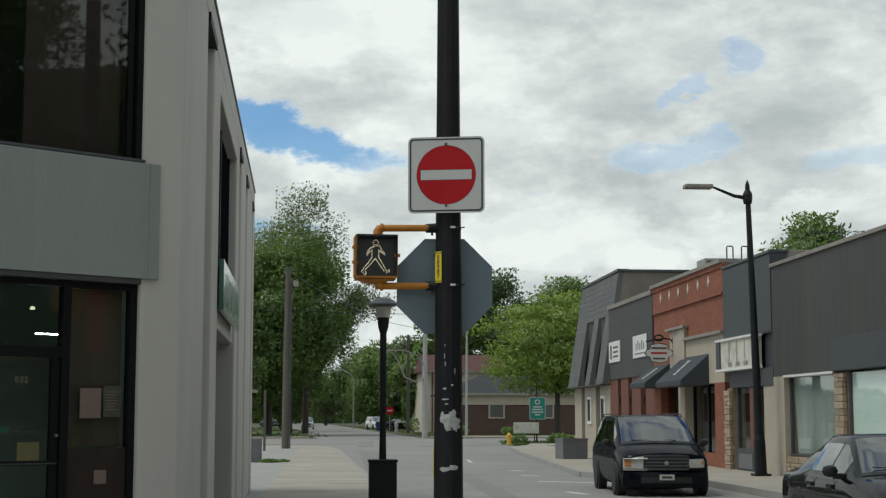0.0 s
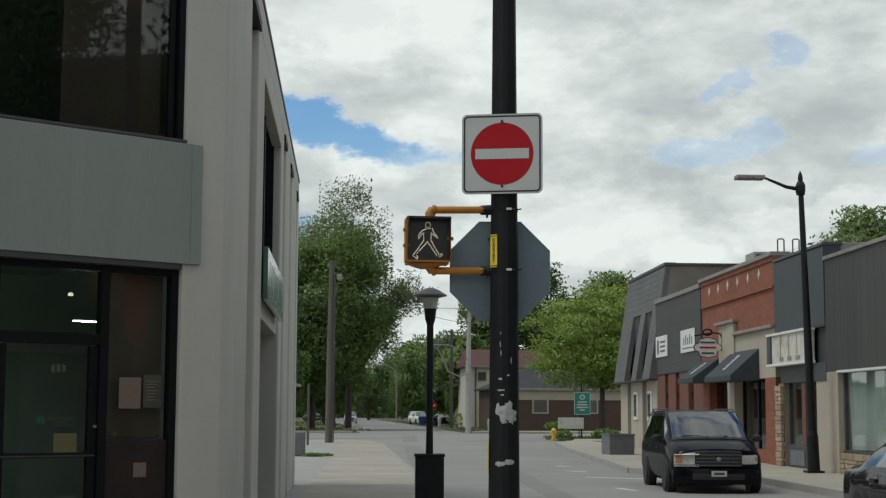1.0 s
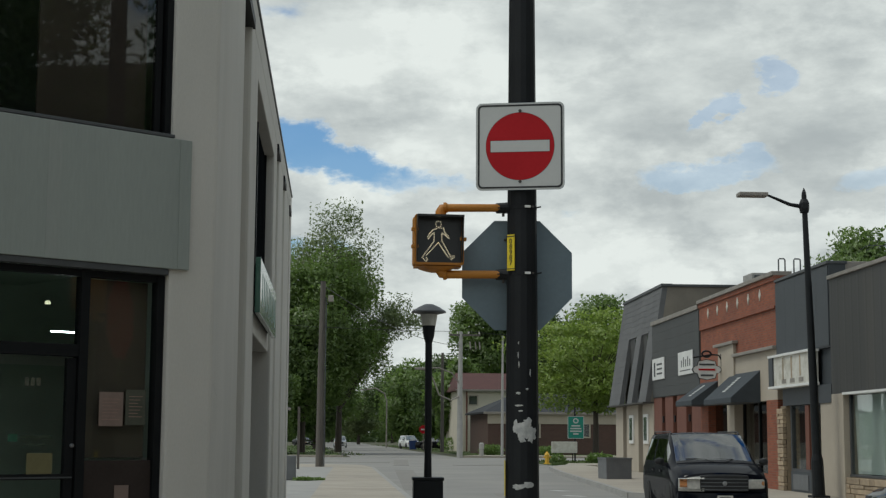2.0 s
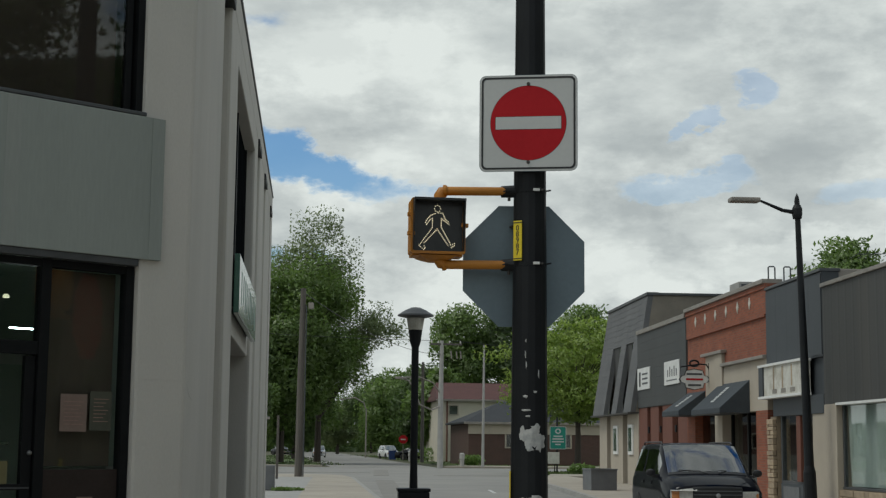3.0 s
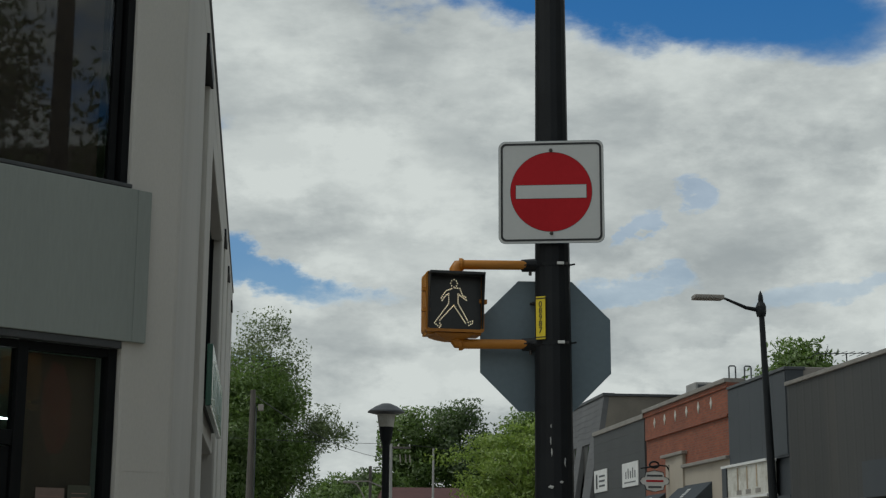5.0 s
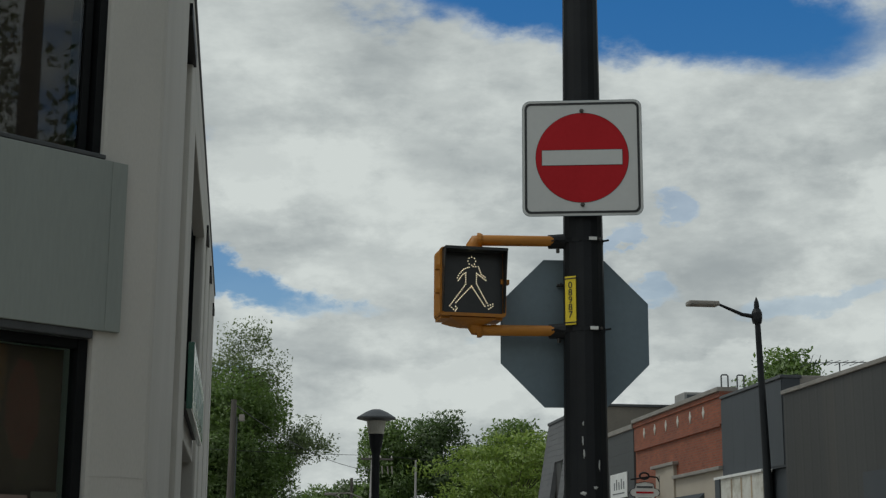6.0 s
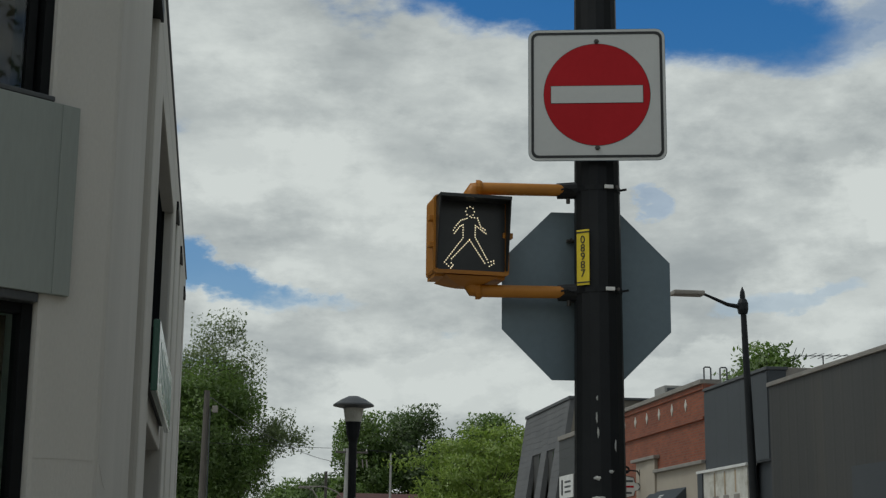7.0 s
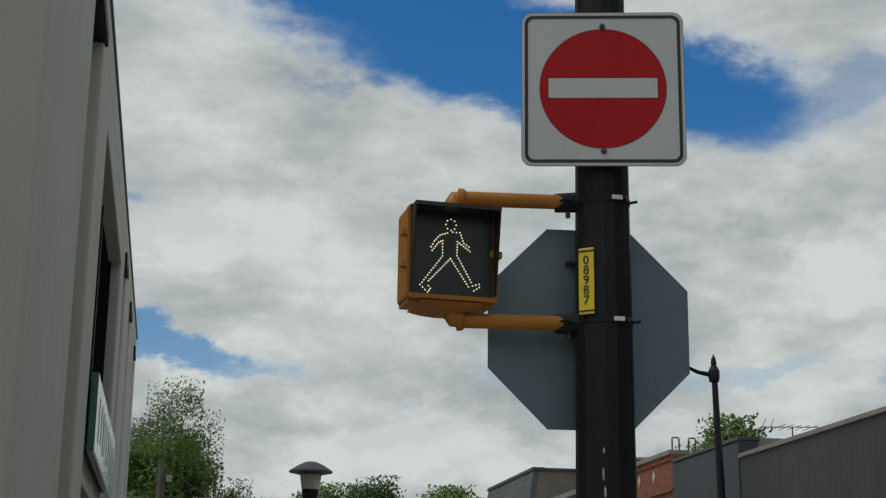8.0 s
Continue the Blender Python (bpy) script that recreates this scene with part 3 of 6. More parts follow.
# darker mended strips in the asphalt
for outline in ([(3.2, 70), (4.0, 70), (4.6, 88), (3.7, 88)], [(2.6, 36), (3.3, 36), (3.8, 60), (3.0, 60)], [(6.6, 70.5), (12.5, 72.5), (12.3, 73.6), (6.4, 71.6)], [(4.6, 20), (5.1, 20), (5.4, 34), (4.9, 34)], [(-4, 76), (3.2, 77), (3.2, 78), (-4, 77.1)]):
    street(tagged(part("road_patch", slab(outline, ROAD_Z - 0.01, ROAD_Z + 0.006), ASPHALT_PATCH), "darker mended strip in worn asphalt", "road patch", kind="structure"))

# ---------------------------------------------------------------- corner building
E_CH = Vector((0.79, 0.613, 0))
CORNER = Vector((-2.34, 2.35, 0))
M_CH = Matrix(((0.79, -0.613, 0, CORNER.x), (0.613, 0.79, 0, CORNER.y), (0, 0, 1, 0), (0, 0, 0, 1)))      # x along the cut corner, y inwards
M_SD = Matrix(((-0.015, -1, 0, CORNER.x), (1, -0.015, 0, CORNER.y), (0, 0, 1, 0), (0, 0, 0, 1)))              # x along the side, y inwards
ROOF = 7.05
WIDE = 4.9
bank = empty("corner_building", NEAR @ Matrix.Translation((-0.14, -0.38, 0)), label="pale grey stucco corner building with dark glazing", category="building")
cut = empty("entrance_front", M_CH)
cut.parent = bank
side = empty("side_front", M_SD)
side.parent = bank


def wall_piece(holder, x0, y0, z0, x1, y1, z1, bevel=0.012, mat=STUCCO):
    return part("wall", box(x0, y0, z0, x1, y1, z1, bevel), mat, holder)


wall_piece(cut, -0.46, 0, -0.1, 0.0, 0.4, ROOF, 0.03)
wall_piece(cut, -WIDE, 0, -0.1, -WIDE + 0.46, 0.4, ROOF, 0.03)
wall_piece(cut, -WIDE + 0.46, 0.0, 6.3, -0.46, 0.4, ROOF)
wall_piece(cut, -WIDE + 0.46, 0.03, 3.02, -0.46, 0.4, 4.06)
part("fascia", box(-WIDE + 0.28, -0.035, 2.955, -0.284, 0.0, 4.085, 0.006), FASCIA, cut, "flat grey-green signboard, blank")
part("fascia_end", box(-0.4, -0.042, 2.958, -0.286, -0.035, 4.082, 0.002), FASCIA, cut)
part("repaint_strip", box(-1.62, -0.0362, 2.957, -1.5, -0.034, 4.083), FASCIA_PALE, cut, "paler repainted strip")
part("lintel", box(-WIDE + 0.46, -0.02, 2.90, -0.47, 0.06, 2.955, 0.008), LINTEL, cut)
# upper window
part("window_sill", box(-WIDE + 0.46, -0.03, 4.09, -0.45, 0.2, 4.12, 0.006), LINTEL, cut)
for x0, x1 in ((-0.52, -0.46), (-3.2, -3.14), (-WIDE + 0.46, -WIDE + 0.52)):
    part("window_frame", box(x0, 0.03, 4.12, x1, 0.14, 6.3, 0.004), FRAME_DARK, cut)
part("window_frame", box(-0.60, 0.07, 4.12, -0.545, 0.13, 6.3, 0.004), FRAME_DARK, cut)
for x0, x1 in ((-3.14, -0.60), (-WIDE + 0.52, -3.2)):
    part("pane", box(x0, 0.09, 4.13, x1, 0.1, 6.29), GLASS, cut)
# entrance glazing
for x0, x1, z0, z1 in ((-0.53, -0.46, 0, 2.9), (-1.24, -1.16, 0, 2.9), (-2.30, -2.2, 0, 2.9), (-3.3, -3.22, 0, 2.9), (-WIDE + 0.46, -WIDE + 0.53, 0, 2.9)):
    part("door_frame", box(x0, 0.05, z0, x1, 0.15, z1, 0.004), FRAME_DARK, cut)
part("transom", box(-WIDE + 0.53, 0.06, 2.18, -1.24, 0.14, 2.28, 0.004), FRAME_DARK, cut)
part("transom", box(-WIDE + 0.53, 0.06, 2.84, -0.53, 0.14, 2.9, 0.004), FRAME_DARK, cut)
part("brown_panel", box(-1.16, 0.085, 0.0, -0.53, 0.125, 1.34, 0.004), PANEL_BROWN, cut)
part("pane", box(-1.16, 0.10, 1.36, -0.53, 0.11, 2.84), DOOR_GLASS, cut)
for x0, x1 in ((-2.2, -1.24), (-3.22, -2.30), (-WIDE + 0.53, -3.3)):
    leaf = part("door", box(x0 + 0.01, 0.075, 0.03, x0 + 0.09, 0.125, 2.17, 0.004, box(x1 - 0.09, 0.075, 0.03, x1 - 0.01, 0.125, 2.17, 0.004, box(x0 + 0.01, 0.072, 1.19, x1 - 0.01, 0.128, 1.235, 0.004, box(x0 + 0.01, 0.075, 0.03, x1 - 0.01, 0.125, 0.2, 0.004)))), FRAME_DARK, cut)
    part("pane", box(x0 + 0.09, 0.095, 0.2, x1 - 0.09, 0.105, 1.19, 0, box(x0 + 0.09, 0.095, 1.235, x1 - 0.09, 0.105, 2.1)), DOOR_GLASS, leaf)
    part("pane", box(x0, 0.095, 2.28, x1, 0.105, 2.84), DOOR_GLASS, cut)
    part("door_rail", box(x0 + 0.02, 0.066, 1.2, x1 - 0.02, 0.073, 1.212), LINTEL, leaf)
part("lock", lathe([(0.016, 0), (0.016, 0.02), (0.01, 0.03)], 12, None, pose(-1.27, 0.075, 1.46, 90, 0, 0)), RIM, cut, "small bright steel lock")
# papers taped to the glass
for name, x0, x1, z0, z1, mat, lab in (("notice", -1.03, -0.81, 1.62, 1.90, PAPER, "pinkish paper notice"), ("notice", -0.785, -0.60, 1.63, 1.925, PAPER_GREEN, "greenish paper notice"), ("notice", -0.865, -0.735, 1.005, 1.135, PAPER, "small access notice"), ("notice", -0.72, -0.60, 1.03, 1.14, PANEL_BROWN, "brown card"), ("notice", -1.65, -1.43, 1.21, 1.40, PAPER_YELLOW, "yellow paper notice")):
    yb = 0.0785
    n = part(name, box(x0, yb, z0, x1, yb + 0.004, z1, 0), mat, cut, lab)
    if z1 - z0 > 0.25:
        for k in range(7):
            part("printed_line", box(x0 + 0.03, yb - 0.0012, z1 - 0.06 - k * 0.028, x1 - 0.03 - 0.02 * (k % 3), yb - 0.0002, z1 - 0.055 - k * 0.028), BLIND, n)
bars("number_bar", ((-1.675, 0.11, 1.935, -1.64, 0.113, 2.0), (-1.625, 0.11, 1.935, -1.59, 0.113, 2.0), (-1.575, 0.11, 1.935, -1.54, 0.113, 2.0)), 0, PAPER, cut, "dull pale bar on glass")
part("logo_block", box(-1.80, 0.11, 1.49, -1.72, 0.113, 1.55), GREEN_SIGN, cut, "small green square sticker")
part("logo_bar", box(-1.70, 0.11, 1.515, -1.42, 0.113, 1.54, 0, box(-1.68, 0.11, 1.46, -1.48, 0.113, 1.475)), PAPER_GREEN, cut, "pale bars on glass")
# dim rooms behind the glass
room = bmesh.new()
box(-WIDE + 0.2, 3.6, -0.05, 1.8, 3.75, 6.6, 0, room)
box(-WIDE + 0.05, 0.42, -0.05, -WIDE + 0.2, 3.75, 6.6, 0, room)
box(-WIDE + 0.2, 0.42, -0.06, -0.1, 3.6, 0.0, 0, room)
box(-WIDE + 0.2, 0.42, 3.1, -0.1, 3.6, 3.4, 0, room)
box(-WIDE + 0.2, 0.42, 6.4, -0.1, 3.6, 6.6, 0, room)
part("room", room, INTERIOR, cut, "dim brown interior behind the glass")
part("counter", box(-3.4, 2.2, 0, -1.3, 2.8, 1.05, 0.02), PANEL_BROWN, cut)
part("ceiling_tube", box(-0.92, 1.2, 2.455, -0.64, 1.23, 2.466, 0.005), TUBE_ON, cut, "lit fluorescent tube")
part("ceiling_lamp", lathe([(0.01, 2.70), (0.026, 2.70), (0.026, 2.715), (0.015, 2.73)], 16, None, pose(-0.97, 1.2, 0)), LAMP_WARM, cut, "small warm ceiling lamp")
part("blind", box(-1.15, 0.2, 1.36, -0.54, 0.22, 2.84, 0.004), BLIND_DARK, cut, "brown screen behind the side light")
part("blind", box(-1.62, 0.22, 4.13, -0.61, 0.25, 6.28, 0.005), BLIND, cut, "brown blind behind the glass")

# side front: piers, shallow channels and one tall bay of glazing
LONG, PIER = 21.4, 6.62
for x0, x1 in ((0.0, 3.35), (4.75, 6.2), (11.7, 12.7), (13.7, 15.9), (16.9, 19.7), (20.5, LONG)):
    wall_piece(side, x0, 0, -0.1, x1, 0.42, PIER, 0.035)
for x0, x1 in ((3.35, 4.75), (12.7, 13.7), (15.9, 16.9), (19.7, 20.5)):
    wall_piece(side, x0 - 0.02, 0.15, -0.1, x1 + 0.02, 0.42, PIER + 0.02)
    part("channel_soffit", box(x0 + 0.01, -0.03, PIER - 0.13, x1 + 0.1, 0.148, PIER - 0.005, 0.004), FRAME_DARK, side, "black metal drain cap")
wall_piece(side, 0.0, 0.0, PIER + 0.003, LONG, 0.42, ROOF, 0.03)
wall_piece(side, 6.2, 0.0, 6.2, 11.7, 0.42, PIER, 0.02)
wall_piece(side, 6.2, 0.05, 2.92, 11.7, 0.62, 3.88, 0.02)
# deep reveals of the bay
wall_piece(side, 11.7, 0.425, -0.1, 12.1, 1.1, 6.6, 0.02)
wall_piece(side, 5.8, 0.425, -0.1, 6.2, 1.1, 6.6, 0.02)
bars("window_frame", ((6.21, 0.13, 3.88, 6.3, 0.23, 6.2), (8.9, 0.13, 3.88, 9.0, 0.23, 6.2), (11.6, 0.13, 3.88, 11.69, 0.23, 6.2)), 0.004, FRAME_DARK, side)
part("pane", box(6.25, 0.16, 3.89, 11.65, 0.17, 6.19), BLACK_PANE, side)
part("pane", box(6.25, 0.36, 0.0, 11.65, 0.37, 2.91), BLACK_PANE, side)
bars("door_frame", ((6.21, 0.33, 0, 6.31, 0.43, 2.92), (8.1, 0.33, 0, 8.2, 0.43, 2.92), (10.0, 0.33, 0, 10.1, 0.43, 2.92)), 0.004, FRAME_DARK, side)
part("backing", box(6.2, 1.2, 0, 11.7, 1.25, 6.6), INTERIOR, side)
panel = part("sign_panel", box(6.15, -0.09, 3.12, 11.3, -0.02, 3.84, 0.012), GREEN_SIGN, side, "green glossy sign panel with reflection streaks as pale bars")
# pale bars draw the streaky reflections on the glossy panel
for k in range(9):
    part("pale_bar", box(6.7 + k * 0.5, -0.094, 3.26 + 0.05 * (k % 2), 6.78 + k * 0.5 + 0.07 * (k % 3), -0.09, 3.68), PALE_GREEN, panel)
part("sign_bracket", box(6.2, -0.02, 3.2, 11.25, 0.05, 3.76, 0.0), FRAME_DARK, side)
part("parapet_cap", box(-0.02, -0.02, ROOF, LONG, 0.45, ROOF + 0.05, 0.01), LINTEL, side)
part("stucco_crack", tube([(-0.44, -0.001, 2.03), (-0.2, -0.002, 2.035), (-0.03, -0.002, 2.03)], 0.0012, 5), STUCCO, cut, "hairline crack in the stucco")
part("stucco_crack", tube([(0.03, -0.002, 2.02), (0.35, -0.002, 1.93), (0.6, -0.002, 1.9)], 0.0012, 5), STUCCO, side, "hairline crack in the stucco")
part("parapet_cap", box(-WIDE, -0.02, ROOF + 0.002, 0.01, 0.45, ROOF + 0.052, 0.01), LINTEL, cut)
part("end_wall", box(LONG - 0.4, 0.42, -0.1, LONG, 12, ROOF, 0.02), STUCCO, side)
part("roof", slab([(-6.0, -0.3), (-2.8, 2.6), (-2.75, 23.4), (-14, 23.4), (-14, -0.3)], 6.5, 6.6), ROOF_DARK, bank)
part("front_wall", box(-14, -0.65, -0.1, -6.2, -0.25, ROOF, 0.02), STUCCO, bank)
# electrical cabinet and weeds at the far end of the wall
cab = part("utility_cabinet", box(-0.98, 40.2, 0, -0.62, 40.7, 0.8, 0.02), PLANTER)
tagged(street(cab), "dark grey metal utility cabinet on the pavement", "cabinet")


# ---------------------------------------------------------------- signs and signal on the black pole
def pole_r(z):
    return max(0.06, 0.134 - 0.0072 * z)


pole = empty("signal_pole", NEAR, label="tall black painted steel pole with torn stickers", category="pole")
shaft = part("shaft", lathe([(pole_r(z), z) for z in (-0.09, 0.6, 1.2, 2, 3, 4, 5, 6, 7.5, 9)], 16, None, Matrix.Rotation(radians(11), 4, "Z")), POLE_BLACK, pole)
part("base_flange", lathe([(0.2, -0.085), (0.2, -0.06), (0.15, -0.04), (0.14, 0.1), (0.137, 0.12)], 16), POLE_BLACK, pole)
part("cap", lathe([(0.05, 9.0), (0.05, 9.03), (0.01, 9.06)], 12), POLE_BLACK, pole)
for z in (3.26, 2.76):
    part("strap", lathe([(pole_r(z) + 0.003, z - 0.012), (pole_r(z) + 0.003, z + 0.012)], 16), POLE_BLACK, pole)
    part("strap_end", tube([(-pole_r(z) - 0.004, -0.02, z - 0.01), (-pole_r(z) - 0.05, -0.03, z + 0.004), (-pole_r(z) - 0.075, -0.03, z - 0.004)], 0.005, 6), POLE_BLACK, pole)
    part("strap_end", tube([(pole_r(z) - 0.01, -0.02, z + 0.005), (pole_r(z) + 0.03, -0.03, z + 0.012)], 0.006, 6), POLE_BLACK, pole)
    part("strap_buckle", box(0.008, -pole_r(z) - 0.012, z - 0.009, 0.052, -pole_r(z) - 0.003, z + 0.009, 0.002), WHITE_PAINT, pole, "bright strap buckle")
    part("strap_screw", lathe([(0.008, 0), (0.008, 0.02)], 8, None, pose(0.07, -pole_r(z) + 0.012, z, 90, 0, 0)), BOLT, pole)


def flake(z, a, w, h, seed, parent):
    """A torn scrap of paper that hugs the shaft."""
    rnd = random.Random(seed)
    own = bmesh.new()
    n = 16
    r = pole_r(z) + 0.002
    ring = []
    for k in range(n):
        t = 2 * math.pi * k / n
        q = rnd.uniform(0.55, 1.1)
        da, dz = math.cos(t) * w / 2 * q / r, math.sin(t) * h / 2 * q
        rr = pole_r(z + dz) * 1.004 + 0.0015
        ring.append(own.verts.new((rr * math.sin(a + da), -rr * math.cos(a + da), z + dz)))
    mid = own.verts.new((1.03 * r * math.sin(a), -1.03 * r * math.cos(a), z))
    for k in range(n):
        own.faces.new((mid, ring[k], ring[(k + 1) % n]))
    return part("torn_sticker", own, FLAKE, parent)


for i, (z, a, w, h) in enumerate(((1.60, 0.0, 0.12, 0.15), (1.57, 0.5, 0.10, 0.14), (1.62, -0.45, 0.07, 0.12), (1.66, 0.25, 0.08, 0.08), (1.53, -0.1, 0.06, 0.06), (1.20, 0.2, 0.12, 0.05), (1.19, -0.35, 0.10, 0.05), (1.87, -0.35, 0.05, 0.025), (1.90, 0.2, 0.03, 0.02), (2.15, -0.35, 0.012, 0.06), (2.08, -0.30, 0.012, 0.05), (2.02, 0.4, 0.012, 0.07), (1.78, -0.3, 0.07, 0.02), (2.24, -0.33, 0.010, 0.03), (1.74, -0.2, 0.04, 0.015))):
    flake(z, a, w, h, i, pole)
tag = part("number_tag", box(-0.0325, -0.003, -0.135, 0.0325, 0.003, 0.135, 0.001), TAG_YELLOW, pole, "yellow tag with black digits 08987")
tag.matrix_basis = pose(-0.092, -0.083, 2.915, 0, 0, -38)
for k, ch in enumerate("08987"):
    lettering("digit", ch, 0.052, SIGN_BLACK, tag, pose(0, -0.0045, 0.084 - k * 0.041, 90, 0, 0))
for z in (-0.122, 0.122):
    part("tag_tie", box(-0.036, -0.005, z - 0.003, 0.036, 0.004, z + 0.003), SIGN_BLACK, tag)

part("button_plate", box(-0.1325, -0.04, 1.12, -0.1285, 0.0, 1.38, 0.001), TAG_YELLOW, pole, "yellow push button plate seen edge on")
# no entry sign
W = 0.665
sign = empty("no_entry_sign", NEAR @ pose(-0.03, -0.142, 3.712, 0, 0, -12), "white square no entry sign with red disc", "traffic sign")
part("plate", prism(rounded(W, W, 0.045), 0.004), ALUMINIUM, sign, "bare aluminium sign plate")
part("white_face", prism(rounded(W - 0.004, W - 0.004, 0.044), 0.0012, None, pose(0, -0.0013, 0)), SIGN_WHITE, sign)
part("black_border", ring_prism(rounded(W * 0.957, W * 0.957, 0.034), rounded(W * 0.918, W * 0.918, 0.026), 0.0012), SIGN_BLACK, sign).matrix_basis = pose(0, -0.0028, 0)
disc = [(0.386 * W * math.cos(2 * math.pi * k / 64), 0.386 * W * math.sin(2 * math.pi * k / 64)) for k in range(64)]
part("red_disc", prism(disc, 0.0008), SIGN_RED, sign).matrix_basis = pose(0, -0.0024, 0)
part("disc_outline", ring_prism([(x * 1.008, z * 1.008) for x, z in disc], disc, 0.0006), SIGN_BLACK, sign).matrix_basis = pose(0, -0.0022, 0)
part("white_bar", box(-0.333 * W, -0.0036, -0.064 * W, 0.333 * W, -0.0026, 0.064 * W), SIGN_WHITE, sign)
part("bar_outline", ring_prism(rounded(0.674 * W, 0.136 * W, 0.004), rounded(0.666 * W, 0.128 * W, 0.004), 0.0006), SIGN_BLACK, sign).matrix_basis = pose(0, -0.0032, 0)
for z in (0.405, -0.405):
    part("bolt", lathe([(0.013, 0), (0.013, 0.004), (0.008, 0.004), (0.008, 0.012)], 6, None, pose(0, -0.003, z * W, 90, 0, 0)), BOLT, sign)
part("bracket", box(-0.02, 0.004, -0.3, 0.02, 0.06, 0.3, 0.003), BOLT, sign)

# stop sign, seen from behind
OCT = 0.418
octo = [(OCT / math.cos(radians(22.5)) * math.cos(radians(22.5 + 45 * k)), OCT / math.cos(radians(22.5)) * math.sin(radians(22.5 + 45 * k))) for k in range(8)]
stop = empty("stop_sign", NEAR @ pose(-0.022, 0.15, 2.77, 0, 0, -4), "octagonal stop sign seen from its grey back", "traffic sign")
part("plate", prism(octo, 0.004), ALUMINIUM, stop)
part("red_face", prism([(x * 0.995, z * 0.995) for x, z in octo], 0.001), SIGN_RED, stop).matrix_basis = pose(0, 0.0045, 0)
for z in (0.27, -0.03):
    part("clamp", box(-0.1, -0.03, z - 0.006, 0.1, 0.0, z + 0.006, 0.002), BOLT, stop)
    for x in (-0.09, 0.09):
        part("clamp_bolt", lathe([(0.008, 0), (0.008, 0.05)], 8, None, pose(x * 0.9, 0.0, z, 90, 0, 0)), BOLT, stop)

# pedestrian signal
SIG = pose(-0.625, -0.03, 3.012, 0, 0, 5) @ Matrix.Scale(0.96, 4)
sig = empty("pedestrian_signal", NEAR @ SIG, "yellow pedestrian signal with lit walking figure", "traffic signal")
body = part("housing", box(-0.19, 0.02, -0.195, 0.19, 0.20, 0.195, 0.018), SIGNAL_YELLOW, sig)
part("back_dome", lathe([(0.17, 0.0), (0.15, 0.03), (0.09, 0.05)], 18, None, pose(0, 0.195, 0, -90, 0, 0)), SIGNAL_YELLOW, sig)
part("door_frame", ring_prism(rounded(0.388, 0.396, 0.02), rounded(0.352, 0.358, 0.012), 0.03), SIGNAL_YELLOW, sig).matrix_basis = pose(0, -0.006, 0)
part("drip_tray", slab([(-0.18, 0.03), (0.18, 0.03), (0.18, 0.19), (-0.18, 0.19)], -0.21, -0.19), SIGNAL_YELLOW, sig)
part("tray_hopper", lathe([(0.06, -0.245), (0.13, -0.228), (0.19, -0.208)], 4, None, pose(0, 0.11, 0, 0, 0, 45)), SIGNAL_YELLOW, sig)
part("lens", box(-0.178, 0.008, -0.181, 0.178, 0.016, 0.181), SIGNAL_BLACK, sig, "black lens")
# open visor: top and two tapering cheeks
vis = bmesh.new()
prism([(-0.182, 0.170), (0.182, 0.170), (0.182, 0.186), (-0.182, 0.186)], -0.10, vis, pose(0, -0.004, 0))
for s in (-1, 1):
    own = bmesh.new()
    pts = [(s * 0.182, 0.0, 0.186), (s * 0.182, -0.10, 0.186), (s * 0.182, -0.03, -0.175), (s * 0.182, 0.0, -0.175)]
    a = [own.verts.new(p) for p in pts]
    b = [own.verts.new((p[0] - s * 0.006, p[1], p[2])) for p in pts]
    own.faces.new(a)
    own.faces.new(b[::-1])
    for k in range(4):
        own.faces.new((a[k], a[(k + 1) % 4], b[(k + 1) % 4], b[k]))
    join(vis, own)
part("visor", vis, SIGNAL_BLACK, sig, "black sheet visor")
for s, z in ((-1, 0.08), (-1, -0.055), (1, 0.01)):
    part("hinge", box(s * 0.19 - 0.026, 0.0, z - 0.014, s * 0.19 + 0.026, 0.045, z + 0.014, 0.004), SIGNAL_YELLOW, sig)
# lit outline of the walking sign: strokes of diodes
STROKES = [[(-0.006 + 0.022 * math.sin(k * 0.785), 0.128 + 0.024 * math.cos(k * 0.785)) for k in range(9)],
           [(-0.021, 0.092), (-0.053, 0.08), (-0.076, 0.053), (-0.097, 0.015)], [(-0.085, 0.012), (-0.058, 0.049), (-0.041, 0.058), (-0.041, -0.008), (-0.134, -0.136)], [(0.002, 0.097), (0.033, 0.097), (0.05, 0.052), (0.083, 0.032)], [(0.076, 0.02), (0.039, 0.046), (0.022, 0.058), (0.021, -0.002), (0.089, -0.122)], [(-0.007, -0.017), (-0.107, -0.126)], [(-0.007, -0.017), (0.078, -0.141)], [(-0.134, -0.136), (-0.102, -0.165), (-0.091, -0.149), (-0.107, -0.128)], [(0.089, -0.126), (0.117, -0.117), (0.118, -0.13), (0.083, -0.155)]]
diode = None
for line in STROKES:
    for (xa, za), (xb, zb) in zip(line, line[1:]):
        n = max(1, round(math.hypot(xb - xa, zb - za) / 0.0128))
        for k in range(n):
            m = pose(xa + (xb - xa) * k / n, 0.0075, za + (zb - za) * k / n - 0.005, 90, 0, 0)
            if diode is None:
                diode = part("diode", lathe([(0.0032, 0), (0.0032, 0.002), (0.0016, 0.003)], 6), LED_ON, sig, "lit pale diode")
                diode.matrix_basis = m
            else:
                twin("diode", diode, m, sig)
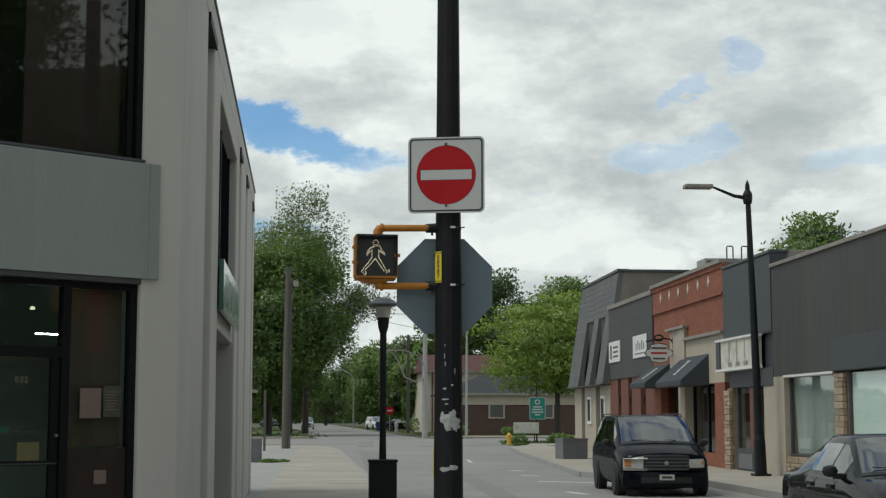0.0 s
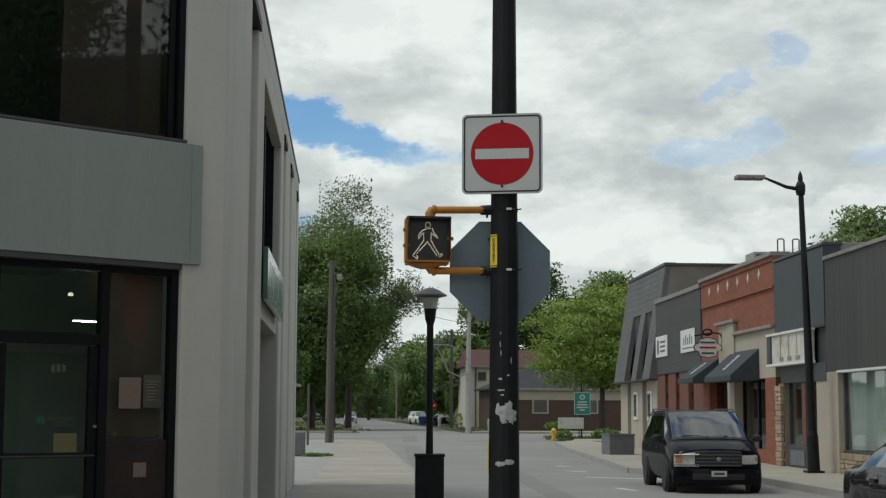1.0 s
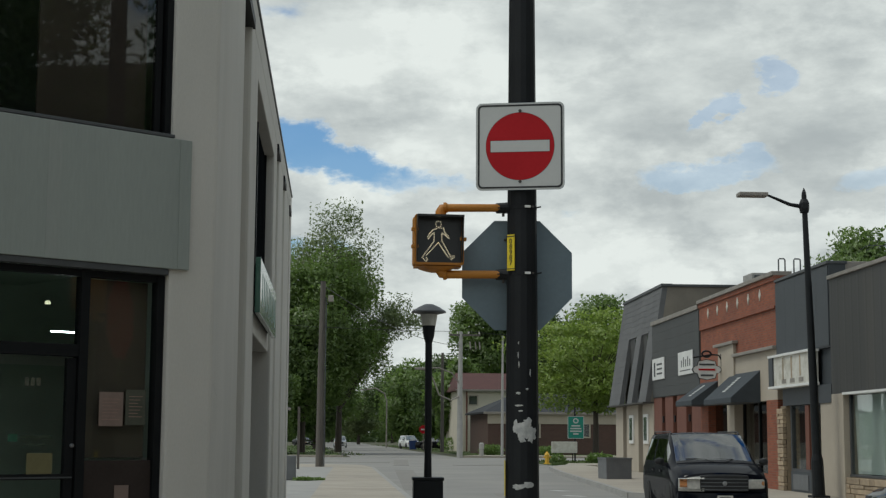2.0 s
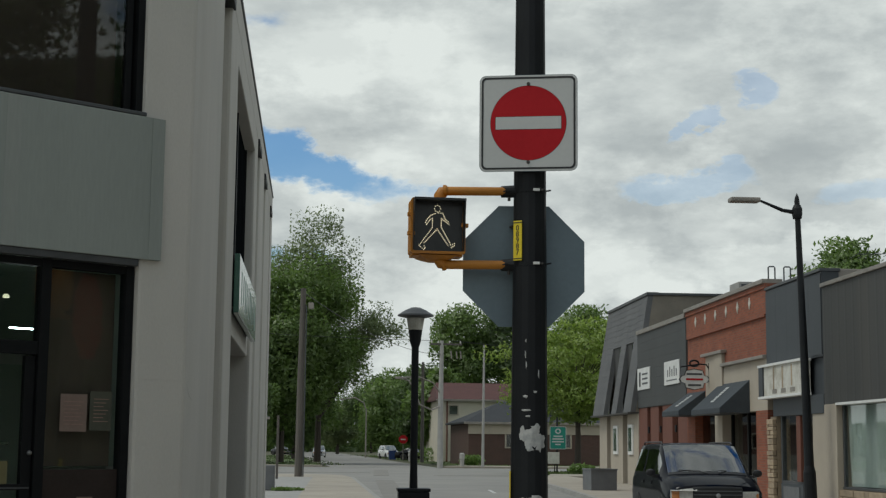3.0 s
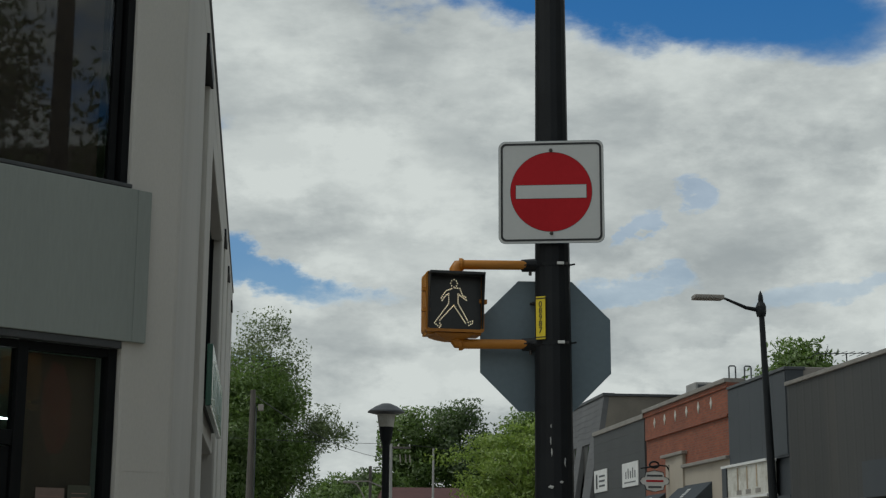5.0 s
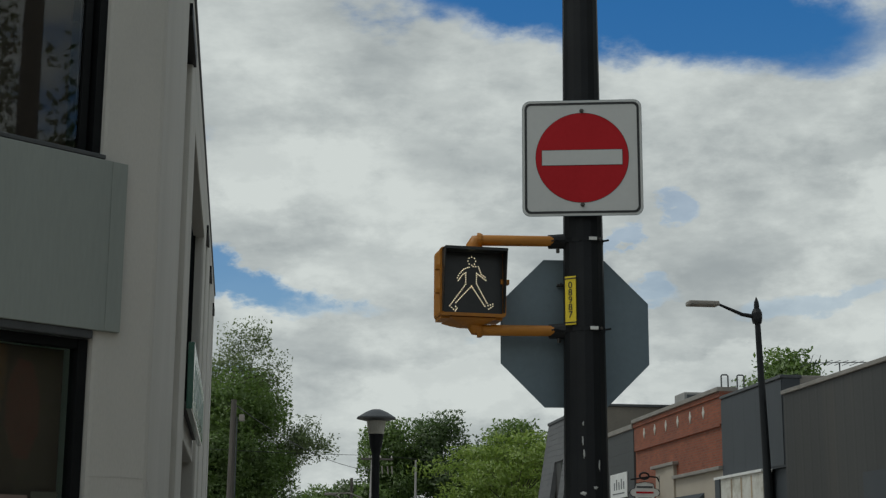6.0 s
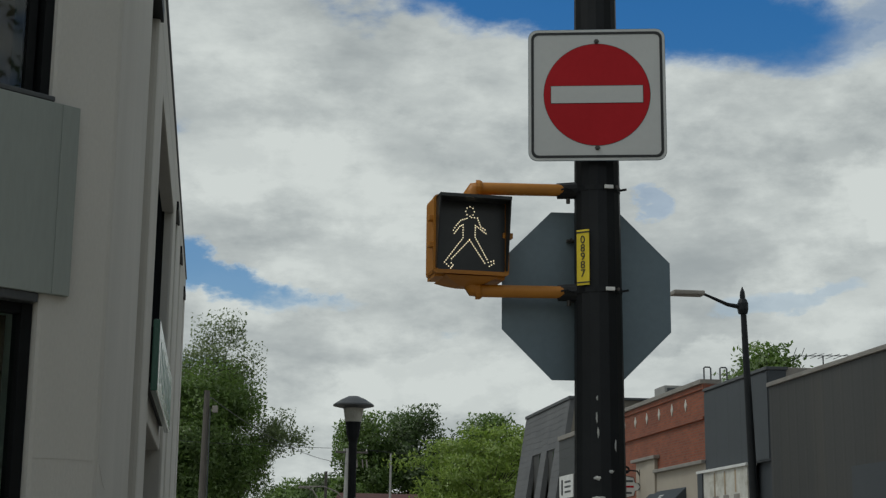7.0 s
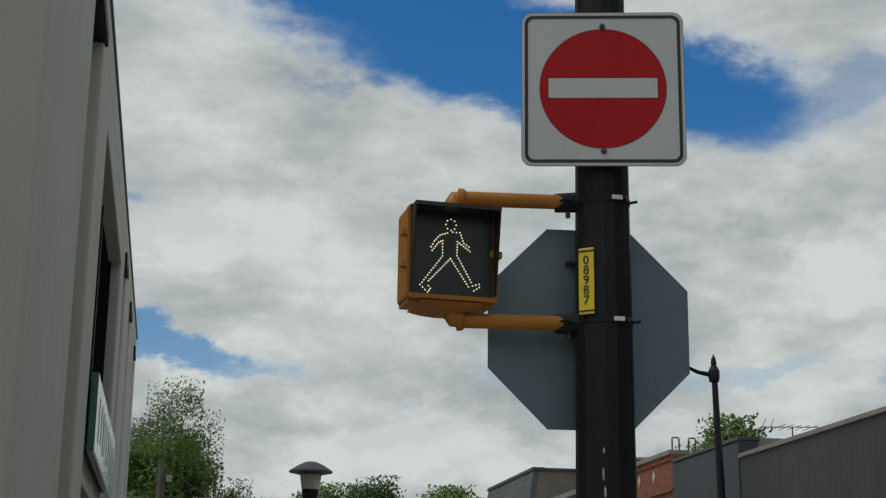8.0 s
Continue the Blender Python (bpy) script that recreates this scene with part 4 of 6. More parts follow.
# arms from the pole
for name, z, dz in (("upper_arm", 3.266, -1), ("lower_arm", 2.760, 1)):
    arm = part(name, tube([(-0.61, 0.06, z + dz * 0.085), (-0.61, 0.06, z + dz * 0.03), (-0.597, 0.058, z + dz * 0.008), (-0.565, 0.055, z), (-0.165, 0.02, z)], [0.042, 0.042, 0.040, 0.031, 0.030], 14), SIGNAL_YELLOW, sig, smooth=True)
    arm.matrix_parent_inverse = SIG.inverted()
    e = part("elbow_sleeve", tube([(-0.59, 0.057, z), (-0.572, 0.055, z), (-0.56, 0.054, z)], [0.042, 0.042, 0.035], 14), SIGNAL_YELLOW, sig)
    e.matrix_parent_inverse = SIG.inverted()
    c = part("pole_clamp", tube([(-0.19, 0.04, z), (-0.07, 0.0, z)], [0.040, 0.044], 12), POLE_BLACK, sig)
    c.matrix_parent_inverse = SIG.inverted()
    s = part("clamp_screw", lathe([(0.01, 0), (0.01, 0.03), (0.015, 0.03), (0.015, 0.04)], 8, None, pose(-0.14, 0.02, z - 0.065)), BOLT, sig)
    s.matrix_parent_inverse = SIG.inverted()

# ---------------------------------------------------------------- post lamp with litter box
lamp = empty("post_lamp", pose(0.02, 13.6, 0, 0, 0, 0), "black post lamp with mushroom cap and box base", "street lamp")
part("base_box", box(-0.23, -0.23, 0, 0.23, 0.23, 0.80, 0.02), POLE_BLACK, lamp)
part("base_lip", box(-0.245, -0.245, 0.80, 0.245, 0.245, 0.85, 0.012), POLE_BLACK, lamp)
part("post", lathe([(0.062, 0.85), (0.055, 1.2), (0.055, 2.95), (0.085, 3.05), (0.095, 3.14), (0.105, 3.22)], 18), POLE_BLACK, lamp, smooth=False)
part("lantern", lathe([(0.108, 3.22), (0.135, 3.40)], 24), WHITE_DIRTY, lamp, "pale lantern glass")
part("cap", lathe([(0.14, 3.40), (0.275, 3.43), (0.27, 3.45), (0.16, 3.52), (0.07, 3.56), (0.03, 3.565)], 28), LINTEL, lamp, "shallow grey mushroom cap")

# tall lamp before the shops
tall = street(empty("street_lamp", label="tall black street lamp with slim arm", category="street lamp"))
B, T = Vector((11.95, 28.77, 0)), Vector((11.82, 28.92, 7.65))
part("post", tube([B, B.lerp(T, 0.12), B.lerp(T, 0.14), B.lerp(T, 0.6), T], [0.15, 0.14, 0.11, 0.085, 0.06], 14), POLE_BLACK, tall)
part("base_plate", box(B.x - 0.2, B.y - 0.2, 0, B.x + 0.2, B.y + 0.2, 0.06, 0.01), POLE_BLACK, tall)
part("finial", lathe([(0.06, 0), (0.05, 0.08), (0.02, 0.16), (0.005, 0.2)], 12, None, Matrix.Translation(T)), POLE_BLACK, tall)
part("collar", lathe([(0.10, -0.45), (0.12, -0.35), (0.12, -0.2), (0.08, -0.1)], 12, None, Matrix.Translation(T)), POLE_BLACK, tall)
part("arm", tube([T + Vector((0, 0, -0.3)), T + Vector((-0.35, 0, -0.24)), T + Vector((-0.85, 0, -0.02)), T + Vector((-1.0, 0, 0.0))], [0.06, 0.045, 0.03, 0.03], 10), POLE_BLACK, tall)
head = part("lamp_head", box(T.x - 1.6, T.y - 0.16, T.z - 0.06, T.x - 0.9, T.y + 0.16, T.z + 0.05, 0.03), CAP_LIGHT, tall, "slim grey lamp head")

# ---------------------------------------------------------------- shops along the right pavement
FX = 12.5        # line of the shop fronts


def ribbed(y0, y1, z0, z1, x, pitch, depth):
    """Upright ribbed sheet facing -x."""
    bm = bmesh.new()
    ys, n = [], int((y1 - y0) / pitch)
    prof = []
    for k in range(n):
        y = y0 + k * pitch
        prof += [(y, 0.0), (y + pitch * 0.72, 0.0), (y + pitch * 0.78, -depth), (y + pitch * 0.94, -depth)]
    prof.append((y1, 0.0))
    lo = [bm.verts.new((x + d, y, z0)) for y, d in prof]
    hi = [bm.verts.new((x + d, y, z1)) for y, d in prof]
    lb = [bm.verts.new((x + 0.05, y, z0)) for y in (y0, y1)]
    hb = [bm.verts.new((x + 0.05, y, z1)) for y in (y0, y1)]
    for k in range(len(prof) - 1):
        bm.faces.new((lo[k], lo[k + 1], hi[k + 1], hi[k]))
    bm.faces.new((lb[0], hb[0], hb[1], lb[1]))
    bm.faces.new(lo + [lb[1], lb[0]])
    bm.faces.new(hi + [hb[1], hb[0]])
    return bm


def shop_box(parent, y0, y1, h, mat, depth=14.0, x0=None):
    """Side and back walls and roof behind a front."""
    x0 = FX + 0.42 if x0 is None else x0
    part("side_wall", box(x0, y0 + 0.01, 0, FX + depth, y0 + 0.25, h - 0.15), mat, parent)
    part("side_wall", box(x0, y1 - 0.25, 0, FX + depth, y1 - 0.01, h - 0.15), mat, parent)
    part("roof", box(x0, y0 + 0.25, h - 0.6, FX + depth, y1 - 0.25, h - 0.45), ROOF_DARK, parent)
    part("shop_back", box(FX + 2.2, y0 + 0.26, 0.0, FX + 2.35, y1 - 0.26, h - 0.61), INTERIOR, parent)


# --- dark metal-clad shop
store = street(empty("metal_clad_shop", label="single-storey shop clad in dark ribbed metal", category="building"), 0.98)
Y0, Y1 = 9.0, 29.3
part("upper_wall", box(FX + 0.05, Y0, 2.66, FX + 0.42, Y1, 5.62), SIDING_DARK, store)
part("cladding", ribbed(Y0, Y1, 2.64, 5.64, FX, 0.45, 0.003), SIDING_DARK, store)
part("coping", box(FX - 0.06, Y0, 5.64, FX + 0.46, Y1, 5.74, 0.01), CAP_LIGHT, store)
part("signboard", box(FX - 0.05, Y0, 2.66, FX - 0.026, 25.2, 3.45, 0.004), SIDING_BLUE, store, "flat dark signboard")
part("soffit_trim", box(FX - 0.04, 25.2, 2.60, FX + 0.3, 28.5, 2.66, 0.004), WHITE_PAINT, store)
part("pier", box(FX - 0.02, 28.5, 0, FX + 0.4, 29.28, 2.64, 0.01), BEIGE, store)
shop_box(store, Y0, Y1, 5.6, SIDING_DARK)
bars("window_frame", ((FX + 0.12, 25.2, 0.58, FX + 0.2, 25.28, 2.6), (FX + 0.12, 28.42, 0.58, FX + 0.2, 28.5, 2.6), (FX + 0.1, 25.2, 0.54, FX + 0.26, 28.5, 0.6)), 0.004, LINTEL, store)
part("pane", box(FX + 0.15, 25.28, 0.6, FX + 0.16, 28.42, 2.6), SHOP_GLASS, store)
part("stall_riser", box(FX + 0.12, 25.2, 0, FX + 0.4, 28.5, 0.54), STONE, store)
part("pier", box(FX + 0.1, 24.66, 0, FX + 0.4, 25.2, 2.64), STONE, store)
bars("window_frame", ((FX + 0.12, 20.0, 0.7, FX + 0.2, 20.1, 2.6), (FX + 0.12, 24.58, 0.7, FX + 0.2, 24.66, 2.6), (FX + 0.1, 20.0, 0.64, FX + 0.26, 24.66, 0.72)), 0.004, LINTEL, store)
part("pane", box(FX + 0.15, 20.1, 0.72, FX + 0.16, 24.58, 2.6), SHOP_GLASS, store)
part("papered_window", box(FX + 0.175, 20.1, 0.72, FX + 0.185, 24.58, 2.6), PAPERED, store, "pale paper behind glass")
part("poster", box(FX + 0.135, 20.6, 1.5, FX + 0.148, 22.0, 2.35, 0.002), SIDING_BLUE, store, "dark poster")
part("poster_panel", box(FX + 0.13, 21.0, 1.55, FX + 0.134, 21.4, 1.8), PAPERED, store)
part("stall_riser", box(FX + 0.12, 20.0, 0, FX + 0.4, 24.66, 0.64), STONE, store)
part("wall", box(FX, Y0, 0, FX + 0.4, 20.0, 2.64), BEIGE, store)
# pleated curtain
bm = bmesh.new()
rnd = random.Random(4)
yy, cols = 25.4, []
while yy < 28.25:
    cols.append((yy, 0.18 + (0.0 if len(cols) % 2 else 0.09) + rnd.uniform(0.0, 0.05)))
    yy += rnd.uniform(0.05, 0.13)
top = [bm.verts.new((FX + d, y + (0.15 if i > len(cols) * 0.8 else 0), 2.58)) for i, (y, d) in enumerate(cols)]
low = [bm.verts.new((FX + d + 0.02, y + 0.12 * math.sin(i * 0.4), 0.62)) for i, (y, d) in enumerate(cols)]
for k in range(len(cols) - 1):
    bm.faces.new((top[k], top[k + 1], low[k + 1], low[k]))
bmesh.ops.solidify(bm, geom=bm.faces[:], thickness=0.008)
part("curtain", bm, CURTAIN, store, "pale pleated curtain")
part("pot_plant", box(FX + 0.3, 28.0, 0.6, FX + 0.42, 28.3, 0.85, 0.05), LEAF_DARK, store)
roofbox = part("roof_box", box(12.8, 29.35, 5.4, 14.5, 30.6, 6.15, 0.02), CAP_LIGHT, store, "pale metal roof box")

# --- slate shop with a broken sign box
slate = street(empty("slate_shop", label="narrow slate-grey shop with blank sign box", category="building"), 1.0)
Y0, Y1 = 29.3, 33.55
part("upper_wall", box(FX, Y0 + 0.02, 3.8, FX + 0.42, Y1, 5.95, 0.01), SIDING_BLUE, slate)
for k in range(5):
    part("panel", box(FX - 0.02, Y0 + 0.05 + k * 0.84, 3.85, FX - 0.001, Y0 + 0.885 + k * 0.84, 5.9, 0.001), SIDING_BLUE, slate)
part("coping", box(FX - 0.05, Y0, 5.95, FX + 0.46, Y1, 6.03, 0.01), LINTEL, slate)
shop_box(slate, Y0, Y1, 5.9, SIDING_BLUE)
sb = part("sign_box", box(FX - 0.22, 30.2, 2.93, FX, 33.5, 3.74, 0.01), WHITE_DIRTY, slate, "stained blank white sign box")
for z0, z1 in ((2.86, 2.93), (3.74, 3.81)):
    part("sign_trim", box(FX - 0.27, 30.15, z0, FX, 33.55, z1, 0.006), WHITE_PAINT, sb)
part("sign_trim", box(FX - 0.26, 33.15, 2.93, FX - 0.22, 33.5, 3.74, 0.004), SIDING_BLUE, sb)
for y in (30.9, 31.6, 32.3):
    part("peeled_strip", box(FX - 0.226, y, 3.05 + 0.1 * (y % 1), FX - 0.221, y + 0.09, 3.7), STONE, sb)
    part("peeled_patch", box(FX - 0.226, y - 0.2, 2.98, FX - 0.221, y + 0.16, 3.1), CAP_LIGHT, sb)
part("fascia", box(FX - 0.01, Y0 + 0.02, 2.38, FX + 0.42, 33.1, 2.86, 0.004), SIDING_BLUE, slate)
part("fascia", box(FX + 0.1, Y0 + 0.02, 2.86, FX + 0.42, Y1, 3.8), SIDING_BLUE, slate)
bars("door_frame", ((FX + 0.1, 32.74, 0, FX + 0.22, 32.84, 2.38), (FX + 0.1, 30.95, 0, FX + 0.22, 31.05, 2.38), (FX + 0.1, 30.2, 0, FX + 0.22, 30.28, 2.38), (FX + 0.1, 30.28, 0.56, FX + 0.2, 32.74, 0.63)), 0.004, LINTEL, slate)
part("pane", box(FX + 0.15, 31.05, 0.63, FX + 0.16, 32.74, 2.38), SHOP_GLASS, slate)
part("door_pane", box(FX + 0.15, 30.28, 0.1, FX + 0.16, 30.95, 2.38), SHOP_GLASS, slate)
part("timber_jamb", box(FX + 0.02, 31.1, 0.63, FX + 0.1, 31.4, 2.36, 0.01), TIMBER_RED, slate)
part("stall_riser", box(FX + 0.05, 31.05, 0, FX + 0.3, 32.74, 0.56, 0.01), SIDING_BLUE, slate)
part("riser_panel", box(FX + 0.03, 31.3, 0.06, FX + 0.049, 32.5, 0.48, 0.004), PLANTER, slate)
part("pier", box(FX + 0.05, 33.0, 0, FX + 0.4, 33.5, 2.38), STONE, slate)
part("pier", box(FX + 0.02, Y0 + 0.02, 0, FX + 0.4, 30.2, 2.38, 0.01), BEIGE, slate)

# --- brick shop
bricks = street(empty("brick_shop", label="orange-red brick shop with stone diamonds and beige front", category="building"), 1.03)
Y0, Y1 = 33.56, 42.0
part("upper_wall", box(FX + 0.04, Y0, 3.9, FX + 0.42, Y1, 6.0), BRICK_RED, bricks)
part("upper_panel", box(FX - 0.0, Y0, 5.15, FX + 0.04, Y1, 6.0), BRICK_RED, bricks)
part("brick_course", box(FX - 0.03, Y0 + 0.1, 5.08, FX + 0.04, Y1 - 0.1, 5.15, 0.004), BRICK_RED, bricks)
part("brick_course", box(FX - 0.04, Y0 + 0.0, 5.86, FX, Y1, 6.0, 0.004), BRICK_RED, bricks)
part("coping", box(FX - 0.1, Y0, 6.0, FX + 0.46, Y1, 6.12, 0.01), CAP_LIGHT, bricks)
shop_box(bricks, Y0, Y1, 5.95, BRICK_BROWN)
for k in range(6):
    y = 40.8 - k * 1.157
    d = part("diamond", prism([(-0.09, 0), (0, 0.17), (0.09, 0), (0, -0.17)], 0.02), WHITE_DIRTY, bricks, "pale stone diamond")
    d.matrix_basis = pose(FX - 0.021, y, 5.58, 0, 0, -90)
part("lower_wall", box(FX + 0.0, 33.58, 2.5, FX + 0.42, 37.7, 3.92), BEIGE, bricks)
part("cornice", box(FX - 0.12, 33.58, 3.92, FX + 0.04, 37.7, 4.02, 0.015), CAP_LIGHT, bricks)
part("pilaster", box(FX - 0.06, 37.7, 0, FX + 0.42, 38.5, 4.34, 0.01), BEIGE, bricks)
part("pilaster_panel", box(FX - 0.03, 38.5, 2.5, FX + 0.42, 39.6, 4.34, 0.01), BEIGE, bricks)
part("pilaster_cap", box(FX - 0.14, 37.5, 4.34, FX + 0.04, 39.8, 4.44, 0.015), CAP_LIGHT, bricks)
part("lower_wall", box(FX, 39.6, 2.6, FX + 0.42, Y1, 3.92), BRICK_RED, bricks)
part("pier", box(FX, 33.58, 0, FX + 0.42, 34.6, 2.5), BRICK_RED, bricks)
part("pier", box(FX, 41.0, 0, FX + 0.42, Y1, 2.6), BRICK_RED, bricks)
bars("doorway_frame", ((FX + 0.2, 34.6, 0, FX + 0.28, 34.7, 2.5), (FX + 0.2, 37.6, 0, FX + 0.28, 37.7, 2.5), (FX + 0.2, 36.0, 0, FX + 0.28, 36.1, 2.5)), 0.004, FRAME_DARK, bricks)
part("pane", box(FX + 0.24, 34.7, 0.4, FX + 0.25, 37.6, 2.5), GLASS, bricks)
part("pane", box(FX + 0.24, 38.5, 0.4, FX + 0.25, 41.0, 2.6), GLASS, bricks)
part("stall_riser", box(FX + 0.1, 34.6, 0, FX + 0.4, 37.7, 0.4), BRICK_RED, bricks)
part("stall_riser", box(FX + 0.1, 38.5, 0, FX + 0.4, 41.0, 0.4), BRICK_RED, bricks)


def awning(y0, y1, z_top, z_low, reach, marks):
    a = street(empty("awning", label="dark grey canvas awning with pale lettering", category="awning", group="shop awnings"))
    bm = bmesh.new()
    tri = [(FX, z_top), (FX - reach, z_low + 0.16), (FX - reach, z_low), (FX, z_low)]
    lo = [bm.verts.new((x, y0, z)) for x, z in tri]
    hi = [bm.verts.new((x, y1, z)) for x, z in tri]
    for k in range(3):
        bm.faces.new((lo[k], lo[k + 1], hi[k + 1], hi[k]))
    bm.faces.new(lo)
    bm.faces.new(hi[::-1])
    bmesh.ops.bevel(bm, geom=bm.edges[:], offset=0.012, segments=1, affect="EDGES")
    part("canopy", bm, CANVAS, a)
    part("frame_bar", tube([(FX - reach + 0.03, y0 + 0.02, z_low), (FX - reach + 0.03, y1 - 0.02, z_low)], 0.018, 8), LINTEL, a)
    run, rise = reach, z_top - z_low - 0.16
    ang = math.degrees(math.atan2(rise, run))
    mid = (y0 + y1) / 2
    for k in range(marks):
        b = part("lettering_bar", box(-0.032, -0.17, 0, 0.032, 0.17 - 0.05 * (k % 2), 0.006), SIGN_WHITE, a)
        f = 0.28 + 0.50 * k / (marks - 1)
        b.matrix_basis = pose(FX - reach * (1 - f) - 0.008, mid, z_low + 0.16 + rise * f + 0.004, 0, -ang, 0)
    return a


awning(35.15, 38.2, 3.50, 2.52, 0.85, 7)
awning(39.75, 41.9, 3.38, 2.56, 0.85, 6)

# hanging sign, square to the front
hang = street(empty("hanging_sign", label="white shaped hanging sign on black iron bracket", category="shop sign"))
shape = [(-0.46, 0.0), (-0.40, 0.10), (-0.30, 0.13), (-0.26, 0.28), (0.0, 0.34), (0.26, 0.28), (0.30, 0.13), (0.40, 0.10), (0.46, 0.0), (0.40, -0.10), (0.30, -0.13), (0.26, -0.28), (0.0, -0.34), (-0.26, -0.28), (-0.30, -0.13), (-0.40, -0.10)]
b = part("board", prism(shape, 0.05), WHITE_PAINT, hang)
b.matrix_basis = pose(12.02, 39.2, 3.72)
r = part("board_rim", ring_prism([(x * 1.02, z * 1.02) for x, z in shape], [(x * 0.975, z * 0.97) for x, z in shape], 0.07), POLE_BLACK, hang)
r.matrix_basis = pose(12.02, 39.19, 3.72)
part("red_bar", box(11.76, 39.188, 3.69, 12.28, 39.2, 3.75), SIGN_RED, hang, "red bars for lettering")
for z0, w in ((3.86, 0.24), (3.5, 0.2)):
    part("grey_bar", box(12.02 - w, 39.188, z0, 12.02 + w, 39.2, z0 + 0.06), LINTEL, hang)
part("bracket", tube([(12.5, 39.22, 4.02), (12.4, 39.22, 4.2), (12.2, 39.22, 4.22), (11.6, 39.22, 4.12)], 0.025, 8), POLE_BLACK, hang)
part("scroll", tube([(12.02 + 0.14 * math.cos(k), 39.22, 4.24 + 0.10 * math.sin(k)) for k in [j * 0.6 for j in range(11)]], 0.03, 8), POLE_BLACK, hang)
part("bracket", tube([(12.5, 39.22, 3.3), (12.48, 39.22, 4.25)], 0.025, 8), POLE_BLACK, hang)

# --- charcoal shop
coal = street(empty("charcoal_shop", label="charcoal clad shop with red-brown timber piers", category="building"), 1.03)
Y0, Y1 = 42.0, 49.3
part("upper_wall", box(FX, Y0, 2.98, FX + 0.42, Y1, 5.84), SIDING_GREY, coal)
for k in range(8):
    part("board", box(FX - 0.022, Y0 + 0.02, 3.0 + k * 0.355, FX - 0.001, Y1, 3.352 + k * 0.355, 0.001), SIDING_GREY, coal)
part("coping", box(FX - 0.08, Y0, 5.84, FX + 0.46, Y1, 6.0, 0.01), CAP_LIGHT, coal)
shop_box(coal, Y0, Y1, 5.8, SIDING_GREY)
for y0, y1 in ((47.9, 49.25), (46.1, 47.35), (44.1, 45.5), (42.02, 43.3)):
    part("timber_pier", box(FX + 0.02, y0, 0, FX + 0.4, y1, 2.98, 0.012), TIMBER_RED, coal)
for y0, y1 in ((47.35, 47.9), (45.5, 46.1), (43.3, 44.1)):
    part("pane", box(FX + 0.2, y0, 0.2, FX + 0.21, y1, 2.98), GLASS, coal)
    part("wall_lamp", box(FX - 0.03, y0 + 0.15, 2.0, FX + 0.03, y0 + 0.27, 2.25, 0.02), POLE_BLACK, coal)
for y0, y1, n in ((47.1, 49.1, 0), (42.75, 44.85, 1)):
    s = part("shop_sign", box(FX - 0.07, y0, 3.67, FX - 0.03, y1, 4.5, 0.01), WHITE_PAINT, None)
    tagged(street(s, 1.03), "white shop sign with grey bars", "shop sign", group="white shop signs")
    if n == 0:
        part("dark_mark", box(FX - 0.074, y1 - 0.55, 3.8, FX - 0.07, y1 - 0.3, 4.35), SIGN_BLACK, s)
        for k in range(3):
            part("text_bar", box(FX - 0.074, y0 + 0.3, 4.22 - k * 0.18, FX - 0.07, y1 - 0.8, 4.29 - k * 0.18), LINTEL, s)
    else:
        for k in range(5):
            part("text_bar", box(FX - 0.074, y0 + 0.3 + k * 0.3, 3.95, FX - 0.07, y0 + 0.42 + k * 0.3, 4.2 + 0.1 * (k % 2)), LINTEL, s)
        part("text_bar", box(FX - 0.074, y0 + 0.3, 3.8, FX - 0.07, y1 - 0.3, 3.84), LINTEL, s)

# --- mansard building
man = street(empty("mansard_building", label="two-storey building with grey shingled mansard front", category="building"), 1.01)
Y0, Y1 = 49.3, 57.0


def mans_x(z):
    return 12.2 + (z - 2.9) * 0.15


for y0, y1, z0, z1 in ((Y0, 50.65, 2.9, 7.6), (52.0, 53.0, 2.9, 7.6), (54.6, Y1, 2.9, 7.6), (50.65, 52.0, 5.8, 7.6), (53.0, 54.6, 5.8, 7.6)):
    rows = int((z1 - z0) / 0.235)
    for k in range(rows):
        za, zb = z0 + k * (z1 - z0) / rows, z0 + (k + 1) * (z1 - z0) / rows
        bm = prism([(mans_x(za) - 0.007, za), (mans_x(zb), zb), (mans_x(zb) + 0.2, zb), (mans_x(za) + 0.2, za)], y1 - y0)
        bm.transform(Matrix.Translation((0, y0, 0)))
        part("shingle_course", bm, SHINGLE, man)
for y0, y1 in ((50.65, 52.0), (53.0, 54.6)):
    part("window_recess", box(mans_x(5.8) + 0.05, y0, 2.92, 13.0, y1, 5.8), SIDING_DARK, man)
    part("pane", box(mans_x(5.8) + 0.03, y0 + 0.12, 4.95, mans_x(5.8) + 0.045, y0 + 0.5, 5.72), SHOP_GLASS, man)
part("coping", box(12.85, Y0 - 0.05, 7.6, 13.3, Y1, 7.72, 0.01), LINTEL, man)
part("gable_wall", prism([(12.28, 2.9), (12.96, 7.6), (27, 7.6), (27, 0), (12.9, 0), (12.9, 2.9)], 0.25, None, pose(0, Y0 + 0.01, 0)), PARAPET_STONE, man, "stained side wall over the lower roof")
part("gable_coping", box(12.9, Y0 - 0.06, 7.6, 27, Y0 + 0.3, 7.7, 0.01), LINTEL, man)
part("far_wall", box(12.9, Y1 - 0.25, 0, 27, Y1, 7.6), PARAPET_STONE, man)
part("roof", box(13.2, Y0 + 0.27, 7.1, 27, Y1 - 0.27, 7.25), ROOF_DARK, man)
for y0, y1 in ((Y0, 51.3), (52.2, 54.6), (55.4, Y1)):
    part("lower_wall", box(12.5, y0, 0, 12.9, y1, 2.9, 0.01), BEIGE, man)
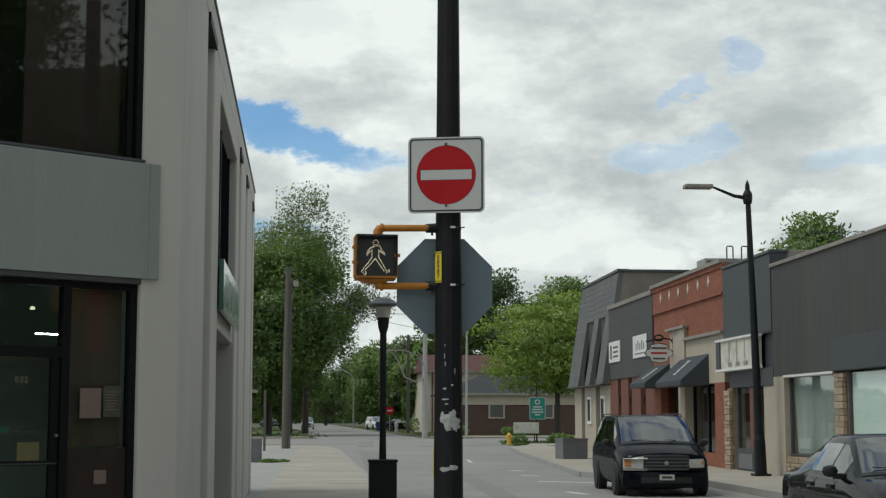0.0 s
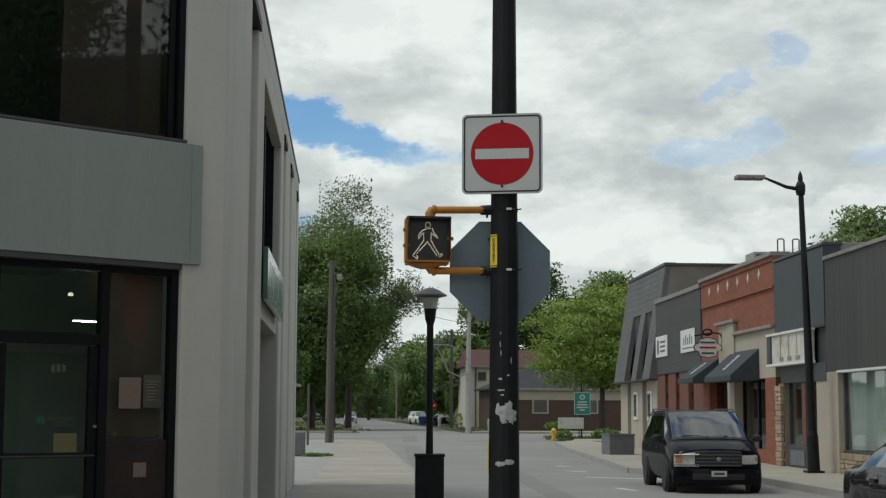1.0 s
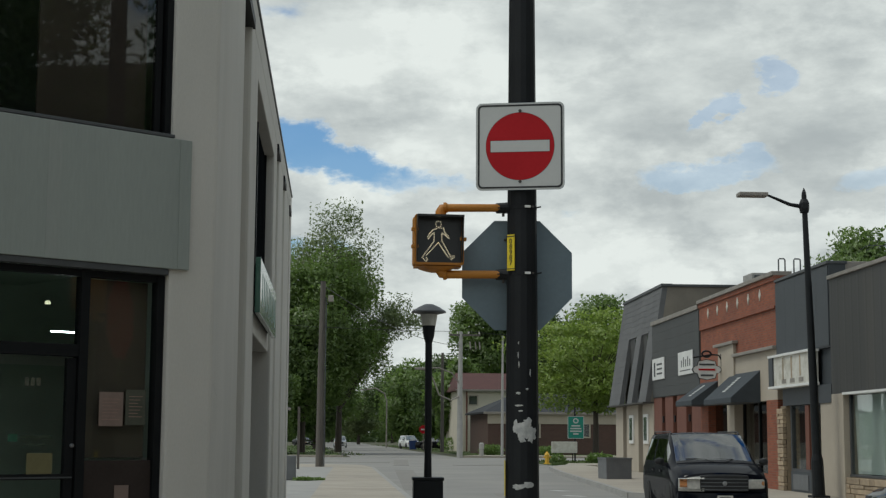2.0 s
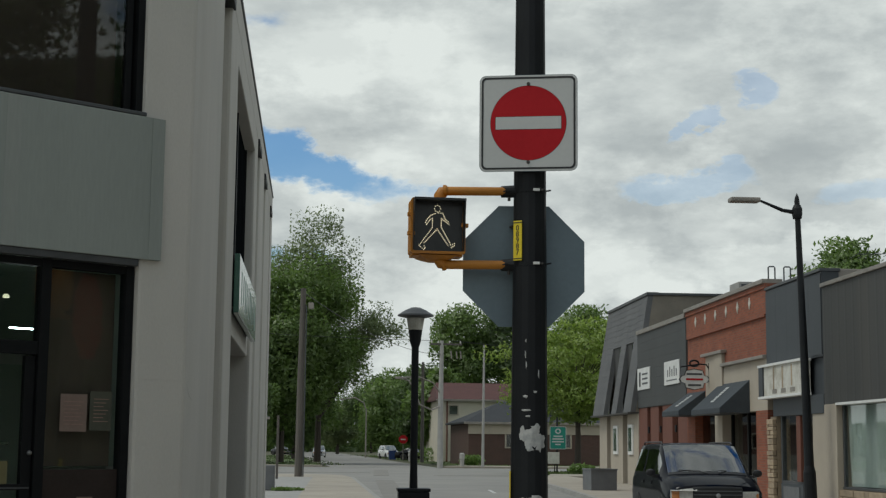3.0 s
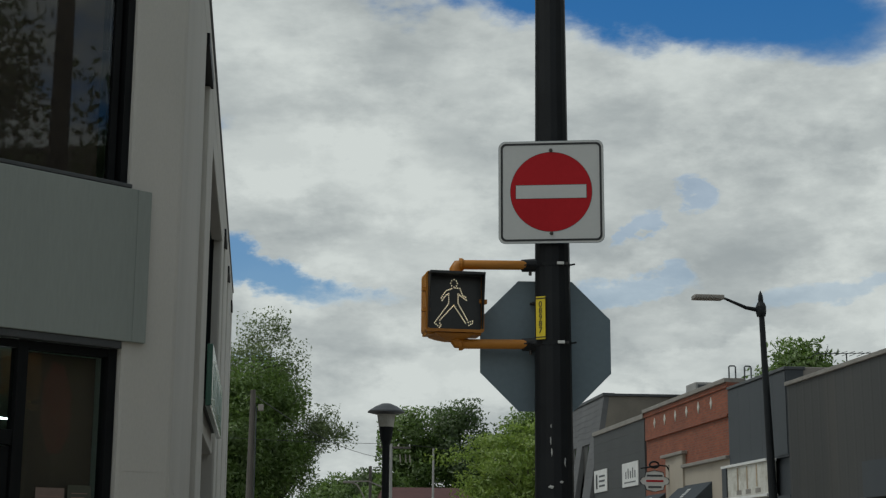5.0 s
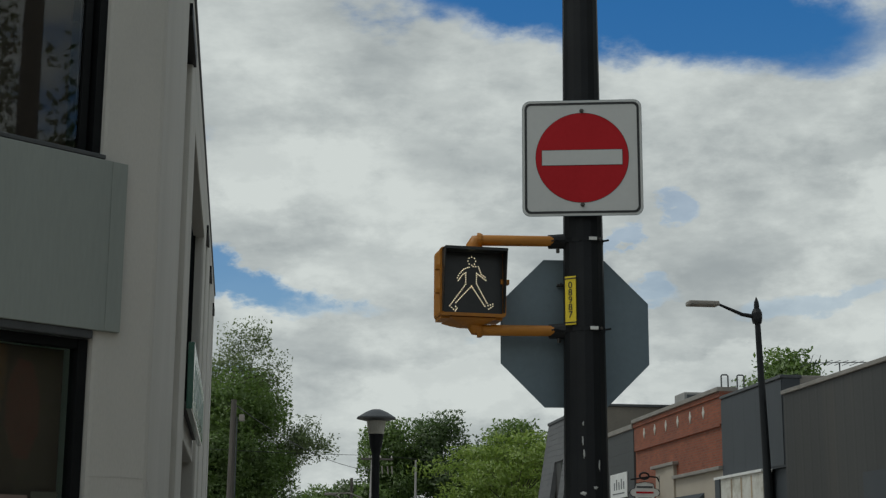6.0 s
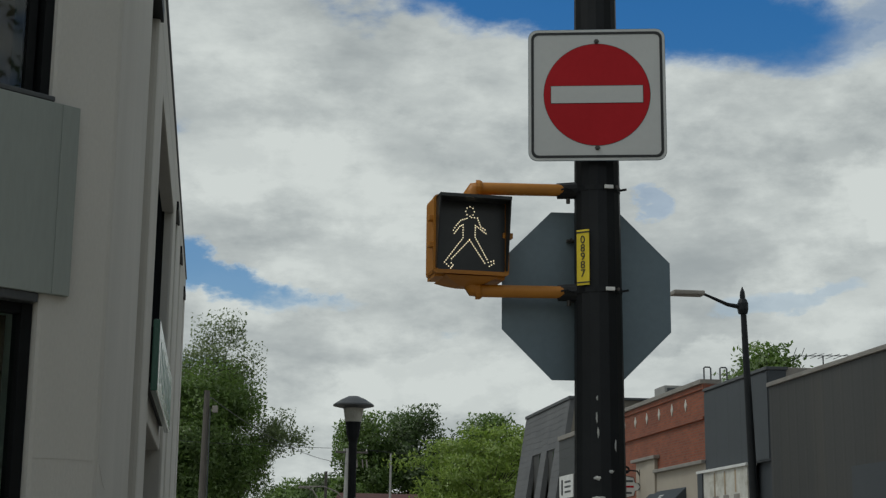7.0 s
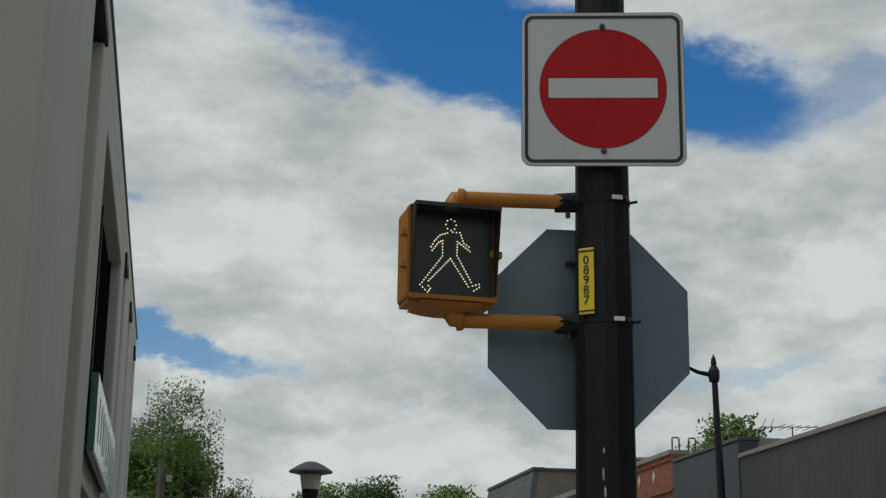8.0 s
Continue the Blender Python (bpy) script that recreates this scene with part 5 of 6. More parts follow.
part("recess", box(12.75, 51.3, 0, 12.9, 52.2, 2.9), SIDING_DARK, man)
part("recess", box(12.75, 54.6, 0, 12.9, 55.4, 2.9), SIDING_DARK, man)
for y in (50.55, 53.4):
    w = part("window", box(12.44, y - 0.42, 1.2, 12.5, y + 0.42, 2.42, 0.01), WHITE_PAINT, man, "narrow white-framed window")
    part("pane", box(12.425, y - 0.28, 1.34, 12.438, y + 0.28, 2.3), GLASS, w)
part("eave", box(12.1, Y0, 2.84, 12.9, Y1, 2.9, 0.006), SIDING_DARK, man)

# things on the roofs
ac = street(empty("roof_air_conditioner", label="grey boxed air conditioner on a roof", category="air conditioner"))
part("casing", box(15.9, 47.6, 5.45, 17.4, 48.8, 8.08, 0.03), POLE_CONCRETE, ac)
part("grille", box(16.0, 47.57, 7.66, 17.3, 47.6, 7.98, 0.004), LINTEL, ac)
for x in (13.35, 13.8):
    p = part("vent_pipe", tube([(x, 36, 5.3), (x, 36, 6.98), (x + 0.03, 36, 7.01), (x + 0.16, 36, 7.01), (x + 0.19, 36, 6.98), (x + 0.19, 36, 5.9)], 0.022, 8), LINTEL)
    tagged(street(p), "thin bent grey vent pipe on a roof", "pipe", group="roof vent pipes")
ant = street(empty("roof_antenna", label="thin metal television antenna on a roof", category="antenna"))
part("mast", tube([(18.1, 39.1, 5.2), (18.1, 39.1, 7.97)], 0.02, 6), LINTEL, ant)
part("boom", tube([(17.15, 39.1, 7.93), (18.95, 39.1, 7.99)], 0.014, 6), LINTEL, ant)
for k in range(8):
    x = 17.2 + 0.24 * k
    swing, rise = (-0.12, 0.16) if k < 2 else (0.0, 0.0)
    part("element", tube([(x + swing, 38.6, 7.95 + rise), (x, 39.1, 7.96), (x + swing, 39.6, 7.95 - 0.6 * rise)], 0.010, 6), LINTEL, ant)

# planter on the pavement
pl = street(empty("square_planter", pose(9.85, 43.1, 0, 0, 0, 8), "square dark grey planter on the pavement", "planter"))
part("tub", prism([(-0.43, 0), (0.43, 0), (0.44, 0.70), (-0.44, 0.70)], 0.86, None, pose(0, -0.43, 0)), PLANTER, pl)
part("rim", ring_prism(rounded(0.92, 0.92, 0.02), rounded(0.74, 0.74, 0.02), 0.05), PLANTER, pl).matrix_basis = pose(0, 0, 0.75, -90, 0, 0)
part("soil", box(-0.37, -0.37, 0.66, 0.37, 0.37, 0.69), SOIL, pl)


# ---------------------------------------------------------------- vehicles
def arc(cx, cz, r, n=9):
    return [(cx + r * math.cos(math.pi * k / n), cz + r * math.sin(math.pi * k / n)) for k in range(n + 1)]


def wheel(parent, x, y, r, width, rim_mat):
    s = 1 if y > 0 else -1
    m = pose(x, y, r, -90 * s, 0, 0)
    t = part("wheel", lathe([(r * 0.62, -width / 2), (r * 0.94, -width / 2), (r, -width / 3), (r, width / 3), (r * 0.94, width / 2), (r * 0.62, width / 2)], 26), TYRE, parent, "black tyre")
    t.matrix_basis = m
    bm = lathe([(r * 0.64, width * 0.1), (r * 0.64, width * 0.46), (r * 0.60, width * 0.46), (r * 0.58, width * 0.2)], 26)
    for k in range(5):
        a = radians(72 * k)
        own = box(r * 0.1, -r * 0.09, width * 0.25, r * 0.6, r * 0.09, width * 0.42, 0.008)
        own.transform(Matrix.Rotation(a, 4, "Z"))
        join(bm, own)
    lathe([(r * 0.16, width * 0.2), (r * 0.15, width * 0.46)], 14, bm)
    part("rim", bm, rim_mat, t, "silver alloy rim")


def sliced(bm, half):
    """Cut a body lengthwise, so that it can be rounded across."""
    for f in (-0.92, -0.8, -0.6, -0.3, 0.0, 0.3, 0.6, 0.8, 0.92):
        bmesh.ops.bisect_plane(bm, geom=bm.verts[:] + bm.edges[:] + bm.faces[:], dist=1e-5, plane_co=(0, f * half, 0), plane_no=(0, 1, 0))
    return bm


def vehicle(name, m, spec, paint, label, category, group="parked vehicles"):
    L, W_, belt, top = spec["L"], spec["W"], spec["belt"], spec["top"]
    r, xf, xr = spec["r"], spec["xf"], spec["xr"]
    car = empty(name, m, label, category, group)
    hood, cowl, nose = spec["hood"], spec["cowl"], spec["nose"]
    (b0, b1), (t0, t1) = spec["cab"], spec["crown"]
    low, half = 0.22, W_ / 2
    hb, ht = half - 0.03, half - spec["lean"]

    def swept(b):
        """Nose and hood rounded in plan and across."""
        for v in b.verts:
            k = min(1.0, max(0.0, (v.co.x - cowl + 0.3) / (L / 2 - cowl + 0.3)))
            u = min(1.05, abs(v.co.y) / half)
            v.co.x -= 0.27 * k * k * u ** 2.6
            if v.co.z > nose - 0.12:
                v.co.z -= 0.07 * k * u ** 2.5
            v.co.z += 0.02 * k * (1 - u * u) if v.co.z > nose - 0.12 else 0
        return b

    def rib(x, z_top, z_belt, w, w_top, crown=0.02, bow=0.0):
        """Half a cross-section, from sill to centre line; bow: how far the middle stands ahead of the sides."""
        zs, zb = low, min(z_belt, z_top - 0.04)
        pts = [(0.90 * w, zs), (0.97 * w, zs + 0.07), (w, zs + 0.25), (1.005 * w, (zs + zb) / 2 + 0.08), (0.995 * w, zb - 0.09), (0.965 * w, zb)]
        for f in (0.25, 0.5, 0.75, 0.93):
            pts.append((0.955 * w + (w_top - 0.955 * w) * f ** 1.15, zb + (z_top - 0.045 - zb) * f))
        pts += [(w_top - 0.015, z_top - 0.025), (w_top * 0.92, z_top), (w_top * 0.7, z_top + crown * 0.6), (w_top * 0.35, z_top + crown * 0.9), (0, z_top + crown)]
        return [(x - bow * (y / w) ** 2.4 * (0.3 + 0.7 * min(1, max(0, (z - zb) / max(0.05, z_top - zb)))), y, z) for y, z in pts]

    tail = spec["tail"]
    deck = tail[0][1] if tail[0][0] > -L / 2 + 0.1 or top - belt < 0.55 else belt
    ribs = [rib(L / 2 - 0.02, nose - 0.16, nose - 0.24, half * 0.90, half * 0.82), rib(L / 2 - 0.06, nose - 0.05, nose - 0.14, half * 0.95, half * 0.86), rib(L / 2 - 0.2, nose, nose - 0.09, half * 0.97, half * 0.87),
            rib((L / 2 - 0.2 + cowl) / 2, (nose + hood) / 2 + 0.045, (nose + hood) / 2 - 0.06, half * 0.99, half * 0.86), rib(cowl + 0.12, hood + 0.01, hood - 0.08, half, half * 0.86), rib(cowl, hood + 0.015, belt - 0.02, half, half * 0.87, bow=0.06)]
    glass_at = len(ribs) - 1
    for f in (0.25, 0.5, 0.75):
        ribs.append(rib(cowl + (t1 - cowl) * f, hood + (top - hood) * (f + 0.12 * f * (1 - f)), belt, half, half * 0.87 + (ht - half * 0.87) * f, 0.025, bow=0.10))
    ribs += [rib(t1, top - 0.015, belt, half, ht, 0.03, bow=0.10), rib(t1 - 0.18, top + 0.002, belt, half, ht, 0.035, bow=0.06)]
    roof_at = len(ribs) - 2
    for f in (0.33, 0.66, 0.9):
        ribs.append(rib(t1 - 0.18 + (t0 - t1 + 0.18) * f, top + 0.012 * (1 - f), belt, half, ht, 0.035))
    ribs.append(rib(t0, top - 0.03, belt, half, ht * 0.98, 0.03))
    rear_at = len(ribs) - 1
    ribs += [rib((t0 + b0) / 2, (top + deck) / 2, belt - 0.02, half * 0.985, (ht + half * 0.9) / 2, 0.02), rib(b0, deck + 0.03, belt - 0.04, half * 0.97, half * 0.86), rib(min(b0 - 0.04, -L / 2 + 0.14), deck - 0.02, deck - 0.1, half * 0.96, half * 0.84), rib(-L / 2, deck - 0.16, deck - 0.26, half * 0.90, half * 0.78)]
    cols = len(ribs[0])
    grid = [[(x, -y, z) for x, y, z in q] + [(x, y, z) for x, y, z in q[-2::-1]] for q in ribs]

    def patch(name_, i0, i1, j0, j1, mat, lift, inset=0.0, lab=""):
        """A pane or panel on the body between two ribs and two rows."""
        def at(u, v):
            a, c = min(int(u), len(grid) - 2), min(int(v), 2 * cols - 3)
            p = [Vector(grid[a + da][c + dc]) for da in (0, 1) for dc in (0, 1)]
            return p[0].lerp(p[1], v - c).lerp(p[2].lerp(p[3], v - c), u - a)
        us = sorted({i0, i1, *[float(k) for k in range(int(i0) + 1, int(i1 + 0.999))]})
        vs = sorted({j0, j1, *[float(k) for k in range(int(j0) + 1, int(j1 + 0.999))]})
        bm = bmesh.new()
        layers = []
        for h in (0.0, lift):
            layer = []
            for u in us:
                row = []
                for v in vs:
                    p = at(u, v)
                    n = (at(min(u + 0.05, len(grid) - 1.01), v) - at(max(u - 0.05, 0), v)).cross(at(u, min(v + 0.05, 2 * cols - 2.01)) - at(u, max(v - 0.05, 0)))
                    n = n.normalized() if n.length else Vector((0, 0, 1))
                    if n.dot(p - Vector((p.x, 0, belt * 0.8))) < 0:
                        n = -n
                    row.append(bm.verts.new(p + n * (h - 0.004 if h == 0 else h)))
                layer.append(row)
            layers.append(layer)
        nu, nv = len(us), len(vs)
        for lay in layers:
            for a in range(nu - 1):
                for c in range(nv - 1):
                    bm.faces.new((lay[a][c], lay[a + 1][c], lay[a + 1][c + 1], lay[a][c + 1]))
        for a in range(nu - 1):
            for c in (0, nv - 1):
                bm.faces.new((layers[0][a][c], layers[0][a + 1][c], layers[1][a + 1][c], layers[1][a][c]))
        for c in range(nv - 1):
            for a in (0, nu - 1):
                bm.faces.new((layers[0][a][c], layers[0][a][c + 1], layers[1][a][c + 1], layers[1][a][c]))
        return part(name_, swept(bm), mat, car, lab, smooth=True)

    bm = bmesh.new()
    vs = [[bm.verts.new(p) for p in row] for row in grid]
    for a in range(len(vs) - 1):
        for c in range(2 * cols - 2):
            bm.faces.new((vs[a][c], vs[a + 1][c], vs[a + 1][c + 1], vs[a][c + 1]))
        bm.faces.new((vs[a][0], vs[a][-1], vs[a + 1][-1], vs[a + 1][0]))
    bm.faces.new(vs[0])
    bm.faces.new(vs[-1][::-1])
    part("body", swept(bm), paint, car, smooth=True)
    # panes lie on the body: screen, rear window, side windows between belt and roof
    mid = 2 * cols - 2
    patch("windscreen", glass_at + 0.35, roof_at - 0.12, 10.7, mid - 10.7, CAR_GLASS, 0.006)
    patch("screen_seal", glass_at + 0.08, glass_at + 0.34, 10.6, mid - 10.6, TRIM_BLACK, 0.005)
    patch("rear_window", rear_at + 0.25, rear_at + 1.8, 11.0, mid - 11.0, CAR_GLASS, 0.006)
    spans = spec["panes"]
    for q0, q1 in spans:
        u0, u1 = rear_at - q0 * (rear_at - glass_at - 0.9), rear_at - q1 * (rear_at - glass_at - 0.9)
        patch("side_window", u1, u0, 5.5, 8.8, CAR_GLASS, 0.006)
        patch("side_window", u1, u0, mid - 8.8, mid - 5.5, CAR_GLASS, 0.006)
    for s in (-1, 1):
        part("wiper", tube([(cowl + 0.02, s * 0.1 + 0.1, hood + 0.055), (cowl - 0.12, s * 0.3 + 0.1, hood + 0.115), (cowl - 0.14, s * 0.3 - 0.3, hood + 0.125)], 0.008, 6), TRIM_BLACK, car)
    for x in (xf, xr):
        for s in (-1, 1):
            wheel(car, x, s * (half - 0.075), r, 0.22, RIM)
            # black disc stands in for the shaded wheel well; the body is uncut
            part("dark_well_disc", lathe([(r * 1.17, -0.2), (r * 1.17, -0.008), (r * 1.13, 0.0), (r * 1.02, 0.001)], 28), TRIM_BLACK, car).matrix_basis = pose(x, s * (half + 0.002), r * 1.03, -90 * s, 0, 0)
    # front
    fx = L / 2
    part("bumper", swept(sliced(box(fx - 0.35, -W_ / 2 + 0.05, 0.19, fx + 0.03, W_ / 2 - 0.05, 0.54, 0.07), W_ / 2)), paint, car, smooth=True)
    part("air_intake", swept(sliced(box(fx - 0.2, -0.55, 0.29, fx + 0.036, 0.55, 0.42, 0.02), W_ / 2)), TRIM_BLACK, car)
    g = part("grille", swept(sliced(box(fx - 0.16, -0.5, 0.56, fx + 0.012, 0.5, nose - 0.07, 0.03), W_ / 2)), TRIM_BLACK, car)
    for k in range(4):
        part("grille_bar", swept(sliced(box(fx, -0.48, 0.585 + k * (nose - 0.66) / 4, fx + 0.02, 0.48, 0.60 + k * (nose - 0.66) / 4, 0.003), W_ / 2)), PLANTER, g)
    part("badge", lathe([(0.05, 0), (0.045, 0.015), (0.02, 0.02)], 8, None, pose(fx + 0.015, 0, (0.56 + nose - 0.07) / 2, 0, 90, 0)), RIM, car, "small bright badge")
    for s in (-1, 1):
        h = part("headlight", swept(sliced(box(fx - 0.2, s * (W_ / 2 - 0.52), nose - 0.34, fx + 0.004, s * (W_ / 2 - 0.125), nose - 0.14, 0.05), W_ / 2)), HEADLIGHT, car, "clear headlight")
        part("indicator", swept(sliced(box(fx - 0.15, s * (W_ / 2 - 0.21), nose - 0.28, fx + 0.010, s * (W_ / 2 - 0.135), nose - 0.18, 0.03), W_ / 2)), AMBER, h, "amber corner lamp")
        own = lathe([(0.02, -0.075), (0.075, -0.055), (0.1, 0.0), (0.075, 0.055), (0.02, 0.075)], 14, None, pose(spec["cab"][1] - 0.5, s * (W_ / 2 + 0.12), belt + 0.09) @ Matrix.Diagonal((0.65, 1.05, 1, 1)))
        mi = part("mirror", own, TRIM_BLACK, car, smooth=True)
        part("mirror_stalk", box(spec["cab"][1] - 0.56, s * (W_ / 2 - 0.12), belt + 0.0, spec["cab"][1] - 0.46, s * (W_ / 2 + 0.06), belt + 0.05, 0.01), TRIM_BLACK, mi)
        for x in spec["doors"]:
            part("door_handle", box(x - 0.1, s * (W_ / 2 - 0.005), belt - 0.14, x + 0.1, s * (W_ / 2 + 0.02), belt - 0.10, 0.008), TRIM_BLACK, car)
            part("door_gap", box(x + 0.16, s * (W_ / 2 - 0.003), low + 0.14, x + 0.168, s * (W_ / 2 + 0.002), belt - 0.02), TRIM_BLACK, car)
    part("number_plate", box(fx + 0.03, -0.16, 0.36, fx + 0.042, 0.16, 0.48, 0.004), WHITE_DIRTY, car, "pale plate with grey bar")
    part("plate_bar", box(fx + 0.042, -0.11, 0.395, fx + 0.045, 0.11, 0.445), LINTEL, car)
    part("cabin_floor", box(b0 + 0.3, -hb + 0.15, belt - 0.25, b1 - 0.5, hb - 0.15, belt - 0.03), TRIM_BLACK, car)
    if spec.get("rails"):
        for s in (-1, 1):
            part("roof_rail", tube([(t0 + 0.2, s * (ht - 0.06), top), (t0 + 0.3, s * (ht - 0.06), top + 0.05), (t1 - 0.3, s * (ht - 0.06), top + 0.05), (t1 - 0.15, s * (ht - 0.06), top)], 0.018, 6), TRIM_BLACK, car)
    return car


VAN = dict(L=5.1, W=1.97, belt=1.05, top=1.72, r=0.34, xf=1.62, xr=-1.46, hood=1.08, cowl=1.58, nose=0.95, cab=(-2.48, 1.62), crown=(-2.25, 0.55), lean=0.19, panes=((0.04, 0.30), (0.33, 0.62), (0.65, 0.88)), doors=(0.45, -0.65), tail=[(-2.50, 1.0), (-2.55, 0.6), (-2.50, 0.35)], rails=True)
SEDAN = dict(L=4.85, W=1.85, belt=0.93, top=1.44, r=0.335, xf=1.48, xr=-1.37, hood=0.95, cowl=1.0, nose=0.78, cab=(-1.75, 1.05), crown=(-0.95, 0.15), lean=0.32, panes=((0.12, 0.48), (0.51, 0.86)), doors=(0.15, -0.75), tail=[(-2.2, 0.98), (-2.38, 0.9), (-2.42, 0.6), (-2.38, 0.35)], edge=0.09)
SUV = dict(L=4.6, W=1.85, belt=1.05, top=1.68, r=0.35, xf=1.4, xr=-1.3, hood=1.06, cowl=0.95, nose=0.92, cab=(-2.2, 1.0), crown=(-1.95, 0.2), lean=0.2, panes=((0.05, 0.32), (0.35, 0.62), (0.65, 0.9)), doors=(0.2, -0.7), tail=[(-2.26, 1.0), (-2.3, 0.6), (-2.25, 0.35)])
vehicle("minivan", pose(6.5, 22.8, ROAD_Z, 0, 0, -93), VAN, CAR_NAVY, "dark blue-black minivan parked by the kerb", "minivan")
vehicle("sedan", pose(6.5, 7.6, ROAD_Z, 0, 0, -92), SEDAN, CAR_BLACK, "glossy black sedan parked by the kerb", "car")
vehicle("pickup_car", pose(-3.49, 213.2, ROAD_Z, 0, 0, -90), SUV, CAR_SILVER, "silver car parked far down the street", "car")
vehicle("parked_car", pose(6.03, 192.0, ROAD_Z + 0.1, 0, 0, -75), SUV, CAR_WHITE, "white car parked on a driveway", "car")
vehicle("parked_car", pose(8.38, 168.4, ROAD_Z + 0.1, 0, 0, -10), SEDAN, CAR_BLACK, "dark car parked beside a house", "car")
vehicle("parked_car", pose(-9.68, 235.6, ROAD_Z + 0.1, 0, 0, -60), SEDAN, CAR_BLACK, "dark car parked under trees", "car")
blue = part("recycling_bin", prism([(-0.35, 0), (0.35, 0), (0.42, 1.05), (-0.42, 1.05)], 0.8), BLUE_BIN)
blue.matrix_basis = pose(13.2, 150, -0.02)
tagged(street(blue, past=True), "blue plastic recycling bin on a lawn", "bin")


# ---------------------------------------------------------------- trees
def tree(x, y, height, crown, leaf, size, count, seed, label, lean=0.0, clumps=70, trunk=0.25, flat=0.75):
    """A trunk with limbs and a crown of leaf sprays; crown: half widths in x, y and the height where it starts."""
    rnd = np.random.RandomState(seed)
    rx, ry, z0 = crown
    t = empty("tree", pose(x, y, -0.05), label, "tree", "street trees")
    if y > 20:
        street(t, past=y > 65)
    fork = z0 + (height - z0) * 0.25
    bm = tube([(0, 0, 0), (0.04, 0.02, fork * 0.5), (lean * 0.5, 0, fork)], [trunk * 1.3, trunk, trunk * 0.8], 8)
    zc, rz = (height + z0) / 2, (height - z0) / 2
    cs = []
    while len(cs) < clumps:
        p = rnd.uniform(-1, 1, 3)
        q = np.linalg.norm(p)
        if q > 1 or rnd.rand() > 0.25 + 0.75 * q:
            continue
        wob = 0.80 + 0.45 * noise.noise(Vector(p * 1.7 + seed))
        cs.append(np.array([p[0] * rx * wob + lean * (p[2] + 1) / 2, p[1] * ry * wob, zc + p[2] * rz * (0.85 + 0.2 * wob)]))
    cs = np.array(cs)
    for c in cs[::3]:
        mid = Vector((c[0] * 0.45, c[1] * 0.45, fork + (c[2] - fork) * 0.55))
        tube([(lean * 0.4, 0, fork * 0.92), mid, Vector(c)], [trunk * 0.4, trunk * 0.2, 0.02], 5, bm)
    part("trunk", bm, BARK, t)
    size, count = size * 0.92, int(count * 1.9)
    per = count // clumps
    spread = np.array([rx, ry, rz]) * 1.25 / clumps ** (1 / 3)
    pts = np.repeat(cs, per, 0) + np.clip(rnd.normal(0, 1, (clumps * per, 3)), -1.7, 1.7) * spread * rnd.uniform(0.35, 0.75, (clumps, 1)).repeat(per, 0) * np.array([1, 1, flat])
    n = len(pts)
    a = rnd.normal(size=(n, 3))
    a /= np.linalg.norm(a, axis=1)[:, None]
    b = np.cross(a, rnd.normal(size=(n, 3)))
    b /= np.linalg.norm(b, axis=1)[:, None]
    s = size * rnd.uniform(0.6, 1.3, (n, 1))
    v = np.stack([pts - a * s, pts - b * s * 0.45, pts + a * s, pts + b * s * 0.45], 1).reshape(-1, 3)
    me = bpy.data.meshes.new("crown")
    # leaves are turned to face out of their clump, so that boughs shade as masses
    out = (pts - np.repeat(cs, per, 0)) / (spread * 0.6) + 0.8 * (pts - np.array([0, 0, zc - rz * 0.4])) / np.array([rx, ry, rz]) + rnd.normal(0, 0.35, (n, 3))
    out /= np.linalg.norm(out, axis=1)[:, None]
    flip = np.einsum("ij,ij->i", np.cross(a, b), out) < 0
    q = np.arange(n * 4).reshape(-1, 4)
    q[flip] = q[flip][:, ::-1]
    me.from_pydata(v.tolist(), [], q.tolist())
    me.polygons.foreach_set("use_smooth", np.ones(n, dtype=bool))
    me.normals_split_custom_set_from_vertices(np.repeat(out, 4, 0).tolist())
    me.materials.append(leaf)
    c = new("crown", me)
    c.parent = t
    return t


# great trees left of the crossing
tree(2.1, 121, 23.2, (5.6, 4.6, 6.0), LEAF_PALE, 0.15, 22000, 1, "tall tree with thin pale green crown", clumps=90)
tree(0.2, 116, 17.6, (5.6, 4.8, 3.4), LEAF_DEEP, 0.20, 19000, 2, "broad tree with dense dark green crown", lean=2.0, clumps=70)
tree(-1.6, 114, 17.2, (5.0, 4.5, 2.4), LEAF_DEEP, 0.20, 18000, 3, "broad tree with dense dark green crown", clumps=70)
tree(3.6, 122, 14.6, (3.4, 3.4, 6.5), LEAF_PALE, 0.15, 7000, 4, "tree with loose pale green outer boughs", lean=5.5, clumps=45)
tree(-3.4, 108, 8.6, (3.0, 3.0, 1.0), LEAF_DEEP, 0.18, 9000, 5, "low dark green tree under taller ones", clumps=50)
tree(-5.5, 108, 11.0, (4.0, 3.0, 0.6), LEAF_DARK, 0.2, 14000, 6, "dark green tree beside a brick house", clumps=50)
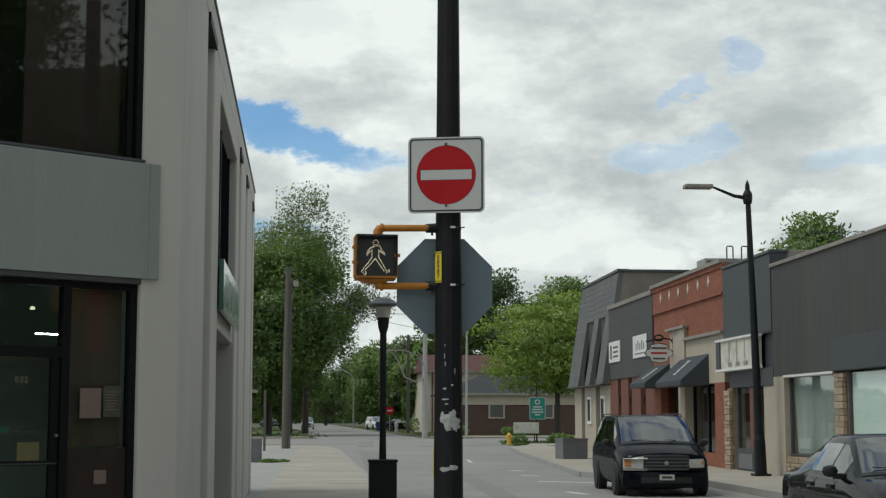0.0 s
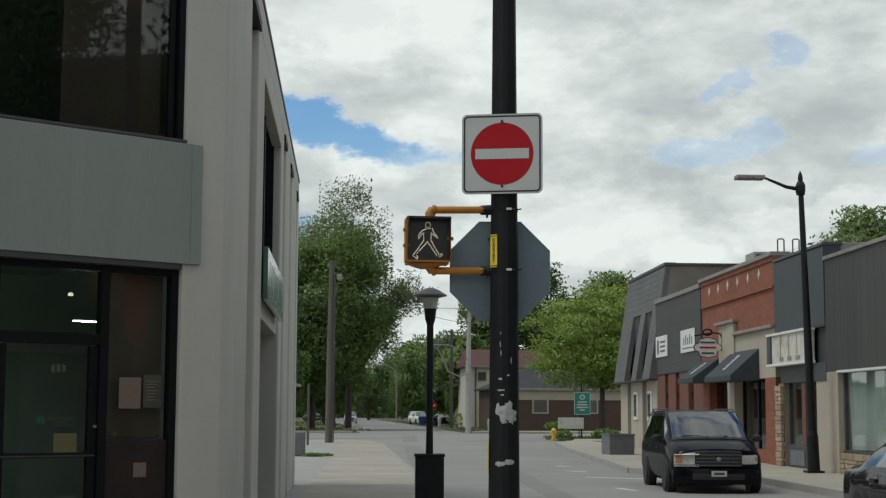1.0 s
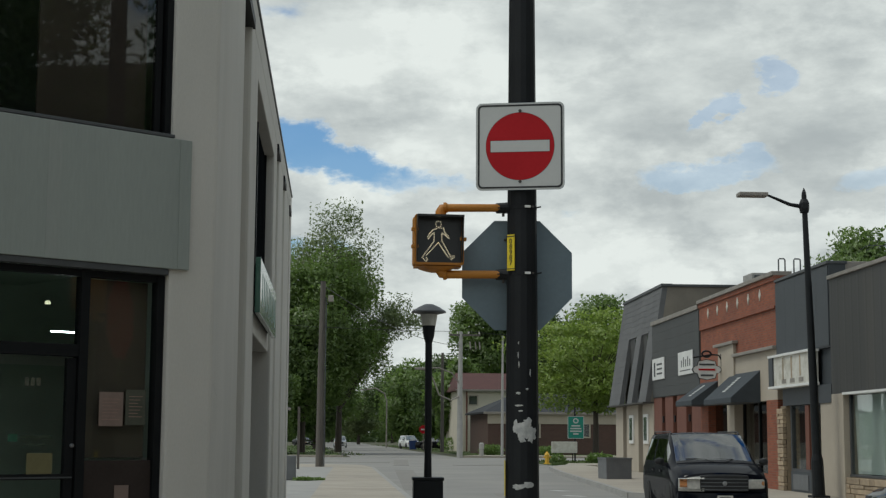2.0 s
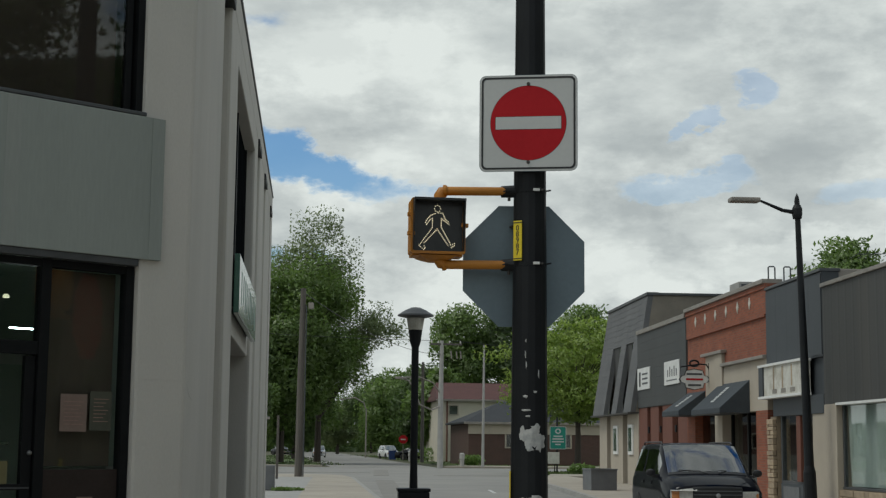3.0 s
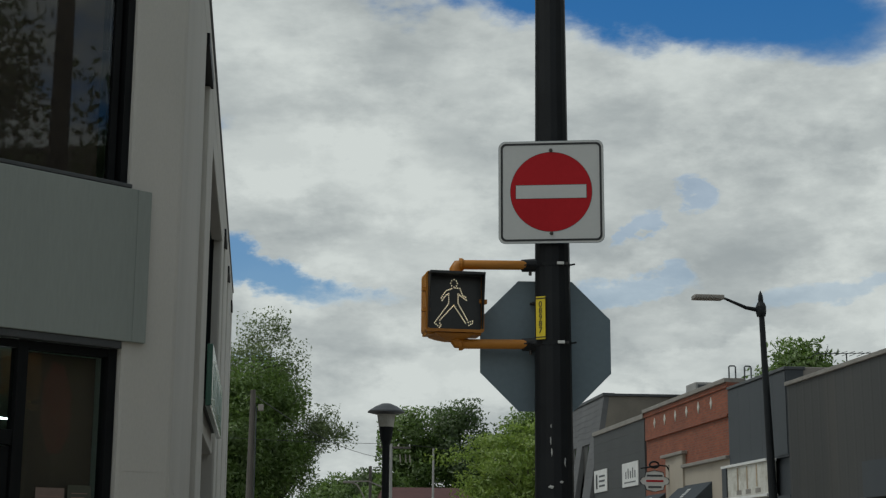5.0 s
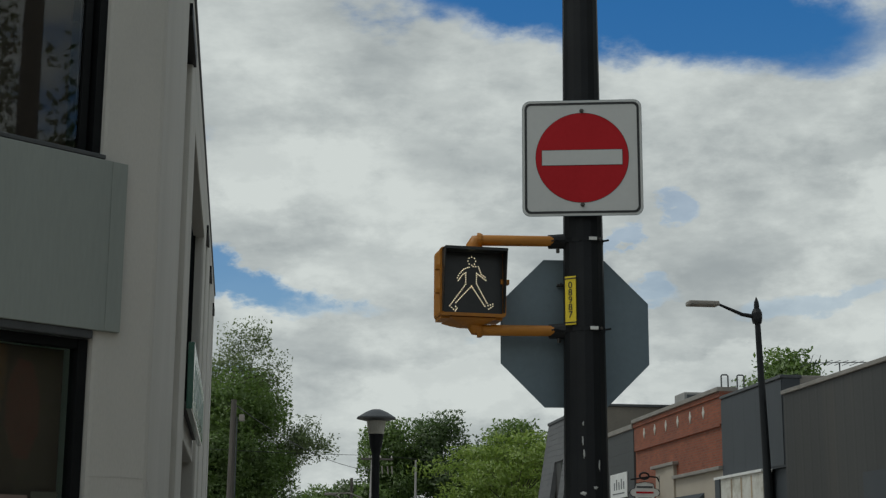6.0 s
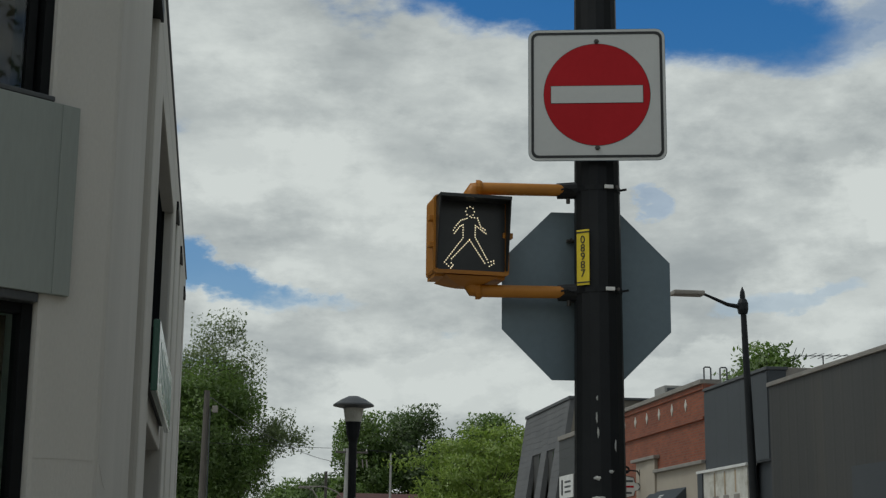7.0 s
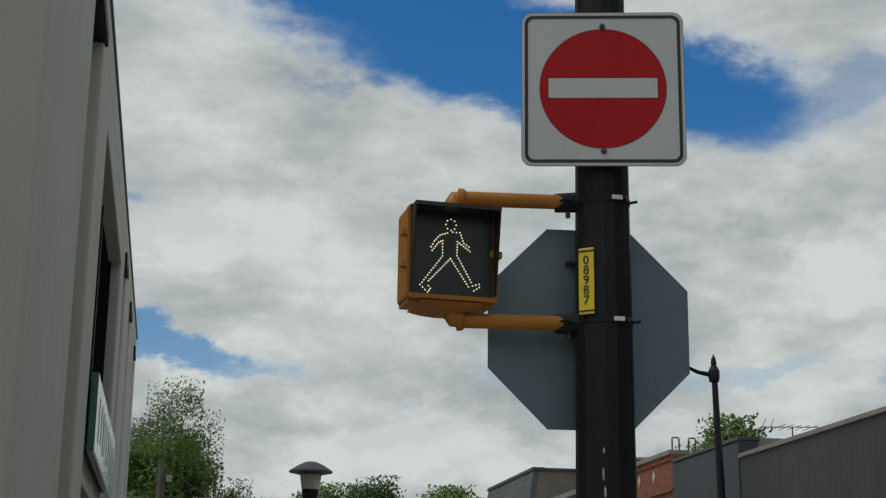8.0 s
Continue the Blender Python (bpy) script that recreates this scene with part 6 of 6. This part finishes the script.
# avenue beyond
for i, (x, y, h, r, mat) in enumerate(((2.5, 150, 13, 4.4, LEAF_DARK), (3.5, 175, 13, 5, LEAF_DEEP), (4.5, 225, 15, 6, LEAF_DEEP), (7, 290, 17, 8, LEAF_DARK), (13, 345, 15, 9, LEAF_DEEP), (24, 300, 16, 8, LEAF_DEEP), (20.5, 235, 14, 6.0, LEAF_DARK), (17.2, 190, 12, 4.6, LEAF_DEEP), (17.5, 160, 11, 4.2, LEAF_DARK), (16.6, 137, 9.5, 3.4, LEAF_DEEP), (13.5, 250, 9, 4, LEAF_PALE), (9.5, 320, 13, 6, LEAF_DARK), (16, 390, 12, 7, LEAF_DEEP), (20.5, 405, 13, 7, LEAF_DARK), (12, 410, 13, 7, LEAF_DARK))):
    tree(x, y, h, (r, r, 1.8), mat, 0.30, 7000, 20 + i, "leafy green street tree down the avenue", clumps=50)
# right of the crossing
tree(16.6, 78, 9.6, (5.4, 4.2, 3.0), LEAF_LIME, 0.125, 15000, 40, "bright lime green tree beside a shop", clumps=110, trunk=0.16, flat=0.45)
tree(20.5, 150, 17.2, (4.6, 4.5, 3), LEAF_DEEP, 0.24, 14000, 41, "tall dark green tree behind houses", clumps=60)
tree(26.5, 152, 18.4, (5.2, 5, 3), LEAF_DARK, 0.24, 15000, 42, "tall dark green tree behind houses", clumps=60)
tree(32, 140, 16.8, (5, 5, 3), LEAF_DEEP, 0.24, 13000, 43, "tall dark green tree behind houses", clumps=60)
tree(25.3, 62, 11.5, (2.7, 2.8, 4.6), LEAF_DEEP, 0.15, 26000, 44, "round green tree behind the shops", clumps=60)
# behind the viewer, seen in the window glass
tree(10.0, -6.5, 10.5, (3.2, 3.0, 3.0), LEAF_DARK, 0.09, 18000, 46, "street tree mirrored in the window glass", clumps=45, trunk=0.14)
tree(9.6, -0.3, 11.0, (3.0, 3.2, 3.0), LEAF_DARK, 0.09, 24000, 45, "street tree mirrored in the window glass", clumps=45, trunk=0.14)
# block rows added out of view, toned for what the window glass reflects
opp = part("unseen_row", box(12.6, -40, 0, 24, 8.9, 8.5, 0.02), PARAPET_STONE)
tagged(opp, "unseen plain stained block row added for window reflections", "building", kind="structure")
opp = part("unseen_row_back", box(-40, -58, 0, 40, -50, 8.0, 0.02), PARAPET_STONE)
tagged(opp, "unseen plain stained block row added behind the viewer for reflections", "building", kind="structure")
wr = np.random.RandomState(77)
n = 26000
ang = wr.uniform(-0.45, 0.5, n)
dist = wr.uniform(430, 470, n)
hh = 9 + 4 * np.sin(ang * 41) + 2.5 * np.sin(ang * 97 + 1)
p = np.stack([np.sin(ang) * dist, np.cos(ang) * dist, wr.uniform(-0.5, 1, n) ** 1.0 * hh], 1)
p[:, 2] = np.abs(p[:, 2])
a, b = wr.normal(size=(n, 3)) * 0.75, wr.normal(size=(n, 3)) * 0.5
me = bpy.data.meshes.new("far_woods")
me.from_pydata(np.stack([p - a, p - b, p + a, p + b], 1).reshape(-1, 3).tolist(), [], np.arange(n * 4).reshape(-1, 4).tolist())
me.materials.append(LEAF_DARK)
tagged(new("far_woods", me), "dark green far woods on the horizon", "woods", kind="stuff")
for i, (x, y, w, h) in enumerate(((13.2, 72.6, 0.5, 0.5), (15.6, 72.8, 0.8, 0.6), (17.5, 73.0, 0.9, 0.6), (14.6, 104.5, 1.0, 0.9), (15.6, 133, 1.8, 1.6), (18.5, 134, 1.6, 1.4), (19.5, 105.5, 1.2, 0.8), (-0.35, 40.1, 0.35, 0.13), (0.0, 40.5, 0.3, 0.10))):
    rr = np.random.RandomState(90 + i)
    n = 500
    p = rr.normal(size=(n, 3))
    p = p / np.linalg.norm(p, axis=1)[:, None] * rr.uniform(0.6, 1, (n, 1)) * [w, w * 0.8, h / 2] + [0, 0, h / 2]
    a = rr.normal(size=(n, 3)) * 0.09 * min(1, w)
    b = rr.normal(size=(n, 3)) * 0.05 * min(1, w)
    me = bpy.data.meshes.new("bush")
    me.from_pydata(np.stack([p - a, p - b, p + a, p + b], 1).reshape(-1, 3).tolist(), [], np.arange(n * 4).reshape(-1, 4).tolist())
    me.materials.append(LEAF_DEEP)
    o = new("bush", me)
    o.matrix_basis = pose(x, y, -0.03)
    tagged(street(o, past=y > 60), "low clipped green bush on the ground", "bush", "low bushes")


# ---------------------------------------------------------------- houses and posts across the crossing
def house(name, x0, y0, x1, y1, eave, ridge, wall, roof, windows, label, hip=1.2, over=0.4):
    h = street(empty(name, label=label, category="house", group="houses past the crossing"), past=True)
    part("wall", box(x0, y0, -0.1, x1, y1, eave, 0.01), wall, h)
    bm = bmesh.new()
    my = (y0 + y1) / 2
    v = [bm.verts.new(p) for p in ((x0 - over, y0 - over, eave), (x1 + over, y0 - over, eave), (x1 + over, y1 + over, eave), (x0 - over, y1 + over, eave), (x0 + hip, my, ridge), (x1 - hip, my, ridge))]
    w = [bm.verts.new(p.co - Vector((0, 0, 0.14))) for p in v[:4]]
    for f in ((0, 1, 5, 4), (2, 3, 4, 5), (1, 2, 5), (3, 0, 4)):
        bm.faces.new([v[k] for k in f])
    for k in range(4):
        bm.faces.new((v[k], w[k], w[(k + 1) % 4], v[(k + 1) % 4]))
    bm.faces.new(w)
    part("roof", bm, roof, h)
    part("fascia", box(x0 - over - 0.03, y0 - over - 0.03, eave - 0.2, x1 + over + 0.03, y0 - over, eave, 0.006), CAP_LIGHT, h)
    for wx, wz, ww, wh in windows:
        wdw = part("window", ring_prism(rounded(ww, wh, 0.01, 1), rounded(ww - 0.24, wh - 0.24, 0.01, 1), 0.08), BEIGE, h, "pale window frame")
        wdw.matrix_basis = pose(wx, y0 - 0.06, wz)
        g = part("pane", box(-ww / 2 + 0.1, 0.02, -wh / 2 + 0.1, ww / 2 - 0.1, 0.05, wh / 2 - 0.1), GLASS, wdw)
    return h


house("brick_bungalow", 14.9, 108, 26, 118, 3.65, 5.6, BRICK_BROWN, ROOF_DARK, ((18.5, 2.3, 1.35, 1.75), (22.6, 2.3, 1.35, 1.75)), "low brown brick house with dark hipped roof", hip=3.5)
part("pale_band", box(14.86, 107.9, 2.62, 26.04, 107.99, 3.5, 0.004), BEIGE, bpy.data.objects["brick_bungalow"])
two = house("cream_house", 15.3, 128, 23.5, 138, 6.3, 8.2, CREAM, ROOF_RED, ((16.6, 5.2, 1.0, 1.1),), "two-storey cream house with maroon roof", hip=0.3)
part("porch_roof", prism([(0, 0), (1.6, 0), (1.5, 0.55), (0.2, 0.75)], 1.6), TEAL, two, "faded green porch roof").matrix_basis = pose(17.6, 126.4, 2.7)
part("porch_post", tube([(17.8, 126.5, 0), (17.8, 126.5, 2.7)], 0.08, 8), WHITE_PAINT, two)
part("door", box(18.2, 127.9, 0, 19.1, 127.98, 2.1, 0.01), PANEL_BROWN, two)
part("downpipe", tube([(16.0, 127.93, 0), (16.0, 127.93, 6.1)], 0.07, 8), TIMBER_RED, two)
part("meter_box", box(17.0, 127.85, 0.9, 17.3, 127.98, 1.4, 0.02), PLANTER, two)
house("brick_cottage", -11.2, 101.2, -1.4, 110, 3.7, 5.0, BRICK_BROWN, ROOF_DARK, ((-4.7, 2.2, 1.2, 1.3),), "small red brick house behind trees", hip=2.5)
part("plinth", box(-11.25, 101.1, 0, -1.35, 101.19, 1.15, 0.01), CAP_LIGHT, bpy.data.objects["brick_cottage"])

# timber pole on the near corner
up = street(empty("timber_pole", label="weathered grey timber utility pole", category="utility pole"))
part("shaft", tube([(-0.41, 60, -0.05), (-0.40, 60, 4), (-0.36, 60, 9.0)], [0.175, 0.155, 0.12], 12), POLE_WOOD, up)
part("conduit", tube([(-0.2, 59.88, 0), (-0.2, 59.88, 6.0), (-0.2, 59.9, 8.2)], 0.03, 6), LINTEL, up)
part("cap_fitting", box(-0.12, 59.8, 8.0, 0.12, 60.1, 8.3, 0.03), CAP_LIGHT, up)
sp = street(empty("sign_post", label="thin wooden sign post on the corner", category="post"))
part("post", box(-1.2, 54.95, 0, -1.1, 55.05, 2.75, 0.01), POLE_WOOD, sp)
# concrete pole on the far corner with cross arm and curved lamp bracket
fp = street(empty("concrete_utility_pole", label="pale concrete utility pole with cross arm", category="utility pole"), past=True)
part("shaft", tube([(11.2, 97.6, -0.15), (11.2, 97.6, 5), (11.25, 97.6, 9.7)], [0.22, 0.19, 0.13], 12), POLE_CONCRETE, fp)
part("cross_arm", box(10.4, 97.5, 9.35, 12.7, 97.62, 9.5, 0.01), POLE_WOOD, fp)
for x in (10.5, 11.0, 11.8, 12.6):
    part("insulator", lathe([(0.04, 0), (0.06, 0.05), (0.03, 0.2)], 8, None, pose(x, 97.56, 9.5)), WHITE_DIRTY, fp)
for x in (11.9, 12.3, 12.6):
    part("fuse_cutout", tube([(x, 97.5, 8.9), (x + 0.05, 97.5, 8.3)], 0.05, 6), CAP_LIGHT, fp)
part("lamp_bracket", tube([(11.15, 97.5, 4.6), (10.5, 97.3, 4.3), (9.6, 97, 4.7), (9.2, 96.9, 5.8), (8.8, 96.8, 6.5), (8.3, 96.8, 6.7)], 0.06, 8), CAP_LIGHT, fp)
part("lamp_bracket", tube([(11.15, 97.5, 5.6), (10.6, 97.3, 6.4), (9.6, 97, 6.8), (8.3, 96.8, 6.75)], 0.05, 8), CAP_LIGHT, fp)
part("lamp_head", box(7.8, 96.6, 6.62, 8.6, 97.0, 6.8, 0.05), CAP_LIGHT, fp)
gp = street(empty("steel_pole", label="slim pale steel pole beside the bungalow", category="utility pole"), past=True)
part("shaft", tube([(14.3, 97.6, -0.05), (14.35, 97.6, 9.4)], [0.11, 0.07], 10), POLE_CONCRETE, gp)
wp = street(empty("timber_pole", label="dark timber utility pole by the lawn", category="utility pole"), past=True)
part("shaft", tube([(13.3, 125, -0.05), (13.3, 125, 9.8)], [0.18, 0.13], 10), POLE_WOOD, wp)
fl = street(empty("street_lamp", label="far street lamp with long curved arm", category="street lamp"), past=True)
part("shaft", tube([(11.9, 170, 0), (11.9, 170, 6.2), (11.6, 170, 7.2), (10.5, 170, 7.9), (9.2, 170, 7.7)], 0.09, 8), CAP_LIGHT, fl)
part("lamp_head", box(8.6, 169.9, 7.55, 9.4, 170.1, 7.75, 0.03), CAP_LIGHT, fl)
rs = street(empty("stop_sign_far", label="small red stop sign on a post", category="traffic sign"), past=True)
part("post", tube([(13.76, 145, 0), (13.76, 145, 2.7)], 0.04, 6), CAP_LIGHT, rs)
part("plate", prism([(x * 1.1, z * 1.1) for x, z in octo], 0.02), SIGN_RED, rs).matrix_basis = pose(13.76, 144.9, 2.3)
part("pale_bar", box(13.5, 144.88, 2.22, 14.02, 144.895, 2.38), SIGN_WHITE, rs)
# teal sign, low board, hydrant
ts = street(empty("parking_sign", label="teal sign with white symbol on a post", category="sign"), past=True)
part("post", tube([(14.4, 73.6, 0), (14.4, 73.6, 3.3)], 0.045, 8), POLE_BLACK, ts)
part("plate", prism(rounded(0.92, 1.34, 0.06), 0.03), TEAL, ts).matrix_basis = pose(14.43, 73.5, 2.07)
part("plate_edge", ring_prism(rounded(0.92, 1.34, 0.06), rounded(0.86, 1.28, 0.05), 0.006), SIGN_WHITE, ts).matrix_basis = pose(14.43, 73.49, 2.07)
part("white_ring", ring_prism([(0.16 * math.cos(k * 0.2618), 0.16 * math.sin(k * 0.2618)) for k in range(24)], [(0.09 * math.cos(k * 0.2618), 0.09 * math.sin(k * 0.2618)) for k in range(24)], 0.006), SIGN_WHITE, ts).matrix_basis = pose(14.43, 73.49, 2.46)
for k, w in enumerate((0.5, 0.62, 0.66, 0.3)):
    part("white_bar", box(14.43 - w / 2, 73.485, 2.12 - k * 0.16, 14.43 + w / 2, 73.497, 2.2 - k * 0.16), SIGN_WHITE, ts)
lb = street(empty("low_board", label="low white board on short posts", category="sign"), past=True)
part("board", box(12.95, 73.0, 0.55, 14.4, 73.06, 1.22, 0.02), WHITE_DIRTY, lb)
for x in (13.2, 14.15):
    part("post", tube([(x, 73.08, 0), (x, 73.08, 0.7)], 0.03, 6), POLE_BLACK, lb)
hy = street(empty("fire_hydrant", pose(11.68, 67.9, 0.0), "yellow fire hydrant on the pavement", "hydrant"), past=True)
part("barrel", lathe([(0.17, 0), (0.17, 0.04), (0.11, 0.05), (0.11, 0.45), (0.14, 0.47), (0.14, 0.5), (0.12, 0.56), (0.06, 0.64), (0.03, 0.66), (0.03, 0.7)], 14), HYDRANT, hy)
for s in (-1, 1):
    part("nozzle", tube([(0, 0, 0.38), (s * 0.18, 0, 0.38)], 0.05, 8), HYDRANT, hy)
for x, y in ((12.9, 131), (13.1, 99.6)):
    b = part("utility_pedestal", lathe([(0.16, 0), (0.16, 0.5), (0.19, 0.55), (0.19, 0.95), (0.1, 1.05)], 10), POLE_CONCRETE)
    b.matrix_basis = pose(x, y, -0.02)
    tagged(street(b, past=True), "short pale utility pedestal by the road", "pedestal", group="pedestals")
# wires overhead
wires = street(empty("overhead_wires", label="thin black overhead wires between the poles", category="wires"), past=True)
for a, b, sag in (((10.6, 97.6, 9.7), (-30, 92, 12.5), 0.8), ((11.8, 97.6, 9.7), (50, 95, 9.5), 0.9), ((11.2, 97.6, 8.6), (-0.36, 60, 8.9), 0.7), ((11.2, 97.6, 9.0), (13.3, 125, 9.5), 0.4)):
    A, Bv = Vector(a), Vector(b)
    part("wire", tube([A.lerp(Bv, k / 12) - Vector((0, 0, sag * 4 * (k / 12) * (1 - k / 12))) for k in range(13)], 0.018, 5), SIGN_BLACK, wires)

# ---------------------------------------------------------------- stone facing, block by block
stone_mesh = {}
rnd = random.Random(9)
for y0, y1, z0, z1, x in ((25.2, 28.5, 0.0, 0.53, FX + 0.04), (24.68, 25.18, 0.0, 2.6, FX + 0.03), (33.0, 33.5, 0.0, 2.36, FX - 0.02), (20.1, 24.6, 0.0, 0.62, FX + 0.04)):
    z = z0
    while z < z1 - 0.06:
        h = min(rnd.choice((0.10, 0.13, 0.17)), z1 - z)
        y = y0
        while y < y1 - 0.05:
            w = min(rnd.choice((0.26, 0.38, 0.5)), y1 - y)
            if y1 - y - w < 0.1:
                w = y1 - y
            key = (round(w, 3), round(h, 3))
            if key not in stone_mesh:
                o = part("stone", box(-0.04, 0.006, 0.006, 0.06, w - 0.006, h - 0.006, 0.012), STONE, store)
                stone_mesh[key] = o
            else:
                o = twin("stone", stone_mesh[key], Matrix.Identity(4), slate if y0 > 30 else store)
            o.matrix_basis = pose(x + rnd.uniform(-0.015, 0.015), y, z)
            y += w
        z += h
